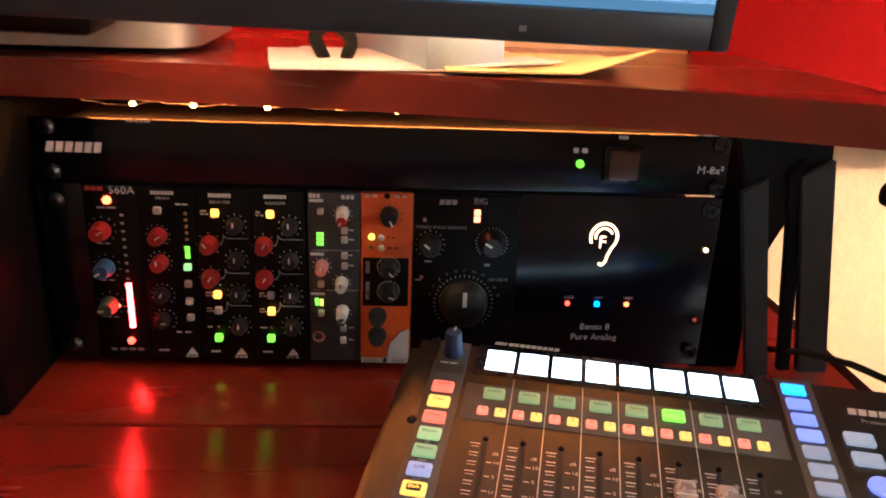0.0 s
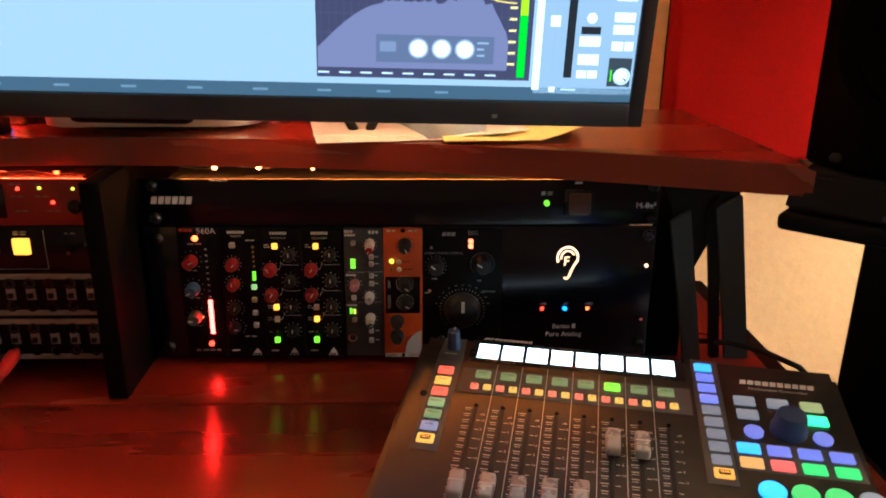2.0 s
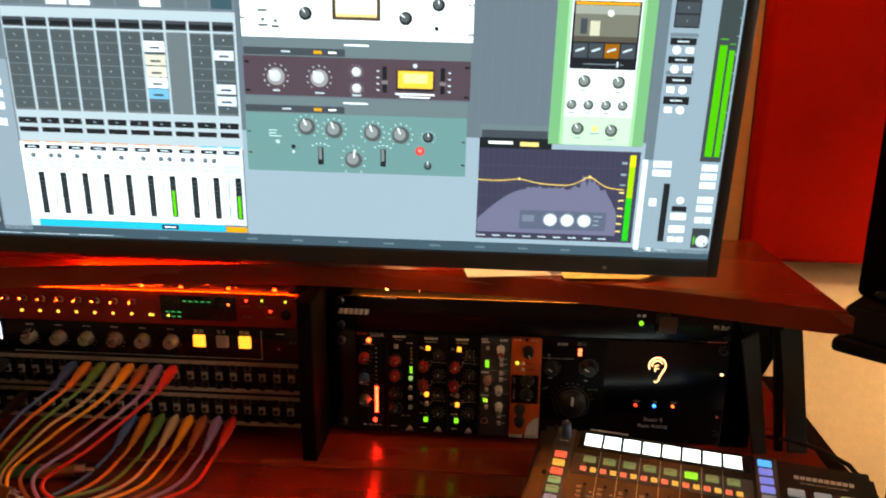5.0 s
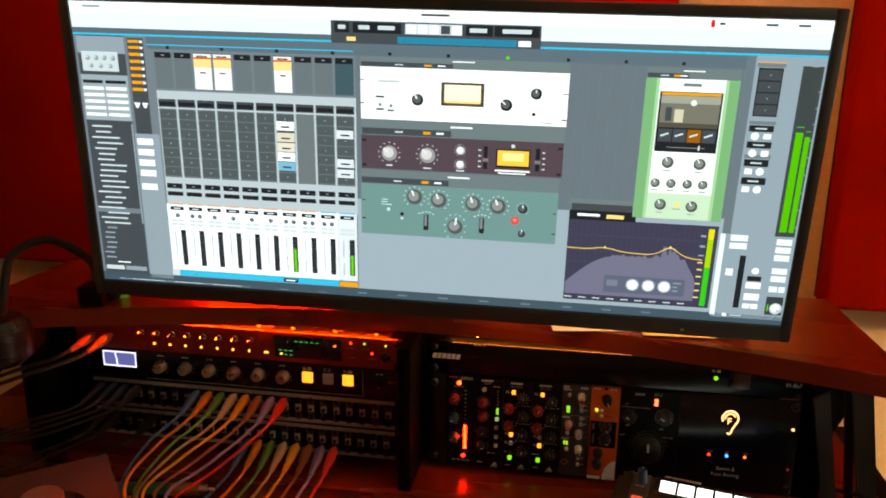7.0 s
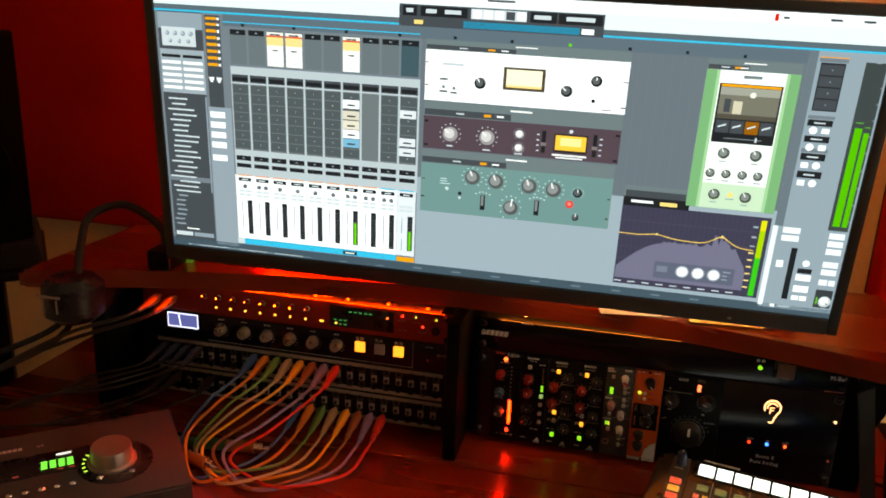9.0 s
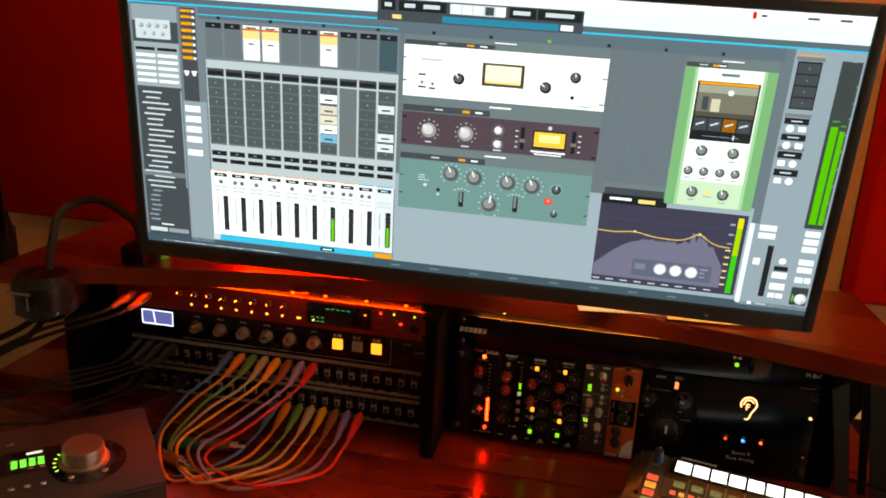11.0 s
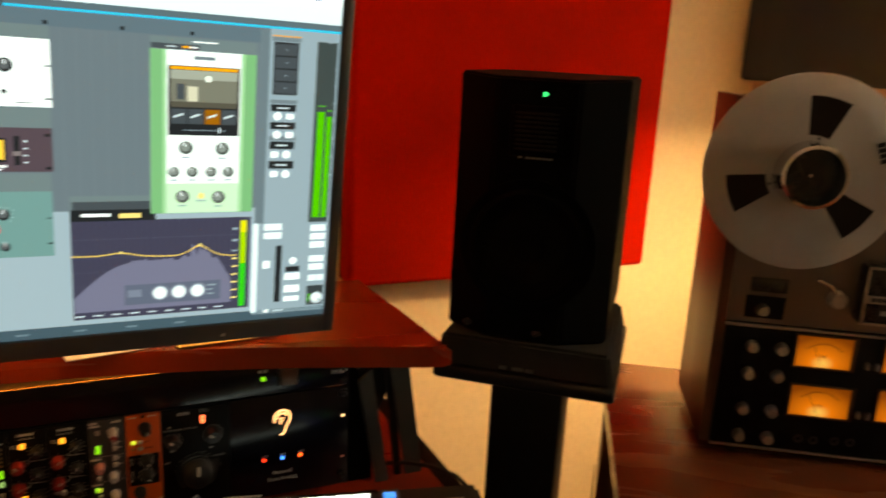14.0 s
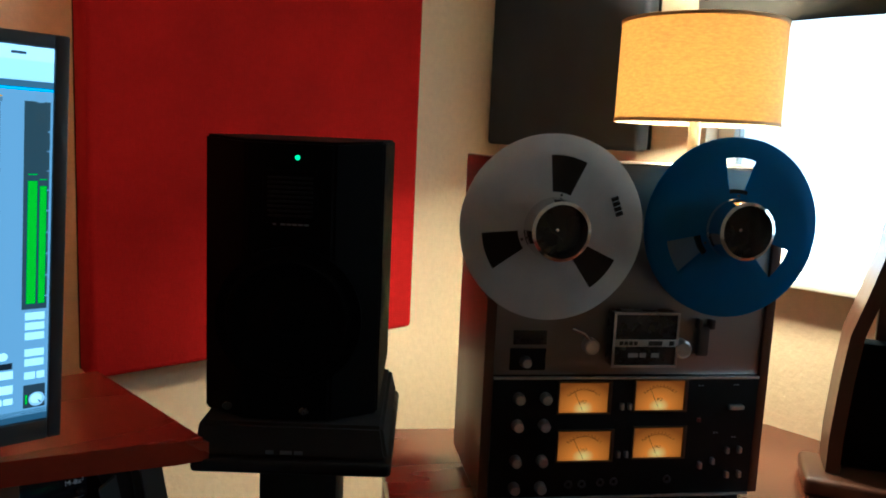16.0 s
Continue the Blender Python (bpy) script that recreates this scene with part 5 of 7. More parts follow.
# transport
R(DRK, -0.112, 0.110, 0.3080, 0.3250, 3)
for x0, x1, c in ((-0.108, -0.092, BLK), (-0.088, -0.036, BLK), (-0.032, 0.028, LGT), (0.032, 0.060, BLK), (0.062, 0.108, BLK)):
    R(c, x0, x1, 0.3165, 0.3240, 4)
for i in range(5):
    R(WHT if i != 3 else DRK, -0.030 + 0.012 * i, -0.0205 + 0.012 * i, 0.3172, 0.3232, 5)
for x, w in ((-0.100, 0.008), (-0.076, 0.012), (-0.052, 0.018), (0.045, 0.018), (0.085, 0.030)):
    wordbar(LGT, x, 0.3205, w, 0.003)
R((0.12, 0.50, 0.62), -0.040, 0.085, 0.3095, 0.3145, 4); R(YEL, -0.095, -0.085, 0.3105, 0.3135, 4); R(WHT, 0.087, 0.100, 0.3100, 0.3140, 4)
for i in range(10):
    R(BLK if i != 6 else GRN, -0.300 + 0.0625 * i, -0.2965 + 0.0625 * i, 0.2935, 0.2975, 4)
# browser column
R(DRK, -0.397, -0.344, 0.010, 0.3085); R(GRY, -0.397, -0.344, 0.286, 0.307, 2); R(LGT, -0.393, -0.352, 0.266, 0.288, 3)
for i in range(4):
    dial(-0.386 + 0.0095 * i, 0.281, 0.0028, MID)
    if i < 3: dial(-0.383 + 0.011 * i, 0.272, 0.0024, MID)
R((0.60, 0.65, 0.68), -0.397, -0.344, 0.210, 0.262, 2)
for i in range(6):
    for k in range(2):
        R(WHT if i else BLK, -0.395 + 0.026 * k, -0.372 + 0.026 * k, 0.2525 - 0.0075 * i, 0.2560 - 0.0075 * i, 4)
for i in range(26):
    wordbar(LGT if i < 19 else GRY, -0.374 + rnd.uniform(-0.006, 0.004) - (0 if i < 19 else 0.010), 0.2030 - 0.0066 * i, rnd.uniform(0.016, 0.034) if i < 19 else 0.012, 0.0020)
R(MID, -0.397, -0.346, 0.0975, 0.104, 2); R(GRY, -0.3455, -0.344, 0.085, 0.207, 4)
R(LGT, -0.395, -0.373, 0.0215, 0.027, 4); R(GRY, -0.371, -0.346, 0.0215, 0.027, 4); wordbar(WHT, -0.372, 0.032, 0.016)
R(DRK, -0.341, -0.325, 0.196, 0.306, 2)
for i in range(8):
    R(ORN, -0.340, -0.329, 0.300 - 0.0078 * i, 0.3035 - 0.0078 * i, 4); R(WHT, -0.3285, -0.326, 0.300 - 0.0078 * i, 0.303 - 0.0078 * i, 4)
for i in range(2):
    P(WHT, [(-0.340 + 0.008 * i, 0.232), (-0.334 + 0.008 * i, 0.232), (-0.336 + 0.008 * i, 0.226), (-0.338 + 0.008 * i, 0.226)], 4)
R(GRY, -0.343, -0.318, 0.010, 0.196)
for i in range(5):
    R(WHT, -0.341, -0.325, 0.183 - 0.0125 * i - (0.004 if i == 4 else 0), 0.1905 - 0.0125 * i - (0.004 if i == 4 else 0), 3)
# mixer channels
x0, dx = -0.3165, 0.02295
R((0.72, 0.76, 0.78), x0, -0.086, 0.112, 0.247, 1)
for i in range(10):
    a = x0 + dx * i + 0.0012; e = a + dx - 0.0024
    R((0.40, 0.44, 0.46) if i < 9 else (0.25, 0.34, 0.37), a, e, 0.2495, 0.2900, 2); R(BLK, a + 0.0008, e - 0.0008, 0.2835, 0.2895, 3)
    wordbar(GRY, (a + e) / 2, 0.2865, 0.003, 0.0012)
    R(DRK, a, e, 0.2285, 0.2375, 2); R(BLK, a + 0.001, e - 0.001, 0.2300, 0.2345, 3)
    R((0.42, 0.45, 0.46), a, e, 0.1460, 0.2265, 2)
    if i not in (7,):
        for k in range(7):
            R((0.31, 0.34, 0.35), a + 0.0006, e - 0.0006, 0.1480 + 0.0112 * k, 0.1582 + 0.0112 * k, 3); C(LGT, (a + e) / 2, 0.1532 + 0.0112 * k, 0.0006, 4, 6)
    R(BLK, a + 0.0008, e - 0.0008, 0.1325, 0.1385, 3); R(BLK, a + 0.0008, e - 0.0008, 0.1235, 0.1285, 3); wordbar(GRY, (a + e) / 2, 0.1355, 0.003, 0.0012)
    R(WHT if i < 9 else (0.88, 0.9, 0.92), a - 0.0010, e + 0.0010, 0.0265, 0.1130, 2)
    R((0.9, 0.6, 0.4) if i < 8 else CYN, a + 0.001, e - 0.001, 0.1125, 0.1140, 3); R(BLK, a + 0.002, e - 0.002, 0.1055, 0.1100, 3); wordbar(LGT, (a + e) / 2, 0.1078, 0.008)
    if i < 9:
        for q in ((0.0,) if i not in (1, 6, 7, 8) else (-0.0045, 0.0045)):
            C(DRK, (a + e) / 2 + q, 0.0985, 0.0026, 3); C(MID, (a + e) / 2 + q, 0.0988, 0.0017, 4)
    for q in (0.0905, 0.0855):
        R(LGT, a + 0.002, a + 0.0095, q, q + 0.0032, 3); R(LGT, a + 0.0105, e - 0.002, q, q + 0.0032, 3)
    R(BLK, a + 0.0125, e - 0.0018, 0.0335, 0.0800, 3); R(GRY, a + 0.0050, a + 0.0060, 0.0335, 0.0780, 3)
    for k in range(9):
        R((0.45, 0.5, 0.5), a + 0.0135, e - 0.0028, 0.0360 + 0.0048 * k, 0.0364 + 0.0048 * k, 4)
    fz = (0.036, 0.037, 0.036, 0.037, 0.036, 0.036, 0.055, 0.052, 0.034, 0.050)[i]
    R(WHT, a + 0.0030, a + 0.0080, fz, fz + 0.006, 5); R(DRK, a + 0.0030, a + 0.0080, fz + 0.0027, fz + 0.0033, 6)
    if i in (6, 9):
        R(GRN, a + 0.0140, e - 0.0034, 0.0345, 0.064 if i == 6 else 0.060, 5)
for i in (2, 3, 6):
    a = x0 + dx * i + 0.0015; e = a + dx - 0.003
    R((0.98, 0.97, 0.95), a, e, 0.2500, 0.2890, 4); R((0.86, 0.35, 0.18), a, e, 0.2835, 0.2855, 5); R((0.99, 0.85, 0.55), a, e, 0.2740, 0.2835, 5); C(LGT, (a + e) / 2, 0.2585, 0.0052, 5); C(WHT, (a + e) / 2, 0.2592, 0.0042, 6); wordbar(DRK, (a + e) / 2, 0.2685, 0.007); wordbar(BLK, (a + e) / 2, 0.2865, 0.012)
a = x0 + dx * 6 + 0.0015; e = a + dx - 0.003
for z, c in ((0.2075, WHT), (0.1945, (0.86, 0.82, 0.74)), (0.1830, (0.9, 0.86, 0.78)), (0.1720, WHT), (0.1610, (0.45, 0.70, 0.82))):
    R(c, a, e, z, z + 0.0102, 5); wordbar(DRK, (a + e) / 2, z + 0.004, 0.010, 0.002, 6)
for z in (0.2010, 0.1680, 0.1560):
    R((0.88, 0.90, 0.92), -0.1085, -0.0895, z, z + 0.0095, 5); wordbar(DRK, -0.099, z + 0.004, 0.010, 0.002, 6)
R((0.95, 0.97, 0.97), -0.3175, -0.308, 0.0265, 0.113, 1)
R(CYN, -0.309, -0.110, 0.0185, 0.0262, 3); R(ORN, -0.109, -0.087, 0.0185, 0.0245, 3); R(BLK, -0.178, -0.160, 0.0195, 0.0245, 4); wordbar(WHT, -0.169, 0.022, 0.012, 0.0016, 5)
R(LGT, -0.318, -0.308, 0.0185, 0.0262, 2)
# arrangement behind the windows
R((0.40, 0.44, 0.47), -0.086, 0.330, 0.1180, 0.2915, 1); R((0.60, 0.66, 0.70), -0.086, 0.330, 0.0085, 0.1180, 1)
for i in range(6):
    R((0.44, 0.48, 0.51), 0.150 + 0.0125 * i, 0.1503 + 0.0125 * i, 0.118, 0.291, 2)
# plug-in windows
def window(x0, x1, z0, z1, c):
    R((0.42, 0.47, 0.48), x0, x1, z1 - 0.0165, z1, 4); R(DRK, x0 + 0.001, x0 + (x1 - x0) * 0.45, z1 - 0.0155, z1 - 0.0085, 5); wordbar(WHT, (x0 + x1) / 2, z1 - 0.0045, 0.024, 0.0018, 6)
    wordbar(LGT, x0 + (x1 - x0) * 0.19, z1 - 0.0120, 0.009, 0.0016, 6); wordbar(ORN, x0 + (x1 - x0) * 0.33, z1 - 0.0120, 0.008, 0.003, 6); wordbar(WHT, x0 + (x1 - x0) * 0.395, z1 - 0.0120, 0.008, 0.002, 6)
    R(c, x0, x1, z0, z1 - 0.0165, 4)
WL, WR = -0.0805, 0.1420
window(WL, WR, 0.2115, 0.2920, (1.0, 1.0, 0.99))
R((0.86, 0.88, 0.88), WL + 0.0105, WL + 0.0107, 0.213, 0.272, 5)
R((0.32, 0.27, 0.22), 0.0075, 0.0535, 0.2290, 0.2570, 5); R((1.0, 0.97, 0.84), 0.0110, 0.0500, 0.2320, 0.2540, 6); R((1.0, 0.86, 0.55), 0.0110, 0.0500, 0.2320, 0.2345, 7)
dial(-0.0180, 0.2340, 0.0064, BLK, WHT, -30, 5); dial(0.0775, 0.2320, 0.0064, BLK, WHT, -50, 5); dial(0.1085, 0.2455, 0.0060, BLK, WHT, 0, 5); C(BLK, 0.1070, 0.2235, 0.0020, 5)
for z in (0.2280, 0.2560):
    R(BLK, WL, WL + 0.0040, z, z + 0.0012, 6); R(BLK, WR - 0.0055, WR, z - 0.010, z - 0.0088, 6)
wordbar((0.75, 0.78, 0.80), -0.0490, 0.2555, 0.024, 0.003); R(DRK, -0.0635, -0.0545, 0.2350, 0.2370, 6); R(DRK, -0.0635, -0.0545, 0.2215, 0.2235, 6); R(DRK, -0.0510, -0.0435, 0.2205, 0.2225, 6); C(MID, -0.059, 0.2275, 0.0018, 6); C(MID, -0.047, 0.2265, 0.0018, 6)
R(BLK, 0.115, 0.1275, 0.2145, 0.2152, 6)
window(WL, WR - 0.001, 0.1555, 0.2105, (0.33, 0.27, 0.30))
dial(-0.0490, 0.1745, 0.0088, (0.60, 0.58, 0.58), WHT, -50, 5, LGT); dial(-0.0065, 0.1740, 0.0088, (0.60, 0.58, 0.58), WHT, -40, 5, LGT); dial(0.0300, 0.1810, 0.0048, (0.75, 0.74, 0.74), WHT, -20, 5, LGT); dial(0.0300, 0.1650, 0.0048, (0.75, 0.74, 0.74), WHT, 30, 5, LGT)
R(BLK, 0.0690, 0.1060, 0.1640, 0.1850, 5); R((1.0, 0.78, 0.28), 0.0705, 0.1045, 0.1665, 0.1835, 6); R((1.0, 0.92, 0.60), 0.0760, 0.0990, 0.1720, 0.1810, 7)
for x in (0.0575, 0.1140):
    R(BLK, x - 0.0022, x + 0.0022, 0.1615, 0.1870, 5); R((0.5, 0.45, 0.45), x - 0.003, x + 0.003, 0.170, 0.174, 6)
    for k in range(4):
        wordbar(LGT, x + (-0.0065 if x < 0.1 else 0.0065), 0.1640 + 0.0062 * k, 0.003, 0.0014)
wordbar(WHT, 0.0870, 0.1605, 0.038, 0.0020); wordbar(WHT, 0.0870, 0.1575, 0.030, 0.0016); C(LGT, 0.0870, 0.1885, 0.0024, 6, 6)
wordbar(LGT, -0.049, 0.1605, 0.007); wordbar(LGT, -0.0065, 0.1590, 0.009); wordbar(LGT, 0.030, 0.1578, 0.009)
for x, z in ((-0.077, 0.188), (-0.077, 0.160), (0.1375, 0.188), (0.1375, 0.159)):
    R(BLK, x - 0.0022, x + 0.0022, z - 0.0012, z + 0.0012, 6)
window(WL - 0.001, WR - 0.003, 0.0830, 0.1540, (0.42, 0.56, 0.55))
for x, z in ((-0.0205, 0.1240), (0.0070, 0.1215), (0.0455, 0.1195), (0.0735, 0.1180)):
    dial(x, z, 0.0088, (0.33, 0.34, 0.34), WHT, -20, 5, (0.80, 0.88, 0.87))
dial(0.0260, 0.0935, 0.0088, (0.33, 0.34, 0.34), WHT, 10, 5, (0.80, 0.88, 0.87)); dial(0.1010, 0.1165, 0.0052, BLK, WHT, 0, 5, (0.80, 0.88, 0.87)); dial(0.1010, 0.0905, 0.0040, BLK, WHT, 0, 5)
C((0.95, 0.25, 0.22), 0.0930, 0.1020, 0.0046, 5); C((1.0, 0.55, 0.50), 0.0930, 0.1025, 0.0022, 6)
for x in (-0.0070, 0.0560):
    R(BLK, x - 0.0028, x + 0.0028, 0.0890, 0.1030, 5); R((0.5, 0.52, 0.52), x - 0.0018, x + 0.0010, 0.0930, 0.1025, 6)
    for k in range(5):
        wordbar((0.80, 0.88, 0.87), x - 0.008 + 0.004 * k, 0.1068 - 0.0006 * (k - 2) ** 2, 0.002, 0.0012)
C(BLK, -0.0345, 0.1025, 0.0022, 5); C(LGT, -0.0345, 0.0985, 0.0016, 6)
type_rows((0.80, 0.90, 0.89), -0.0585, -0.0415, 0.1120, 0.1210, 3, 6); C((0.80, 0.90, 0.89), -0.0500, 0.1075, 0.0022, 6, 6)
for z in (0.0965, 0.1170):
    R(BLK, WL, WL + 0.004, z, z + 0.0011, 6); R(BLK, WR - 0.0075, WR - 0.004, z - 0.005, z - 0.0039, 6)
# green window
window(0.2255, 0.3275, 0.1145, 0.2900, (0.97, 0.98, 0.96))
for a, e in ((0.2255, 0.2405), (0.3125, 0.3275)):
    R((0.46, 0.68, 0.46), a, e, 0.1145, 0.2735, 5)
R((0.62, 0.80, 0.60), 0.2370, 0.2405, 0.1145, 0.2735, 6); R((0.62, 0.80, 0.60), 0.3125, 0.3160, 0.1145, 0.2735, 6)
R((0.78, 0.88, 0.75), 0.2405, 0.3125, 0.1145, 0.1440, 5)
wordbar(MID, 0.2765, 0.2655, 0.020, 0.0040)
R(BLK, 0.2420, 0.3110, 0.1905, 0.2560, 6); R(ORN, 0.2440, 0.3090, 0.2515, 0.2550, 7)
R((0.46, 0.45, 0.40), 0.2440, 0.3090, 0.2160, 0.2510, 7); R((0.62, 0.62, 0.57), 0.2440, 0.3090, 0.2410, 0.2510, 8); R((0.33, 0.31, 0.27), 0.2440, 0.3090, 0.2160, 0.2210, 8)
R((0.82, 0.78, 0.68), 0.2600, 0.2700, 0.2215, 0.2350, 9); R(DRK, 0.2500, 0.2570, 0.2230, 0.2370, 9); C((0.95, 0.95, 0.90), 0.2800, 0.2420, 0.0030, 9)
for i in range(4):
    R(DRK if i != 2 else (0.60, 0.36, 0.08), 0.2445 + 0.0163 * i, 0.2595 + 0.0163 * i, 0.2010, 0.2145, 7); P(LGT, [(0.247 + 0.0163 * i, 0.206), (0.256 + 0.0163 * i, 0.209), (0.256 + 0.0163 * i, 0.211), (0.247 + 0.0163 * i, 0.208)], 8)
wordbar(LGT, 0.2490, 0.1960, 0.008); wordbar(LGT, 0.3040, 0.1950, 0.008); R(GRY, 0.256, 0.298, 0.1950, 0.1956, 7); R(LGT, 0.2905, 0.2925, 0.193, 0.198, 8)
for x, z, r in ((0.2590, 0.1790, 0.0062), (0.2950, 0.1785, 0.0062), (0.2475, 0.1555, 0.0050), (0.2655, 0.1555, 0.0050), (0.2840, 0.1555, 0.0050), (0.3015, 0.1555, 0.0050), (0.2560, 0.1310, 0.0062), (0.2920, 0.1300, 0.0062)):
    dial(x, z, r, (0.30, 0.32, 0.30), WHT, -30, 6); wordbar(GRY, x, z - r - 0.003, 0.008, 0.0012, 6)
C(YEL, 0.2745, 0.1315, 0.0030, 6); wordbar(GRY, 0.2745, 0.1265, 0.010, 0.0012, 6)
# equaliser window
EQ0, EQ1 = 0.1525, 0.3270
R((0.42, 0.47, 0.48), EQ0, EQ1, 0.1140, 0.1325, 2); R(DRK, EQ0 + 0.002, 0.2250, 0.1190, 0.1270, 3); R(BLK, EQ0, 0.2300, 0.1080, 0.1190, 3)
wordbar(WHT, 0.1750, 0.1140, 0.026, 0.0030); wordbar(YEL, 0.2060, 0.1130, 0.020, 0.0046)
R((0.25, 0.24, 0.31), EQ0, EQ1, 0.0125, 0.1085, 2)
for i in range(26):
    R((0.30, 0.30, 0.37), EQ0 + 0.004 + 0.006 * i, EQ0 + 0.0043 + 0.006 * i, 0.020, 0.108, 3)
for i in range(5):
    R((0.32, 0.32, 0.39), EQ0, 0.312, 0.033 + 0.015 * i, 0.0333 + 0.015 * i, 3)
hump = [(EQ0 + 0.001 + 0.154 * i / 60, 0.036 + 0.036 * math.sin(min(1.0, i / 22) * math.pi / 2) + (0.004 * rnd.random() + (0.014 * rnd.random() if 40 < i < 52 else 0) if i > 20 else 0) - (0.03 * ((i - 52) / 8) ** 2 if i > 52 else 0)) for i in range(61)]
P((0.44, 0.43, 0.52), [(EQ0 + 0.001, 0.0205)] + [(EQ0 + 0.155, 0.0205)] + list(reversed(hump)), 4)
crv = [(EQ0 + 0.160 * i / 50, 0.0815 - 0.004 * i / 50 * 1.6 + 0.0035 * math.exp(-((i - 14) / 5) ** 2) + 0.010 * math.exp(-((i - 38) / 4.5) ** 2)) for i in range(51)]
P((0.93, 0.76, 0.38), crv + [(x, z - 0.0012) for x, z in reversed(crv)], 6)
C(YEL, crv[14][0], crv[14][1], 0.0014, 7, 8); C(YEL, crv[38][0], crv[38][1], 0.0014, 7, 8)
R((0.36, 0.38, 0.45), 0.2000, 0.2960, 0.0255, 0.0475, 5); R((0.46, 0.48, 0.55), 0.2030, 0.2160, 0.0340, 0.0420, 6)
for x in (0.2340, 0.2530, 0.2720):
    C((0.60, 0.62, 0.66), x, 0.0370, 0.0076, 6); C((0.96, 0.97, 0.98), x, 0.0370, 0.0060, 7)
type_rows(GRY, 0.282, 0.294, 0.030, 0.045, 3, 6)
for i in range(9):
    wordbar(YEL if i < 6 else GRY, 0.3105, 0.026 + 0.009 * i, 0.006, 0.0018, 6); wordbar(LGT, 0.158 + 0.017 * i, 0.0165, 0.009, 0.0014, 6)
R((0.15, 0.75, 0.15), 0.3160, 0.3225, 0.0150, 0.065, 4); R((0.65, 0.80, 0.10), 0.3160, 0.3225, 0.065, 0.095, 4); R((0.90, 0.85, 0.15), 0.3160, 0.3225, 0.095, 0.1050, 4)
R((0.92, 0.95, 0.96), 0.3290, 0.3330, 0.0125, 0.104, 3)
# channel column and meters at the edge
R((0.56, 0.62, 0.66), 0.330, 0.400, 0.0085, 0.3085, 1); R((0.40, 0.45, 0.48), 0.330, 0.3365, 0.104, 0.3085, 2)
R(ORN, 0.338, 0.362, 0.2990, 0.3005, 3); R(MID, 0.338, 0.362, 0.2930, 0.2985, 3)
R(BLK, 0.3395, 0.3605, 0.2360, 0.2920, 3)
for k in range(4):
    R(DRK, 0.3405, 0.3595, 0.2375 + 0.0135 * k, 0.2495 + 0.0135 * k, 4); C(GRY, 0.350, 0.2435 + 0.0135 * k, 0.0008, 5, 6)
for k in range(4):
    z = 0.218 - 0.0195 * k
    R(BLK, 0.3385, 0.3600, z, z + 0.0075, 4); wordbar(LGT, 0.349, z + 0.0037, 0.010); C(WHT, 0.3445 + (0.009 if k > 1 else 0), z - 0.0055, 0.0040, 4); R(WHT, 0.3520 - (0.012 if k > 1 else 0), 0.3585 - (0.012 if k > 1 else 0), z - 0.0085, z - 0.0025, 4)
    if k in (0, 2): R(MID, 0.338, 0.361, z + 0.0085, z + 0.0125, 3)
R((0.24, 0.27, 0.27), 0.3765, 0.3975, 0.1040, 0.2960, 2)
for x, h in ((0.3795, 0.2190), (0.3885, 0.2140)):
    R((0.30, 0.72, 0.08), x, x + 0.0065, 0.1085, h, 4); R(GRN, x, x + 0.0065, h + 0.006, h + 0.0068, 4)
for k in range(9):
    wordbar(GRY, 0.3960, 0.115 + 0.019 * k, 0.0022, 0.0012)
C(GRY, 0.3880, 0.3010, 0.0050, 3, 6)
for z, n in ((0.0955, 1), (0.0875, 1), (0.0795, 1), (0.0660, 1), (0.0580, 1), (0.0470, 2)):
    for k in range(n):
        w = 0.0170 / n
        R((0.94, 0.96, 0.97), 0.3790 + (w + 0.001) * k, 0.3790 + (w + 0.001) * k + w - 0.0005, z, z + 0.0060, 4)
R((0.22, 0.24, 0.25), 0.3785, 0.3975, 0.0180, 0.0420, 3); dial(0.3890, 0.0295, 0.0068, (0.75, 0.77, 0.78), DRK, 140, 5); R(GRN, 0.3800, 0.3812, 0.024, 0.034, 5)
for z in (0.0975, 0.0895):
    R((0.94, 0.96, 0.97), 0.3370, 0.3525, z, z + 0.0060, 4)
R(BLK, 0.3480, 0.3535, 0.0270, 0.0830, 4); R(GRY, 0.3395, 0.3405, 0.0300, 0.0800, 4); R(WHT, 0.3370, 0.3430, 0.062, 0.069, 5)
C(WHT, 0.3640, 0.0680, 0.0038, 4); R(BLK, 0.3575, 0.3705, 0.0575, 0.0625, 4); R(WHT, 0.3570, 0.3710, 0.0495, 0.0560, 4); R(WHT, 0.3570, 0.3710, 0.0370, 0.0440, 4)
R(WHT, 0.3570, 0.3635, 0.0270, 0.0330, 4); R(WHT, 0.3645, 0.3710, 0.0270, 0.0330, 4); R(WHT, 0.3390, 0.3430, 0.0110, 0.0160, 4); wordbar(LGT, 0.352, 0.0135, 0.010)
screen_part = None
for c, (material, lays) in UI.items():
    for lay in sorted(lays):
        nm = "display_panel" if screen_part is None else "interface_layer"
        o = part(nm, lays[lay], material, mon if screen_part is None else screen_part, smooth=0, kind="" if screen_part is None else "stuff")
        if screen_part is None:
            screen_part = o

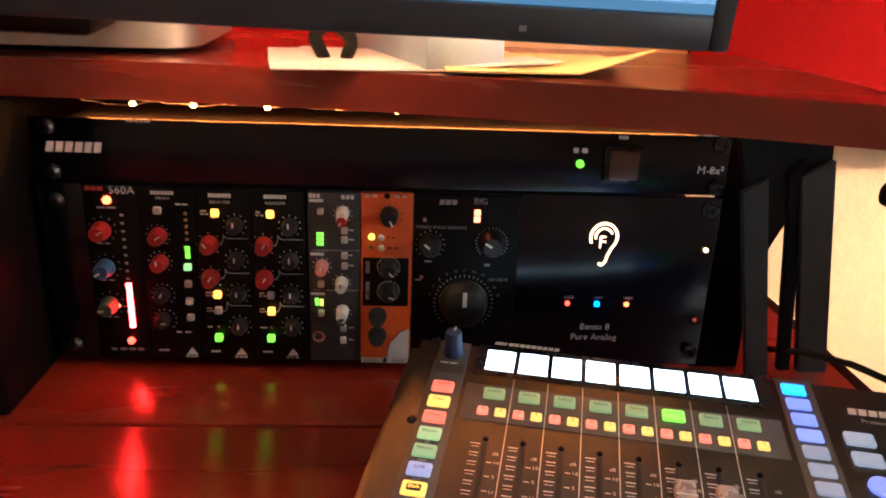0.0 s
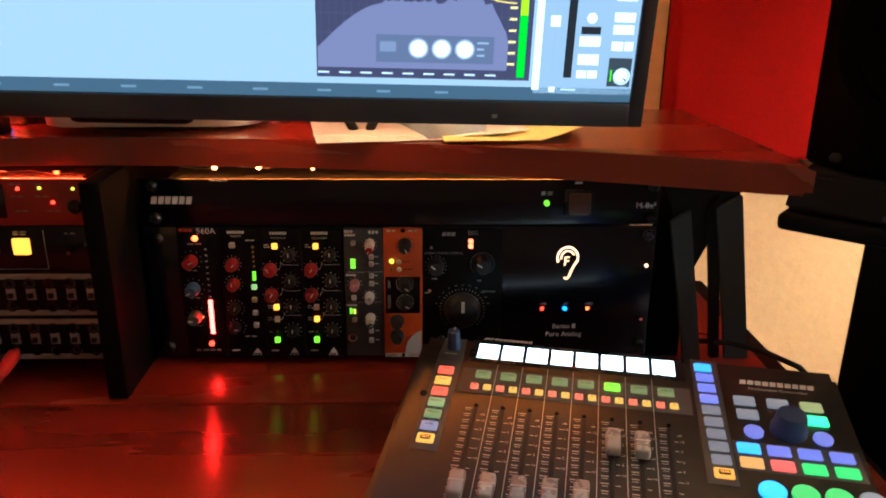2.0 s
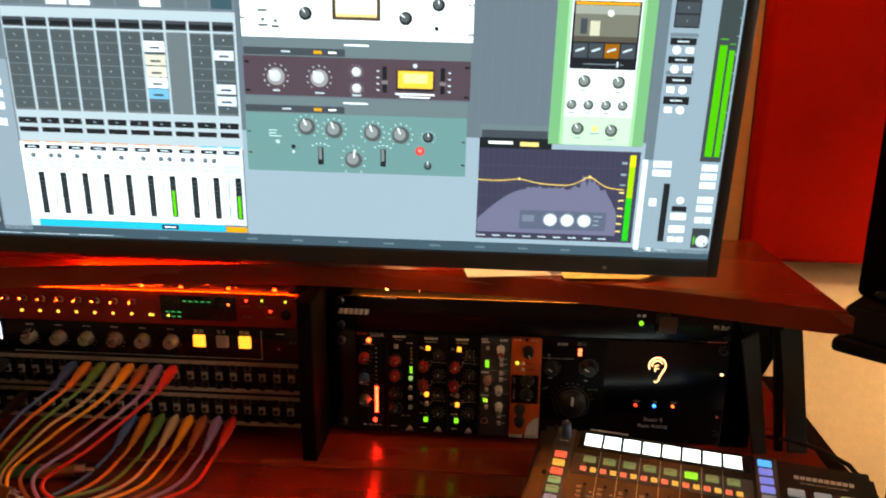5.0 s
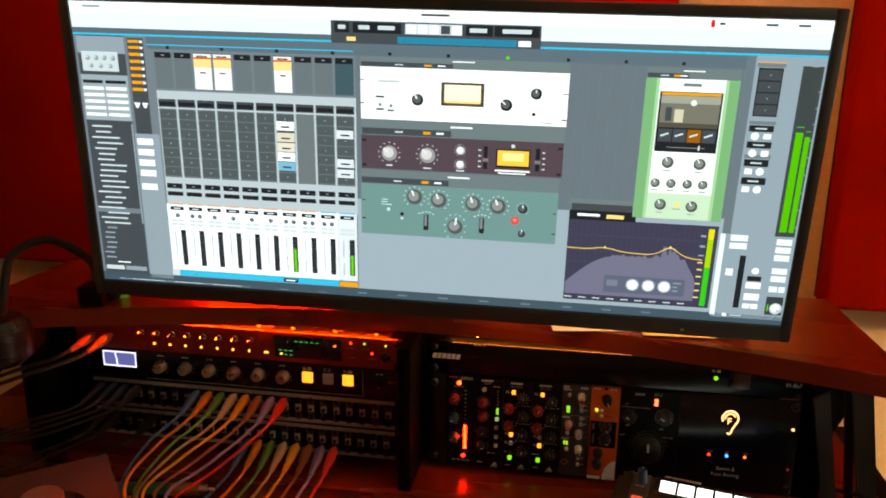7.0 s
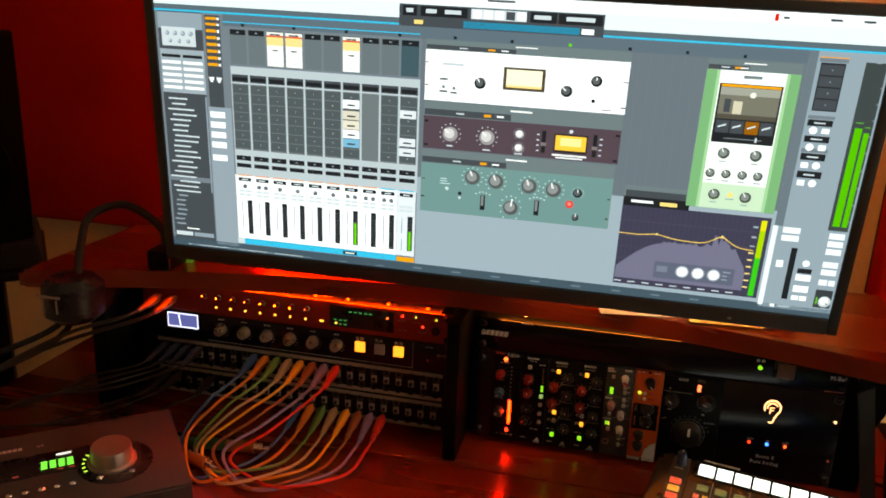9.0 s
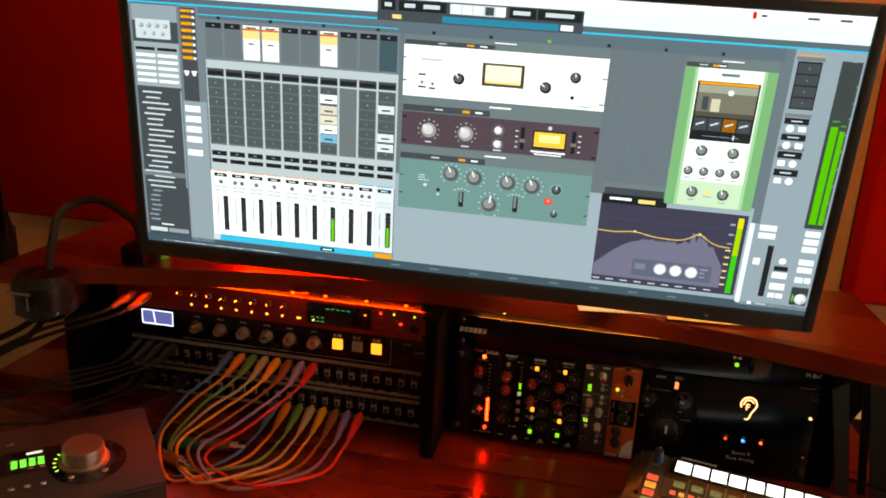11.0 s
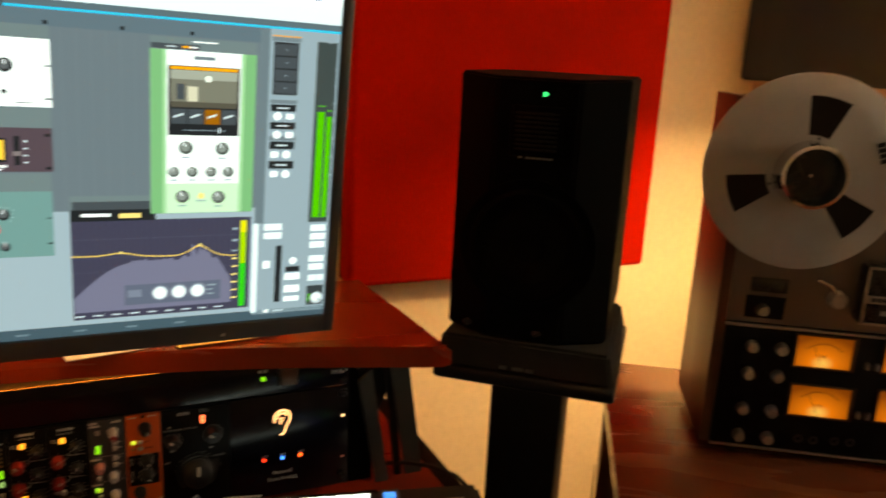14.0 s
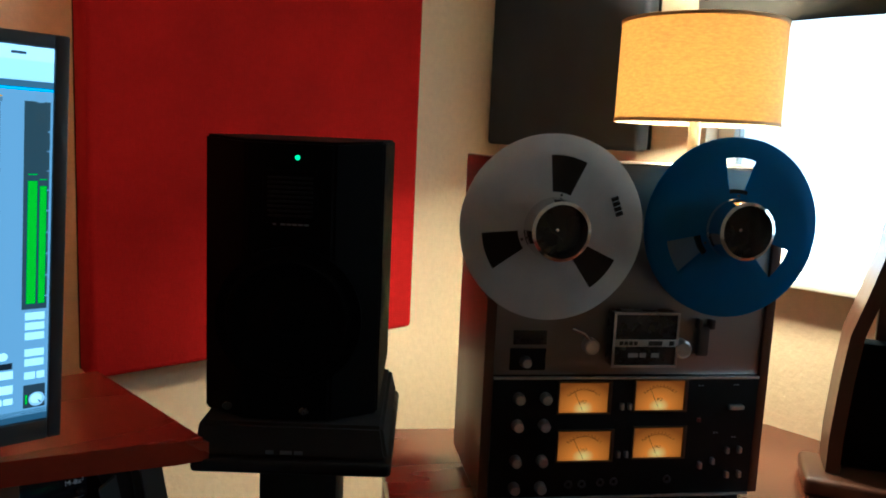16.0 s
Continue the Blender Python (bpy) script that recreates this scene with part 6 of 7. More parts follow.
# ---- things on the raised shelf ----
SZ = SHELF_Z1
mini = thing("mini_computer", pose(-0.236, 0.712, SZ, 0, 0, 3), "silver rounded mini computer with a white power light", "computer")
def rounded_slab(w, d, z0, z1, r, bev):
    b = B(); bm = b.bm
    pts = []
    for cx, cy, a0 in ((w / 2 - r, d / 2 - r, 0), (-w / 2 + r, d / 2 - r, 90), (-w / 2 + r, -d / 2 + r, 180), (w / 2 - r, -d / 2 + r, 270)):
        for k in range(9):
            a = radians(a0 + 90 * k / 8)
            pts.append((cx + r * math.cos(a), cy + r * math.sin(a)))
    lo = [bm.verts.new((x, y, z0)) for x, y in pts]; hi = [bm.verts.new((x, y, z1)) for x, y in pts]
    bm.faces.new(list(reversed(lo))); f = bm.faces.new(hi)
    for i in range(len(pts)):
        j = (i + 1) % len(pts)
        bm.faces.new((lo[i], lo[j], hi[j], hi[i]))
    bmesh.ops.bevel(bm, geom=[e for e in f.edges], offset=bev, segments=2, affect="EDGES")
    return b
part("case", rounded_slab(0.197, 0.197, 0.005, 0.037, 0.032, 0.002), mat("satin_aluminium", (0.50, 0.50, 0.51), 0.35, metal=0.9, vary=0.05), mini)
part("base", rounded_slab(0.165, 0.165, 0.0, 0.005, 0.05, 0.0005), M_BLACK, mini)
b = B(); b.ball(0.012, -0.0985, 0.015, 0.0014); part("power_light", b, G_WHITE, mini)
drive = thing("external_drive", pose(-0.405, 0.72, SZ, 0, 0, -4), "black external drive with a blue light", "hard drive")
b = B(); b.box(-0.055, 0.055, -0.07, 0.07, 0.0, 0.018, 0.003); part("case", b, M_BLACKGLOSS, drive)
b = B(); b.ball(0.040, -0.0705, 0.010, 0.0018); part("power_light", b, G_BLUE, drive)

M_PAPER = mat("white_paper", (0.74, 0.68, 0.66), 0.8, vary=0.06, scale=20)
M_NOTE = mat("yellow_note_paper", (0.80, 0.62, 0.24), 0.8, vary=0.06, scale=20)
def sheet(x, y, w, d, a, z, material, label, curl=0.004):
    b = B(); bm = b.bm; n = 8; rows = []
    for i in range(n + 1):
        rows.append([])
        for j in range(n + 1):
            u, v = i / n - 0.5, j / n - 0.5
            rows[i].append(bm.verts.new((u * w, v * d, 0.0004 + curl * max(0, u - 0.15) * max(0, 0.3 - v) * 6)))
    for i in range(n):
        for j in range(n):
            bm.faces.new((rows[i][j], rows[i + 1][j], rows[i + 1][j + 1], rows[i][j + 1]))
    up = bmesh.ops.extrude_face_region(bm, geom=bm.faces[:])
    bmesh.ops.translate(bm, verts=[v for v in up["geom"] if isinstance(v, bmesh.types.BMVert)], vec=(0, 0, 0.0008))
    bmesh.ops.recalc_face_normals(bm, faces=bm.faces[:])
    o = part("paper_sheet", b, material); o.matrix_world = pose(x, y, SZ + z, 0, 0, a)
    return tagged(o, label, "paper", group="loose papers")
sheet(0.010, 0.640, 0.19, 0.13, 10, 0.0004, M_PAPER, "white paper sheet lying on the raised shelf")
sheet(0.015, 0.635, 0.18, 0.10, -6, 0.0014, M_PAPER, "white paper sheet under the monitor foot")
sheet(0.100, 0.625, 0.135, 0.12, 4, 0.0024, M_NOTE, "yellow note paper lying on the raised shelf", 0.010)
b = B(); b.tube(spline([(-0.045, 0.62, SZ + 0.002), (-0.050, 0.61, SZ + 0.018), (-0.038, 0.605, SZ + 0.026), (-0.026, 0.61, SZ + 0.016), (-0.030, 0.62, SZ + 0.003)], 6), 0.0045, 8)
tagged(part("black_clip", b, M_BLACK), "small black plastic clip standing on the shelf", "clip")
bar = thing("red_light_bar", pose(-0.452, 0.605, SZ, 0, 0, -2), "glowing red light bar on the shelf below the monitor", "light bar")
b = B(); b.box(-0.10, 0.10, -0.008, 0.012, 0.0, 0.014, 0.002); part("housing", b, M_BLACK, bar)
b = B(); b.box(-0.097, 0.097, -0.011, -0.0075, 0.004, 0.0125, 0.0008); part("diffuser", b, glow("red_strip", (1.0, 0.030, 0.003), 1.8), bar, "glowing red diffuser strip")
lamp("light_bar_glow", "AREA", look((-0.452, 0.586, SZ + 0.016), (-0.452, 0.575, SZ)), 0.9, (1.0, 0.03, 0.003), 0.19, 0.008)
lamp("light_bar_wall_glow", "AREA", look((-0.452, 0.620, SZ + 0.018), (-0.43, 1.2, SZ + 0.3)), 1.1, (1.0, 0.05, 0.006), 0.19, 0.006)
for x, g in ((-0.687, glow("dim_red_tag", (0.6, 0.03, 0.01), 0.5)), (-0.665, glow("dim_green_tag", (0.12, 0.35, 0.03), 0.4))):
    t = thing("indicator_tag", pose(x, 0.575, SZ), "small coloured indicator block on the shelf", "indicator", group="indicator blocks")
    b = B(); b.box(-0.007, 0.007, 0, 0.01, 0, 0.016, 0.001); part("block", b, g, t)

# ---- loudspeakers on stands ----
M_CAB = mat("black_speaker_vinyl", (0.0022, 0.0022, 0.0023), 0.6, vary=0.2, scale=60, bump=0.15, fine=1200, spec=0.04)
M_CONE = mat("dark_cone", (0.0015, 0.0015, 0.0018), 0.6, vary=0.15, spec=0.04)
def speaker(m, label):
    s = thing("loudspeaker", m, label, "loudspeaker", group="studio monitors")
    b = B(); bm = b.bm
    plan = [(-0.1065, 0.034), (-0.052, 0.0), (0.050, 0.0), (0.1060, 0.034), (0.1060, 0.30), (-0.1065, 0.30)]
    lo = [bm.verts.new((x, y, 0.0)) for x, y in plan]
    hi = [bm.verts.new((x, y, 0.337 - (0.004 if y == 0 else 0))) for x, y in plan]
    bm.faces.new(list(reversed(lo))); bm.faces.new(hi)
    for i in range(6):
        j = (i + 1) % 6
        bm.faces.new((lo[i], lo[j], hi[j], hi[i]))
    bmesh.ops.bevel(bm, geom=bm.edges[:], offset=0.003, segments=2, affect="EDGES")
    part("cabinet", b, M_CAB, s)
    b = B(); b.ring(0, 0.0, 0.125, 0.074, 0.086, 0.006, 48); part("woofer_ring", b, M_CONE, s)
    b = B(); b.lathe(0, -0.002, 0.125, [(0.074, 0.0), (0.068, -0.004), (0.060, 0.001), (0.025, 0.004), (0.018, -0.004), (0, -0.008)], 40); part("woofer_cone", b, M_CONE, s)
    b = B(); b.box(-0.032, 0.032, -0.003, 0.001, 0.238, 0.300, 0.002); tw = part("tweeter_plate", b, M_CONE, s)
    b = B()
    for k in range(9):
        b.box(-0.026, 0.026, -0.0045, -0.003, 0.246 + 0.0055 * k, 0.2485 + 0.0055 * k, 0.0003)
    part("ribbon_folds", b, mat("dark_ribbon", (0.010, 0.008, 0.007), 0.5, spec=0.2), tw)
    led(s, 0.0075, 0.3145, 0.0028, G_GREEN2, -0.001, "power_light")
    ink = Ink(-0.0012); ink.bar(-0.018, 0.2375, 0.004, 0.003); slanted_mark(ink, 0.006, 0.2375, 0.034, 0.0036, 5, 0.0); ink.done(s, M_INKDIM, "maker_mark")
    for x in (-0.074, 0.020):
        b = B(); b.ball(x, 0.010 if x < -0.05 else -0.001, 0.012, 0.006, (1, 0.5, 0.8)); part("trim_knob", b, M_BLACKGLOSS, s)
    return s
def stand(m, label):
    s = thing("speaker_stand", m, label, "speaker stand", group="speaker stands")
    b = B(); b.box(-0.1125, 0.1225, -0.022, 0.255, 0.902, 0.919, 0.006, 3); part("top_plate", b, M_BLACK, s)
    b = B(); bm = b.bm
    f0 = [(-0.110, -0.014, 0.920), (0.118, -0.014, 0.920), (0.118, 0.25, 0.920), (-0.110, 0.25, 0.920)]
    f1 = [(-0.108, 0.002, 0.956), (0.110, 0.002, 0.956), (0.110, 0.24, 0.956), (-0.108, 0.24, 0.956)]
    a = [bm.verts.new(p) for p in f0]; c = [bm.verts.new(p) for p in f1]
    bm.faces.new(list(reversed(a))); bm.faces.new(c)
    for i in range(4):
        bm.faces.new((a[i], a[(i + 1) % 4], c[(i + 1) % 4], c[i]))
    bmesh.ops.bevel(bm, geom=bm.edges[:], offset=0.004, segments=2, affect="EDGES")
    part("isolation_pad", b, mat("charcoal_foam", (0.003, 0.003, 0.003), 0.95, vary=0.3, bump=0.5), s, "charcoal foam isolation pad")
    ink = Ink(-0.0165); ink.words(0.0, 0.928, 0.05, 0.005, 3); ink.done(s, mat("faint_ink", (0.07, 0.07, 0.07), 0.6), "maker_mark")
    b = B(); b.box(-0.050, 0.050, 0.07, 0.17, 0.022, 0.901, 0.004); part("pillar", b, M_BLACK, s)
    b = B(); b.box(-0.15, 0.15, -0.03, 0.27, 0.0, 0.021, 0.004); part("base_plate", b, M_BLACK, s)
    return s
SL = pose(0.461 - 0.012 * math.sin(radians(41)), 0.550 - 0.012 * math.cos(radians(41)), 0, 0, 0, -41)
stand(SL, "black steel speaker stand beside the desk")
speaker(SL @ pose(-0.0055, 0.012, 0.957), "black two-way studio loudspeaker with a green power light")
SR = pose(-1.085, 0.60, 0, 0, 0, 41)
stand(SR, "black steel speaker stand by the side wall")
speaker(SR @ pose(0, 0.012, 0.957), "black two-way studio loudspeaker in the shade")

# small black desk lamp on a bent arm
dl = thing("clamp_light", pose(-0.775, 0.470, 0.990), "black clamp light on a bent arm beside the shelf", "clamp light")
b = B(); b.lathe(0, 0.0, 0, [(0.0, -0.030), (0.030, -0.030), (0.040, -0.018), (0.040, 0.020), (0.026, 0.032), (0.0, 0.034)], 28)
part("head", b, M_BLACKGLOSS, dl, m=Matrix.Translation((0, 0, -0.030)) @ Matrix.Rotation(radians(-90), 4, "X"))
b = B(); b.tube(spline([(0.006, 0.005, 0.004), (0.010, 0.012, 0.045), (0.018, 0.025, 0.080), (0.050, 0.055, 0.092), (0.085, 0.080, 0.060), (0.092, 0.086, 0.026)], 8), 0.0055, 8); part("arm", b, M_RUBBER, dl)
b = B()
for x0, x1, z0, z1 in ((-0.025, 0.010, -0.019, -0.016), (-0.016, -0.0145, -0.045, -0.021), (0.004, 0.0055, -0.040, -0.021)):
    b.box(x0, x1, -0.0412, -0.0390, z0, z1)
part("edge_trim", b, M_ALU, dl)
b = B(); b.box(0.075, 0.110, 0.060, 0.110, 0.0005, 0.028, 0.003); part("clamp", b, M_BLACK, dl)
# two drooping leads by the side wall
for i in range(2):
    b = B(); b.tube(spline([(-0.86, 0.62, 0.94), (-0.90, 0.58, 0.86 - 0.02 * i), (-1.02, 0.50, 0.80 - 0.03 * i), (-1.16, 0.42, 0.70 - 0.04 * i), (-1.24, 0.40, 0.45), (-1.26, 0.42, 0.010)], 8), 0.005, 8)
    tagged(part("hanging_cable", b, M_RUBBER), "black cable drooping behind the desk", "cable", group="hanging cables")

# desk uprights beside the rack: flat bars joined by a gusset
bk = thing("rack_bracket", pose(0.292, 0.60, DESK_Z), "black steel rack bracket with a triangular gusset", "bracket")
M_BAR = mat("satin_black_bar", (0.032, 0.034, 0.033), 0.36, vary=0.2, scale=25, spec=0.5)
def slant_bar(xa, xb, y, z0, z1, w, th):
    b = B(); bm = b.bm
    lo = [bm.verts.new(p) for p in ((xb - w / 2, y, z0), (xb + w / 2, y, z0), (xb + w / 2, y + th, z0), (xb - w / 2, y + th, z0))]
    hi = [bm.verts.new(p) for p in ((xa - w / 2, y, z1 - 0.012), (xa + w / 2, y, z1), (xa + w / 2, y + th, z1), (xa - w / 2, y + th, z1 - 0.012))]
    bm.faces.new(list(reversed(lo))); bm.faces.new(hi)
    for i in range(4):
        bm.faces.new((lo[i], lo[(i + 1) % 4], hi[(i + 1) % 4], hi[i]))
    bmesh.ops.bevel(bm, geom=bm.edges[:], offset=0.001, segments=2, affect="EDGES")
    return b
part("front_bar", slant_bar(-0.030, -0.002, -0.003, 0.0, 0.160, 0.018, 0.005), M_BAR, bk)
part("front_bar_head", slant_bar(-0.040, -0.030, -0.002, 0.161, 0.203, 0.018, 0.005), M_BLACK, bk)
part("rear_bar", slant_bar(0.018, 0.046, 0.004, 0.0, 0.172, 0.024, 0.006), M_BAR, bk)
part("inner_bar", slant_bar(0.004, 0.024, 0.006, 0.0, 0.172, 0.010, 0.006), M_BLACK, bk)
b = B(); b.poly([(-0.048, 0.2025), (0.028, 0.2025), (0.030, 0.172), (0.010, 0.135), (-0.006, 0.098), (-0.014, 0.098), (-0.036, 0.160)], 0.0105, 0.0145)
part("gusset", b, M_BLACK, bk)
b = B(); b.box(-0.050, -0.012, 0.012, 0.018, 0.0, 0.203, 0.001); part("side_plate", b, M_CAB, bk, "matt black filler plate")

# ---- reel-to-reel recorder ----
tp = thing("tape_recorder", TAPE, "reel-to-reel tape recorder with wooden sides and lit meters", "tape recorder")
M_TWOOD = wood("walnut_side", (0.055, 0.018, 0.008), (0.11, 0.040, 0.018), 0.4, along=(30, 30, 3))
M_DECKFACE = mat("brushed_deck", (0.30, 0.29, 0.28), 0.38, metal=0.85, vary=0.1, scale=40, stretch=(1, 1, 50))
b = B(); b.box(-0.244, -0.228, -0.004, 0.215, 0.016, 0.542, 0.002); part("side_panel", b, M_TWOOD, tp, "walnut side panel")
b = B(); b.box(0.206, 0.222, -0.004, 0.20, 0.016, 0.542, 0.002); part("side_panel", b, M_TWOOD, tp, "walnut side panel")
b = B(); b.box(-0.228, 0.206, 0.006, 0.20, 0.018, 0.540, 0.001); part("chassis", b, M_BLACK, tp)
b = B(); b.box(-0.2275, 0.2055, 0.0, 0.006, 0.214, 0.538, 0.001); part("transport_plate", b, M_DECKFACE, tp, "brushed aluminium transport plate")
b = B(); b.box(-0.2275, 0.2055, -0.006, 0.006, 0.018, 0.208, 0.0015); part("control_panel", b, M_BLACK, tp, "black control panel")
b = B(); b.box(-0.2275, 0.2055, -0.007, 0.0, 0.2085, 0.2125, 0.0008); part("trim_strip", b, M_ALU, tp)
b = B(); b.box(-0.2275, 0.2055, -0.007, 0.0, 0.0135, 0.0175, 0.0008); part("trim_strip", b, M_ALU, tp)
for x in (-0.19, 0.19):
    for y in (0.02, 0.17):
        b = B(); b.cyl(x, y, 0.0075, 0.012, 0.016, "Z", 0.014, 16); part("foot", b, M_RUBBER, tp)
# reels
def reel(x, z, material, hubmat, turn, label, pack=0.058):
    y = -0.045
    r = thing("tape_reel", TAPE @ pose(x, y, z, 0, turn, 0), label, "tape reel", group="tape reels")
    R0, RW0, RW1, RH = 0.1335, 0.052, 0.104, 0.0
    for k, (yy, nm) in enumerate(((-0.006, "front_flange"), (0.006, "rear_flange"))):
        b = B(); bm = b.bm
        rows = []
        radii = [0.036, RW0, 0.065, 0.078, 0.091, RW1, R0 - 0.002, R0]
        seg = 72
        fr = {}
        for ri, rr in enumerate(radii):
            for i in range(seg):
                a = 2 * math.pi * i / seg
                dip = 0.0006 if ri == len(radii) - 1 else 0.0
                fr[ri, i] = bm.verts.new((rr * math.sin(a), yy + dip, rr * math.cos(a)))
        for ri in range(len(radii) - 1):
            for i in range(seg):
                ph = i % 24
                if 1 <= ri <= 4 and ph in (9, 10, 11, 12, 13, 14):
                    continue
                bm.faces.new((fr[ri, i], fr[ri, (i + 1) % seg], fr[ri + 1, (i + 1) % seg], fr[ri + 1, i]))
        bmesh.ops.solidify(bm, geom=bm.faces[:], thickness=0.0013)
        part(nm, b, material, r, smooth=40)
    b = B(); b.lathe(0, 0, 0, [(pack, -0.0035), (pack, 0.0035)], 48); b.ring(0, 0, 0, 0.036, pack, 0.007, 48); part("tape_pack", b, mat("brown_tape", (0.012, 0.008, 0.006), 0.4, vary=0.2, spec=0.2), r, "dark brown wound tape")
    b = B(); b.lathe(0, -0.006, 0, [(0.0435, 0.0), (0.0445, -0.004), (0.0425, -0.008), (0.0445, -0.012), (0.0420, -0.040), (0.0375, -0.042), (0.0360, -0.034), (0.034, -0.012), (0, -0.012)], 40); part("hub_adapter", b, hubmat, r, "polished metal hub adapter")
    b = B(); b.cyl(0, -0.0215, 0, 0.0345, 0.004, "Y", None, 32); part("hub_cap", b, M_BLACKGLOSS, r)
    b = B(); b.ball(0, -0.026, 0, 0.0035); part("spindle_tip", b, M_CHROME, r)
    for k in range(3):
        a = radians(60 + 120 * k)
        b = B(); b.cyl(0.0485 * math.sin(a), -0.0075, 0.0485 * math.cos(a), 0.0020, 0.002, "Y", None, 10); part("screw_head", b, M_STEEL, r)
    b = B(); b.cyl(0, 0.026, 0, 0.012, 0.038, "Y", None, 20); part("spindle", b, M_STEEL, r)
    return r
r1 = reel(-0.1645, 0.446, mat("silver_flange", (0.72, 0.72, 0.71), 0.45, metal=0.25, vary=0.06), M_CHROME, -50, "silver metal tape reel with three cut-outs", 0.108)
ink = Ink(-0.0078)
slanted_mark(ink, 0.0, 0.0, 0.030, 0.011, 4, 0.0)
o = ink.done(r1, M_KNOBBLACK, "maker_mark"); o.matrix_basis = Matrix.Rotation(radians(120), 4, "Y") @ Matrix.Translation((0, 0, 0.098))
r2 = reel(0.110, 0.453, mat("blue_flange", (0.020, 0.15, 0.36), 0.40, metal=0.25, vary=0.08), M_CHROME, -57, "blue metal tape reel with three cut-outs")
# head cover, rollers, arms
b = B(); b.box(-0.054, 0.048, -0.032, 0.0, 0.236, 0.320, 0.003); hc = part("head_cover", b, M_BLACKGLOSS, tp, "black head cover with a silver rim")
b = B()
for x0, x1, z0, z1 in ((-0.055, 0.049, 0.317, 0.3205), (-0.055, 0.049, 0.2355, 0.239), (-0.055, -0.0515, 0.239, 0.317), (0.0455, 0.049, 0.239, 0.317)):
    b.box(x0, x1, -0.0335, -0.031, z0, z1, 0.0004)
part("cover_rim", b, M_ALU, hc)
b = B(); b.box(-0.052, 0.046, -0.0335, -0.0322, 0.268, 0.279, 0.0003); part("name_strip", b, mat("silver_strip", (0.40, 0.39, 0.37), 0.4, metal=0.7), hc)
ink = Ink(-0.0337); slanted_mark(ink, -0.030, 0.2735, 0.030, 0.006, 4, 0); ink.bar(0.012, 0.2735, 0.022, 0.007); ink.bar(0.038, 0.2735, 0.008, 0.007); ink.done(hc, M_KNOBBLACK, "strip_marks")
ink = Ink(-0.0324); ink.words(-0.002, 0.2545, 0.055, 0.007, 3); ink.done(hc, M_INKDIM, "script_mark")
b = B(); b.lathe(0.066, 0, 0.259, [(0.0145, 0), (0.0145, -0.016), (0.011, -0.020), (0, -0.020)], 28); part("pinch_roller", b, M_ALU, tp)
b = B(); b.lathe(-0.080, 0, 0.262, [(0.0125, 0), (0.0125, -0.014), (0.010, -0.017), (0, -0.017)], 28); part("guide_roller", b, M_ALU, tp)
b = B(); b.tube([(-0.080, -0.012, 0.268), (-0.094, -0.014, 0.283), (-0.112, -0.012, 0.290)], 0.0035, 8); part("tension_arm", b, M_CHROME, tp)
b = B(); b.box(0.094, 0.112, -0.010, 0.0, 0.246, 0.296, 0.003); b.box(0.090, 0.097, -0.014, 0.0, 0.290, 0.306, 0.002); b.box(0.110, 0.118, -0.014, 0.0, 0.290, 0.306, 0.002); part("tension_arm", b, mat("dark_arm", (0.07, 0.055, 0.05), 0.4, metal=0.5), tp)
b = B(); b.box(-0.200, -0.148, -0.0015, 0.001, 0.262, 0.284, 0.0004); part("counter_window", b, M_BLACKGLOSS, tp)
b = B(); b.box(-0.204, -0.148, -0.0015, 0.001, 0.222, 0.256, 0.0004); part("switch_plate", b, M_BLACK, tp)
knob(tp, -0.180, 0.236, 0.0085, 0.014, M_ALU, None, y=-0.0015, name="selector_knob")
# meters
G_VU = bpy.data.materials.new("lit_meter_face"); G_VU.use_nodes = True
nt = G_VU.node_tree; bs = nt.nodes["Principled BSDF"]
tc = nt.nodes.new("ShaderNodeTexCoord"); mp = nt.nodes.new("ShaderNodeMapping")
mp.inputs["Location"].default_value = (-0.5, 0.0, -0.10); mp.inputs["Scale"].default_value = (1.0, 0.0, 0.8)
gr = nt.nodes.new("ShaderNodeVectorMath"); gr.operation = "LENGTH"
rp = nt.nodes.new("ShaderNodeValToRGB")
rp.color_ramp.elements[0].position, rp.color_ramp.elements[0].color = 0.03, (1.0, 0.55, 0.12, 1)
rp.color_ramp.elements[1].position, rp.color_ramp.elements[1].color = 0.70, (0.20, 0.040, 0.002, 1)
e_ = rp.color_ramp.elements.new(0.22); e_.color = (0.80, 0.19, 0.010, 1)
nt.links.new(tc.outputs["Generated"], mp.inputs[0]); nt.links.new(mp.outputs[0], gr.inputs[0]); nt.links.new(gr.outputs["Value"], rp.inputs[0])
nt.links.new(rp.outputs[0], bs.inputs["Emission Color"]); bs.inputs["Emission Strength"].default_value = 1.15; bs.inputs["Base Color"].default_value = (0.04, 0.018, 0.006, 1)
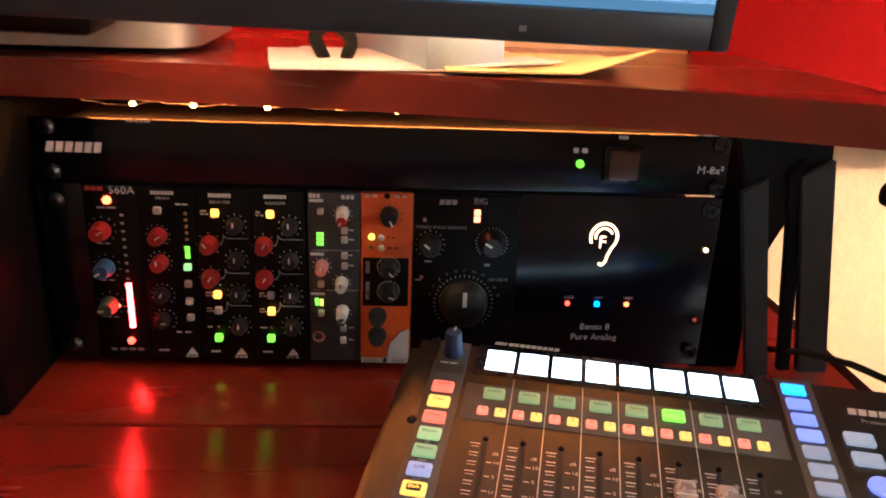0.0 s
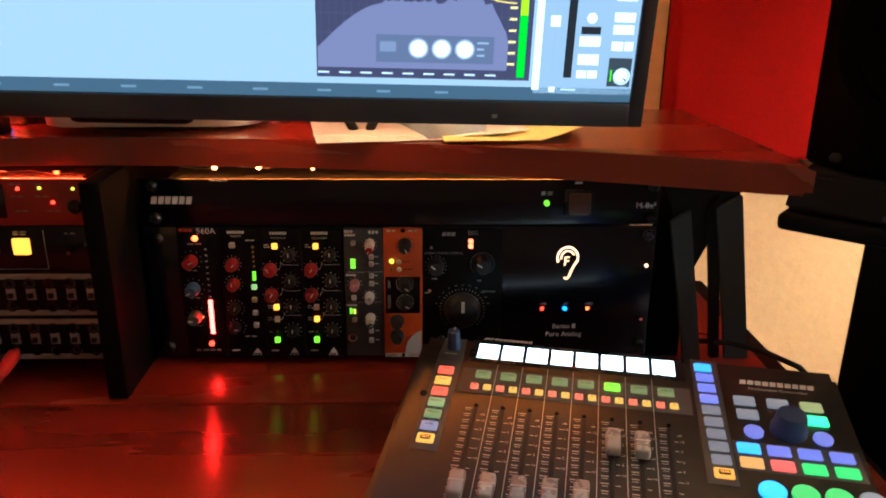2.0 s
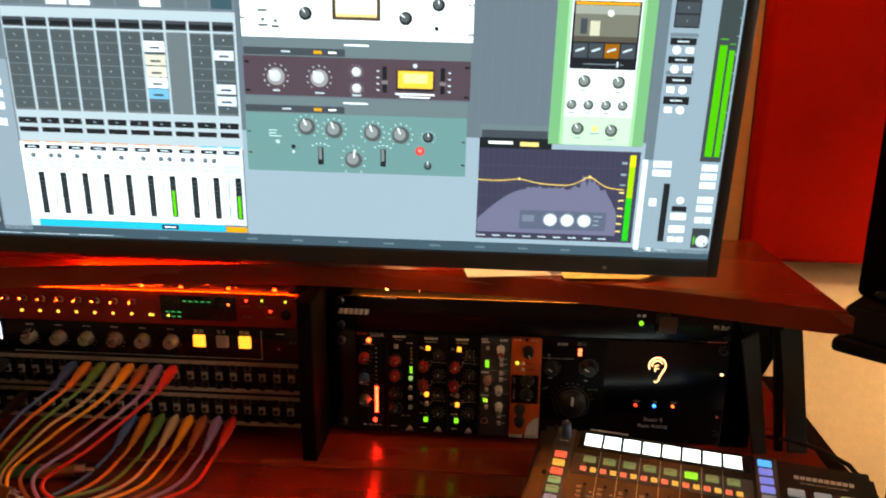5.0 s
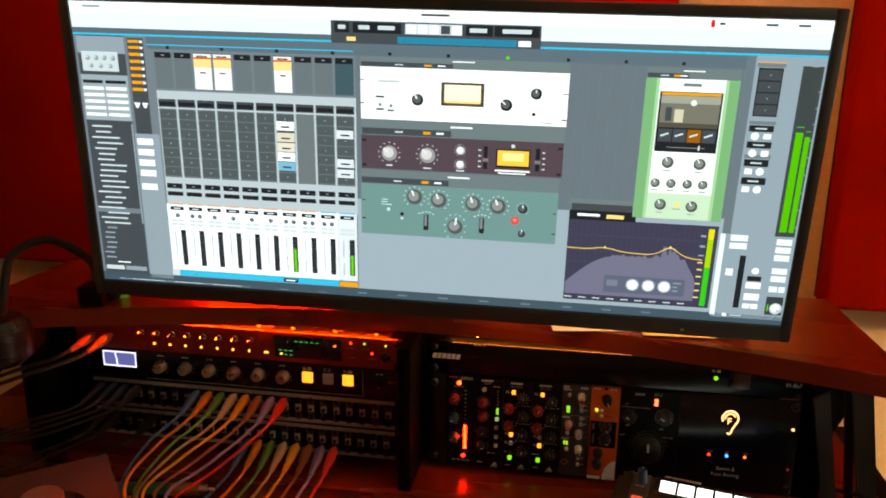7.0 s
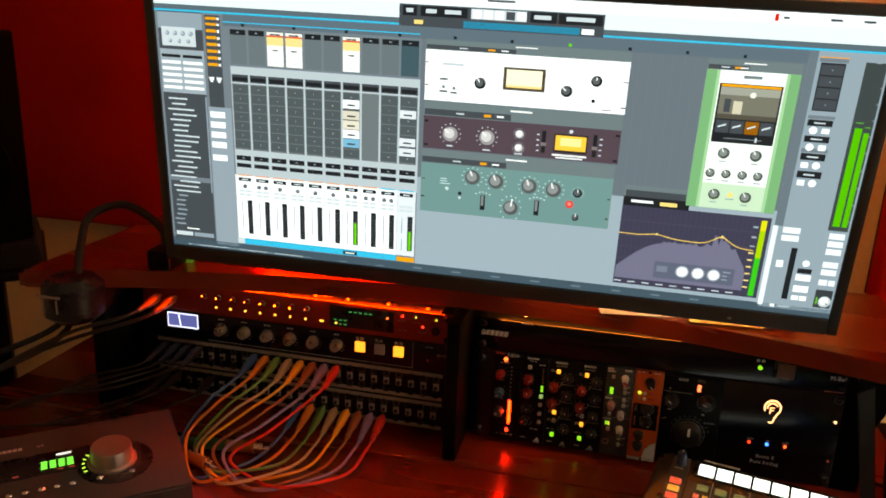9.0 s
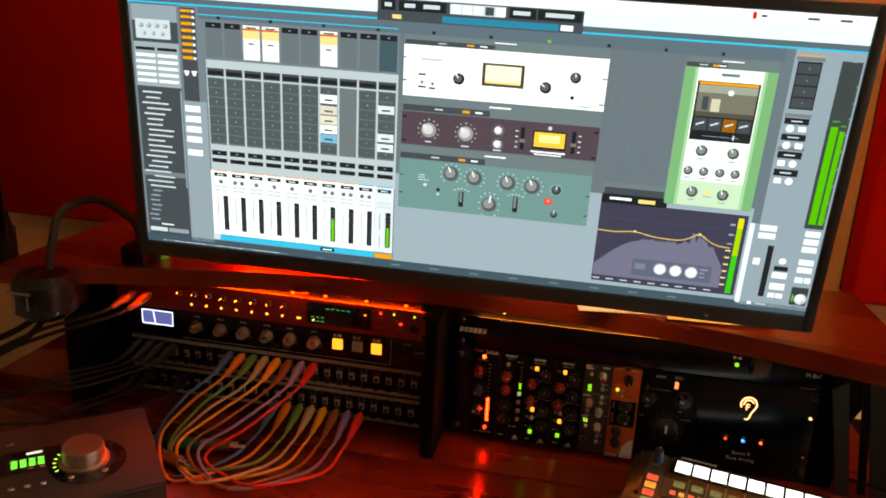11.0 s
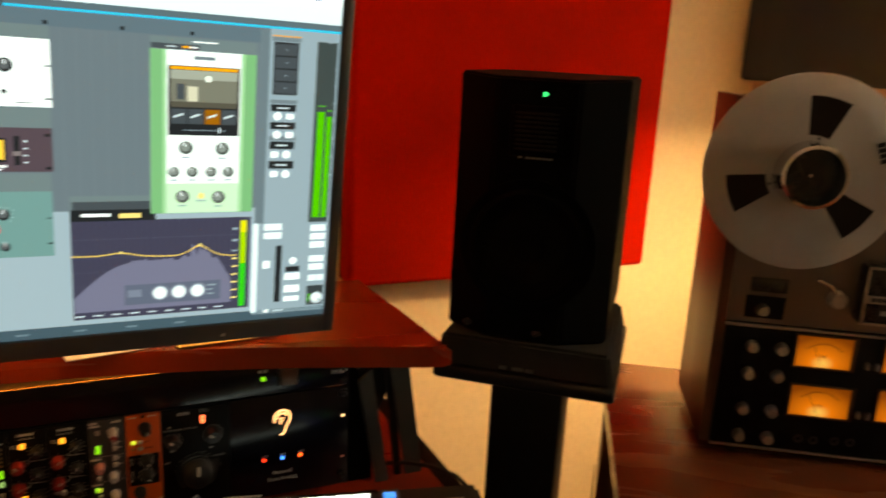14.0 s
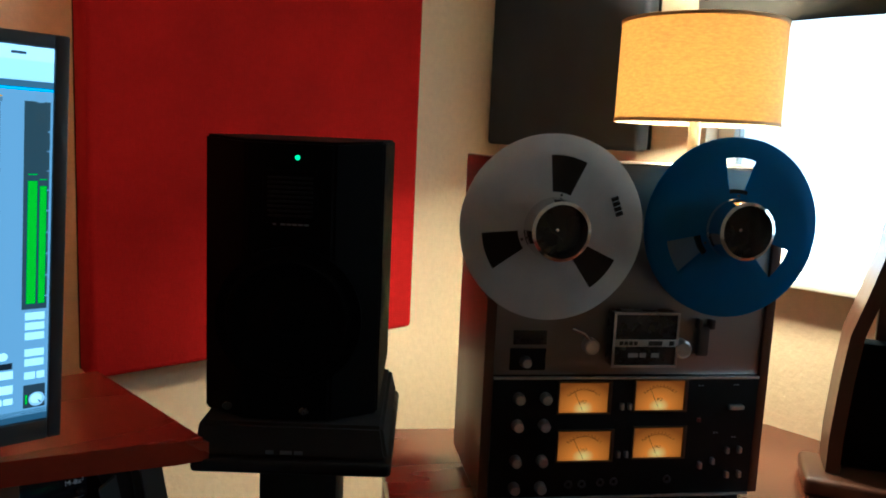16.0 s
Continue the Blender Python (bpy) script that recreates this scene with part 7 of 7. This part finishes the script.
for x0, x1, z0, z1 in ((-0.124, -0.046, 0.156, 0.2035), (-0.001, 0.079, 0.159, 0.2065), (-0.121, -0.037, 0.078, 0.1255), (0.002, 0.083, 0.081, 0.1295)):
    b = B()
    b.box(x0 - 0.003, x1 + 0.006, -0.0095, -0.006, z0 - 0.003, z0, 0.0005); b.box(x0 - 0.003, x1 + 0.006, -0.0095, -0.006, z1, z1 + 0.003, 0.0005); b.box(x0 - 0.003, x0, -0.0095, -0.006, z0, z1, 0.0005); b.box(x1, x1 + 0.006, -0.0095, -0.006, z0, z1, 0.0005)
    v = part("meter_frame", b, mat("bronze_frame", (0.12, 0.07, 0.04), 0.35, metal=0.6), tp)
    b = B(); b.box(x0, x1, -0.0068, -0.0058, z0, z1); part("meter_face", b, G_VU, v, "warm lit meter face")
    w, xm = x1 - x0, (x0 + x1) / 2
    ink = Ink(-0.0071)
    ink.line([(xm + w * 0.42 * math.sin(radians(a)), z0 + 0.004 + w * 0.42 * math.cos(radians(a))) for a in range(-46, 47, 8)], 0.0004)
    ink.ticks(xm, z0 + 0.004, w * 0.42, w * 0.47, 11, -46, 46, 0.0004); ink.line([(xm, z0 + 0.002), (xm - w * 0.20, z0 + 0.034)], 0.0004)
    ink.done(v, M_KNOBBLACK, "scale_and_needle")
    letters([("VU", xm, z0 + 0.017, 0.0055, -0.0072)], M_KNOBBLACK, v, "meter_lettering")
for z in (0.180, 0.137, 0.080, 0.036):
    for x in (-0.188, -0.146):
        knob(tp, x, z, 0.0085, 0.015, M_ALU, None, y=-0.006, taper=0.92, name="level_knob")
for x, z in ((-0.100, 0.039), (-0.078, 0.039), (-0.048, 0.041), (-0.026, 0.042), (0.063, 0.044)):
    b = B(); b.ring(x, -0.0075, z, 0.0035, 0.0065, 0.003, 18); part("jack_socket", b, M_STEEL, tp)
for x, z in ((0.115, 0.067), (0.136, 0.074), (0.160, 0.091), (0.181, 0.092), (0.163, 0.050), (0.184, 0.051), (-0.023, 0.166), (-0.010, 0.166), (-0.023, 0.088), (-0.010, 0.088)):
    key(tp, x, z, 0.0055, 0.010, M_ALU, 0.008, -0.006, "push_switch")
b = B(); b.box(0.155, 0.180, -0.016, -0.006, 0.160, 0.167, 0.002); part("function_lever", b, M_ALU, tp)
key(tp, 0.108, 0.142, 0.006, 0.006, mat("dull_red_lens", (0.18, 0.02, 0.01), 0.4), 0.004, -0.006, "record_light")
ink = Ink(-0.0066)
for x, z in ((0.108, 0.198), (0.167, 0.199), (0.140, 0.120), (0.172, 0.112)):
    ink.words(x, z, 0.010, 0.0018, 2)
ink.done(tp, M_INKDIM)

# ---- table lamp ----
LX, LYY = 1.332, 0.556
tl = thing("table_lamp", pose(LX, LYY, 0.735), "table lamp with a glowing linen drum shade", "table lamp")
M_SHADE = bpy.data.materials.new("linen_shade"); M_SHADE.use_nodes = True
nt = M_SHADE.node_tree; bs = nt.nodes["Principled BSDF"]
bs.inputs["Base Color"].default_value = (0.36, 0.26, 0.14, 1); bs.inputs["Roughness"].default_value = 0.9
tr = nt.nodes.new("ShaderNodeBsdfTranslucent"); tr.inputs["Color"].default_value = (0.72, 0.52, 0.22, 1)
wv = nt.nodes.new("ShaderNodeTexNoise"); wv.inputs["Scale"].default_value = 90; wv.inputs["Detail"].default_value = 6
tcs = nt.nodes.new("ShaderNodeTexCoord"); mps = nt.nodes.new("ShaderNodeMapping"); mps.inputs["Scale"].default_value = (1, 1, 3)
nt.links.new(tcs.outputs["Object"], mps.inputs[0]); nt.links.new(mps.outputs[0], wv.inputs[0])
mr = nt.nodes.new("ShaderNodeMapRange"); mr.inputs[1].default_value, mr.inputs[2].default_value, mr.inputs[3].default_value, mr.inputs[4].default_value = 0.3, 0.7, 0.38, 0.88
nt.links.new(wv.outputs[0], mr.inputs[0])
mx = nt.nodes.new("ShaderNodeMixShader"); nt.links.new(mr.outputs[0], mx.inputs[0]); nt.links.new(bs.outputs[0], mx.inputs[1]); nt.links.new(tr.outputs[0], mx.inputs[2]); nt.links.new(mx.outputs[0], nt.nodes["Material Output"].inputs[0])
def drum(z0, z1, r0, r1, th):
    b = B(); bm = b.bm; seg = 64; rows = []
    for rr, zz in ((r0, z0), (r1, z1), (r1 - th, z1), (r0 - th, z0)):
        rows.append([bm.verts.new((rr * math.cos(2 * math.pi * i / seg), rr * math.sin(2 * math.pi * i / seg), zz)) for i in range(seg)])
    for k in range(4):
        p, q = rows[k], rows[(k + 1) % 4]
        for i in range(seg):
            bm.faces.new((p[i], p[(i + 1) % seg], q[(i + 1) % seg], q[i]))
    return b
part("shade", drum(0.615, 0.795, 0.150, 0.148, 0.0015), M_SHADE, tl, "glowing cream linen drum shade")
part("shade_trim", drum(0.612, 0.618, 0.1515, 0.1515, 0.004), mat("tan_trim", (0.45, 0.28, 0.12), 0.8), tl); part("shade_trim", drum(0.792, 0.798, 0.1495, 0.1495, 0.004), mat("tan_trim", (0.45, 0.28, 0.12), 0.8), tl)
b = B(); b.cyl(0, 0, 0.012, 0.085, 0.024, "Z", 0.075, 36); b.cyl(0, 0, 0.32, 0.011, 0.60, "Z", None, 20); part("stem", b, mat("brass_stem", (0.55, 0.42, 0.22), 0.35, metal=0.8), tl)
b = B(); b.ball(0, 0, 0.70, 0.03, (1, 1, 1.3), 20, 12); part("bulb", b, glow("warm_bulb", (1.0, 0.70, 0.36), 30), tl)

lamp("lamp_bulb_light", "POINT", pose(LX, LYY, 0.735 + 0.70), 195.0, (1.0, 0.62, 0.30), 0.045)

# ---- curved wooden cabinet beside the recorder ----
wc = thing("wooden_cabinet", pose(1.418, 0.152, 0.7385, 0, 0, -62), "curved-sided brown wooden cabinet with a black interior", "cabinet")
M_OLD = wood("old_walnut", (0.030, 0.010, 0.004), (0.075, 0.027, 0.011), 0.35, along=(30, 30, 4))
def bent_side(sx):
    prof = [(0.0, 0.0), (0.0, 0.06), (0.006, 0.16), (0.014, 0.24), (0.034, 0.31), (0.052, 0.38), (0.062, 0.46), (0.070, 0.55)]
    b = B(); bm = b.bm; rows = []
    for u, z in prof:
        rows.append([bm.verts.new((sx * (0.13 - u), y, 0.028 + z)) for y in (-0.03, 0.060)] + [bm.verts.new((sx * (0.13 - u - 0.022), y, 0.028 + z)) for y in (0.060, -0.03)])
    for p, q in zip(rows, rows[1:]):
        for k in range(4):
            bm.faces.new((p[k], p[(k + 1) % 4], q[(k + 1) % 4], q[k]))
    bm.faces.new(rows[0]); bm.faces.new(list(reversed(rows[-1])))
    return b
for sx in (-1, 1):
    part("curved_side", bent_side(sx), M_OLD, wc)
b = B(); b.box(-0.165, 0.165, -0.07, 0.066, -0.0030, 0.027, 0.010, 3); part("plinth", b, M_OLD, wc)
b = B(); b.box(-0.105, 0.105, 0.010, 0.055, 0.028, 0.25, 0.004); part("black_insert", b, M_CAB, wc)
b = B(); b.box(-0.066, 0.066, 0.045, 0.058, 0.25, 0.57, 0.002); part("back_board", b, M_OLD, wc)

# quilted blanket rolled above the window
bl = thing("quilted_blanket", pose(WALL_X1 - 0.035, 0.02, 1.555), "dark quilted blanket hung over the top of the window", "blanket")
b = B(); bm = b.bm; rows = []
for i in range(61):
    row = []
    for j in range(13):
        y = -0.70 + 1.36 * i / 60; z = 0.40 * j / 12
        zig = abs(((i * 0.5 + (j % 4 if (j // 4) % 2 == 0 else 4 - j % 4)) % 4) - 2) * 0.0035
        row.append(bm.verts.new((-zig - 0.006 * math.sin(z * 9), y, z)))
    rows.append(row)
for i in range(60):
    for j in range(12):
        bm.faces.new((rows[i][j], rows[i + 1][j], rows[i + 1][j + 1], rows[i][j + 1]))
bmesh.ops.solidify(bm, geom=bm.faces[:], thickness=0.012)
part("quilt", b, mat("dark_quilt", (0.030, 0.028, 0.026), 0.9, vary=0.25, scale=40, bump=0.3), bl)

# wall socket low on the wall
so = thing("wall_socket", pose(1.215, WALL_Y - 0.001, 0.20), "cream plastic wall socket on the textured wall", "wall socket")
b = B(); b.box(-0.036, 0.036, -0.007, 0.0, -0.058, 0.058, 0.003); part("cover_plate", b, mat("ivory_plate", (0.70, 0.62, 0.48), 0.4), so)
for z in (-0.022, 0.022):
    b = B(); b.box(-0.016, 0.016, -0.009, -0.0065, z - 0.014, z + 0.014, 0.003); part("outlet", b, M_WHITE, so)
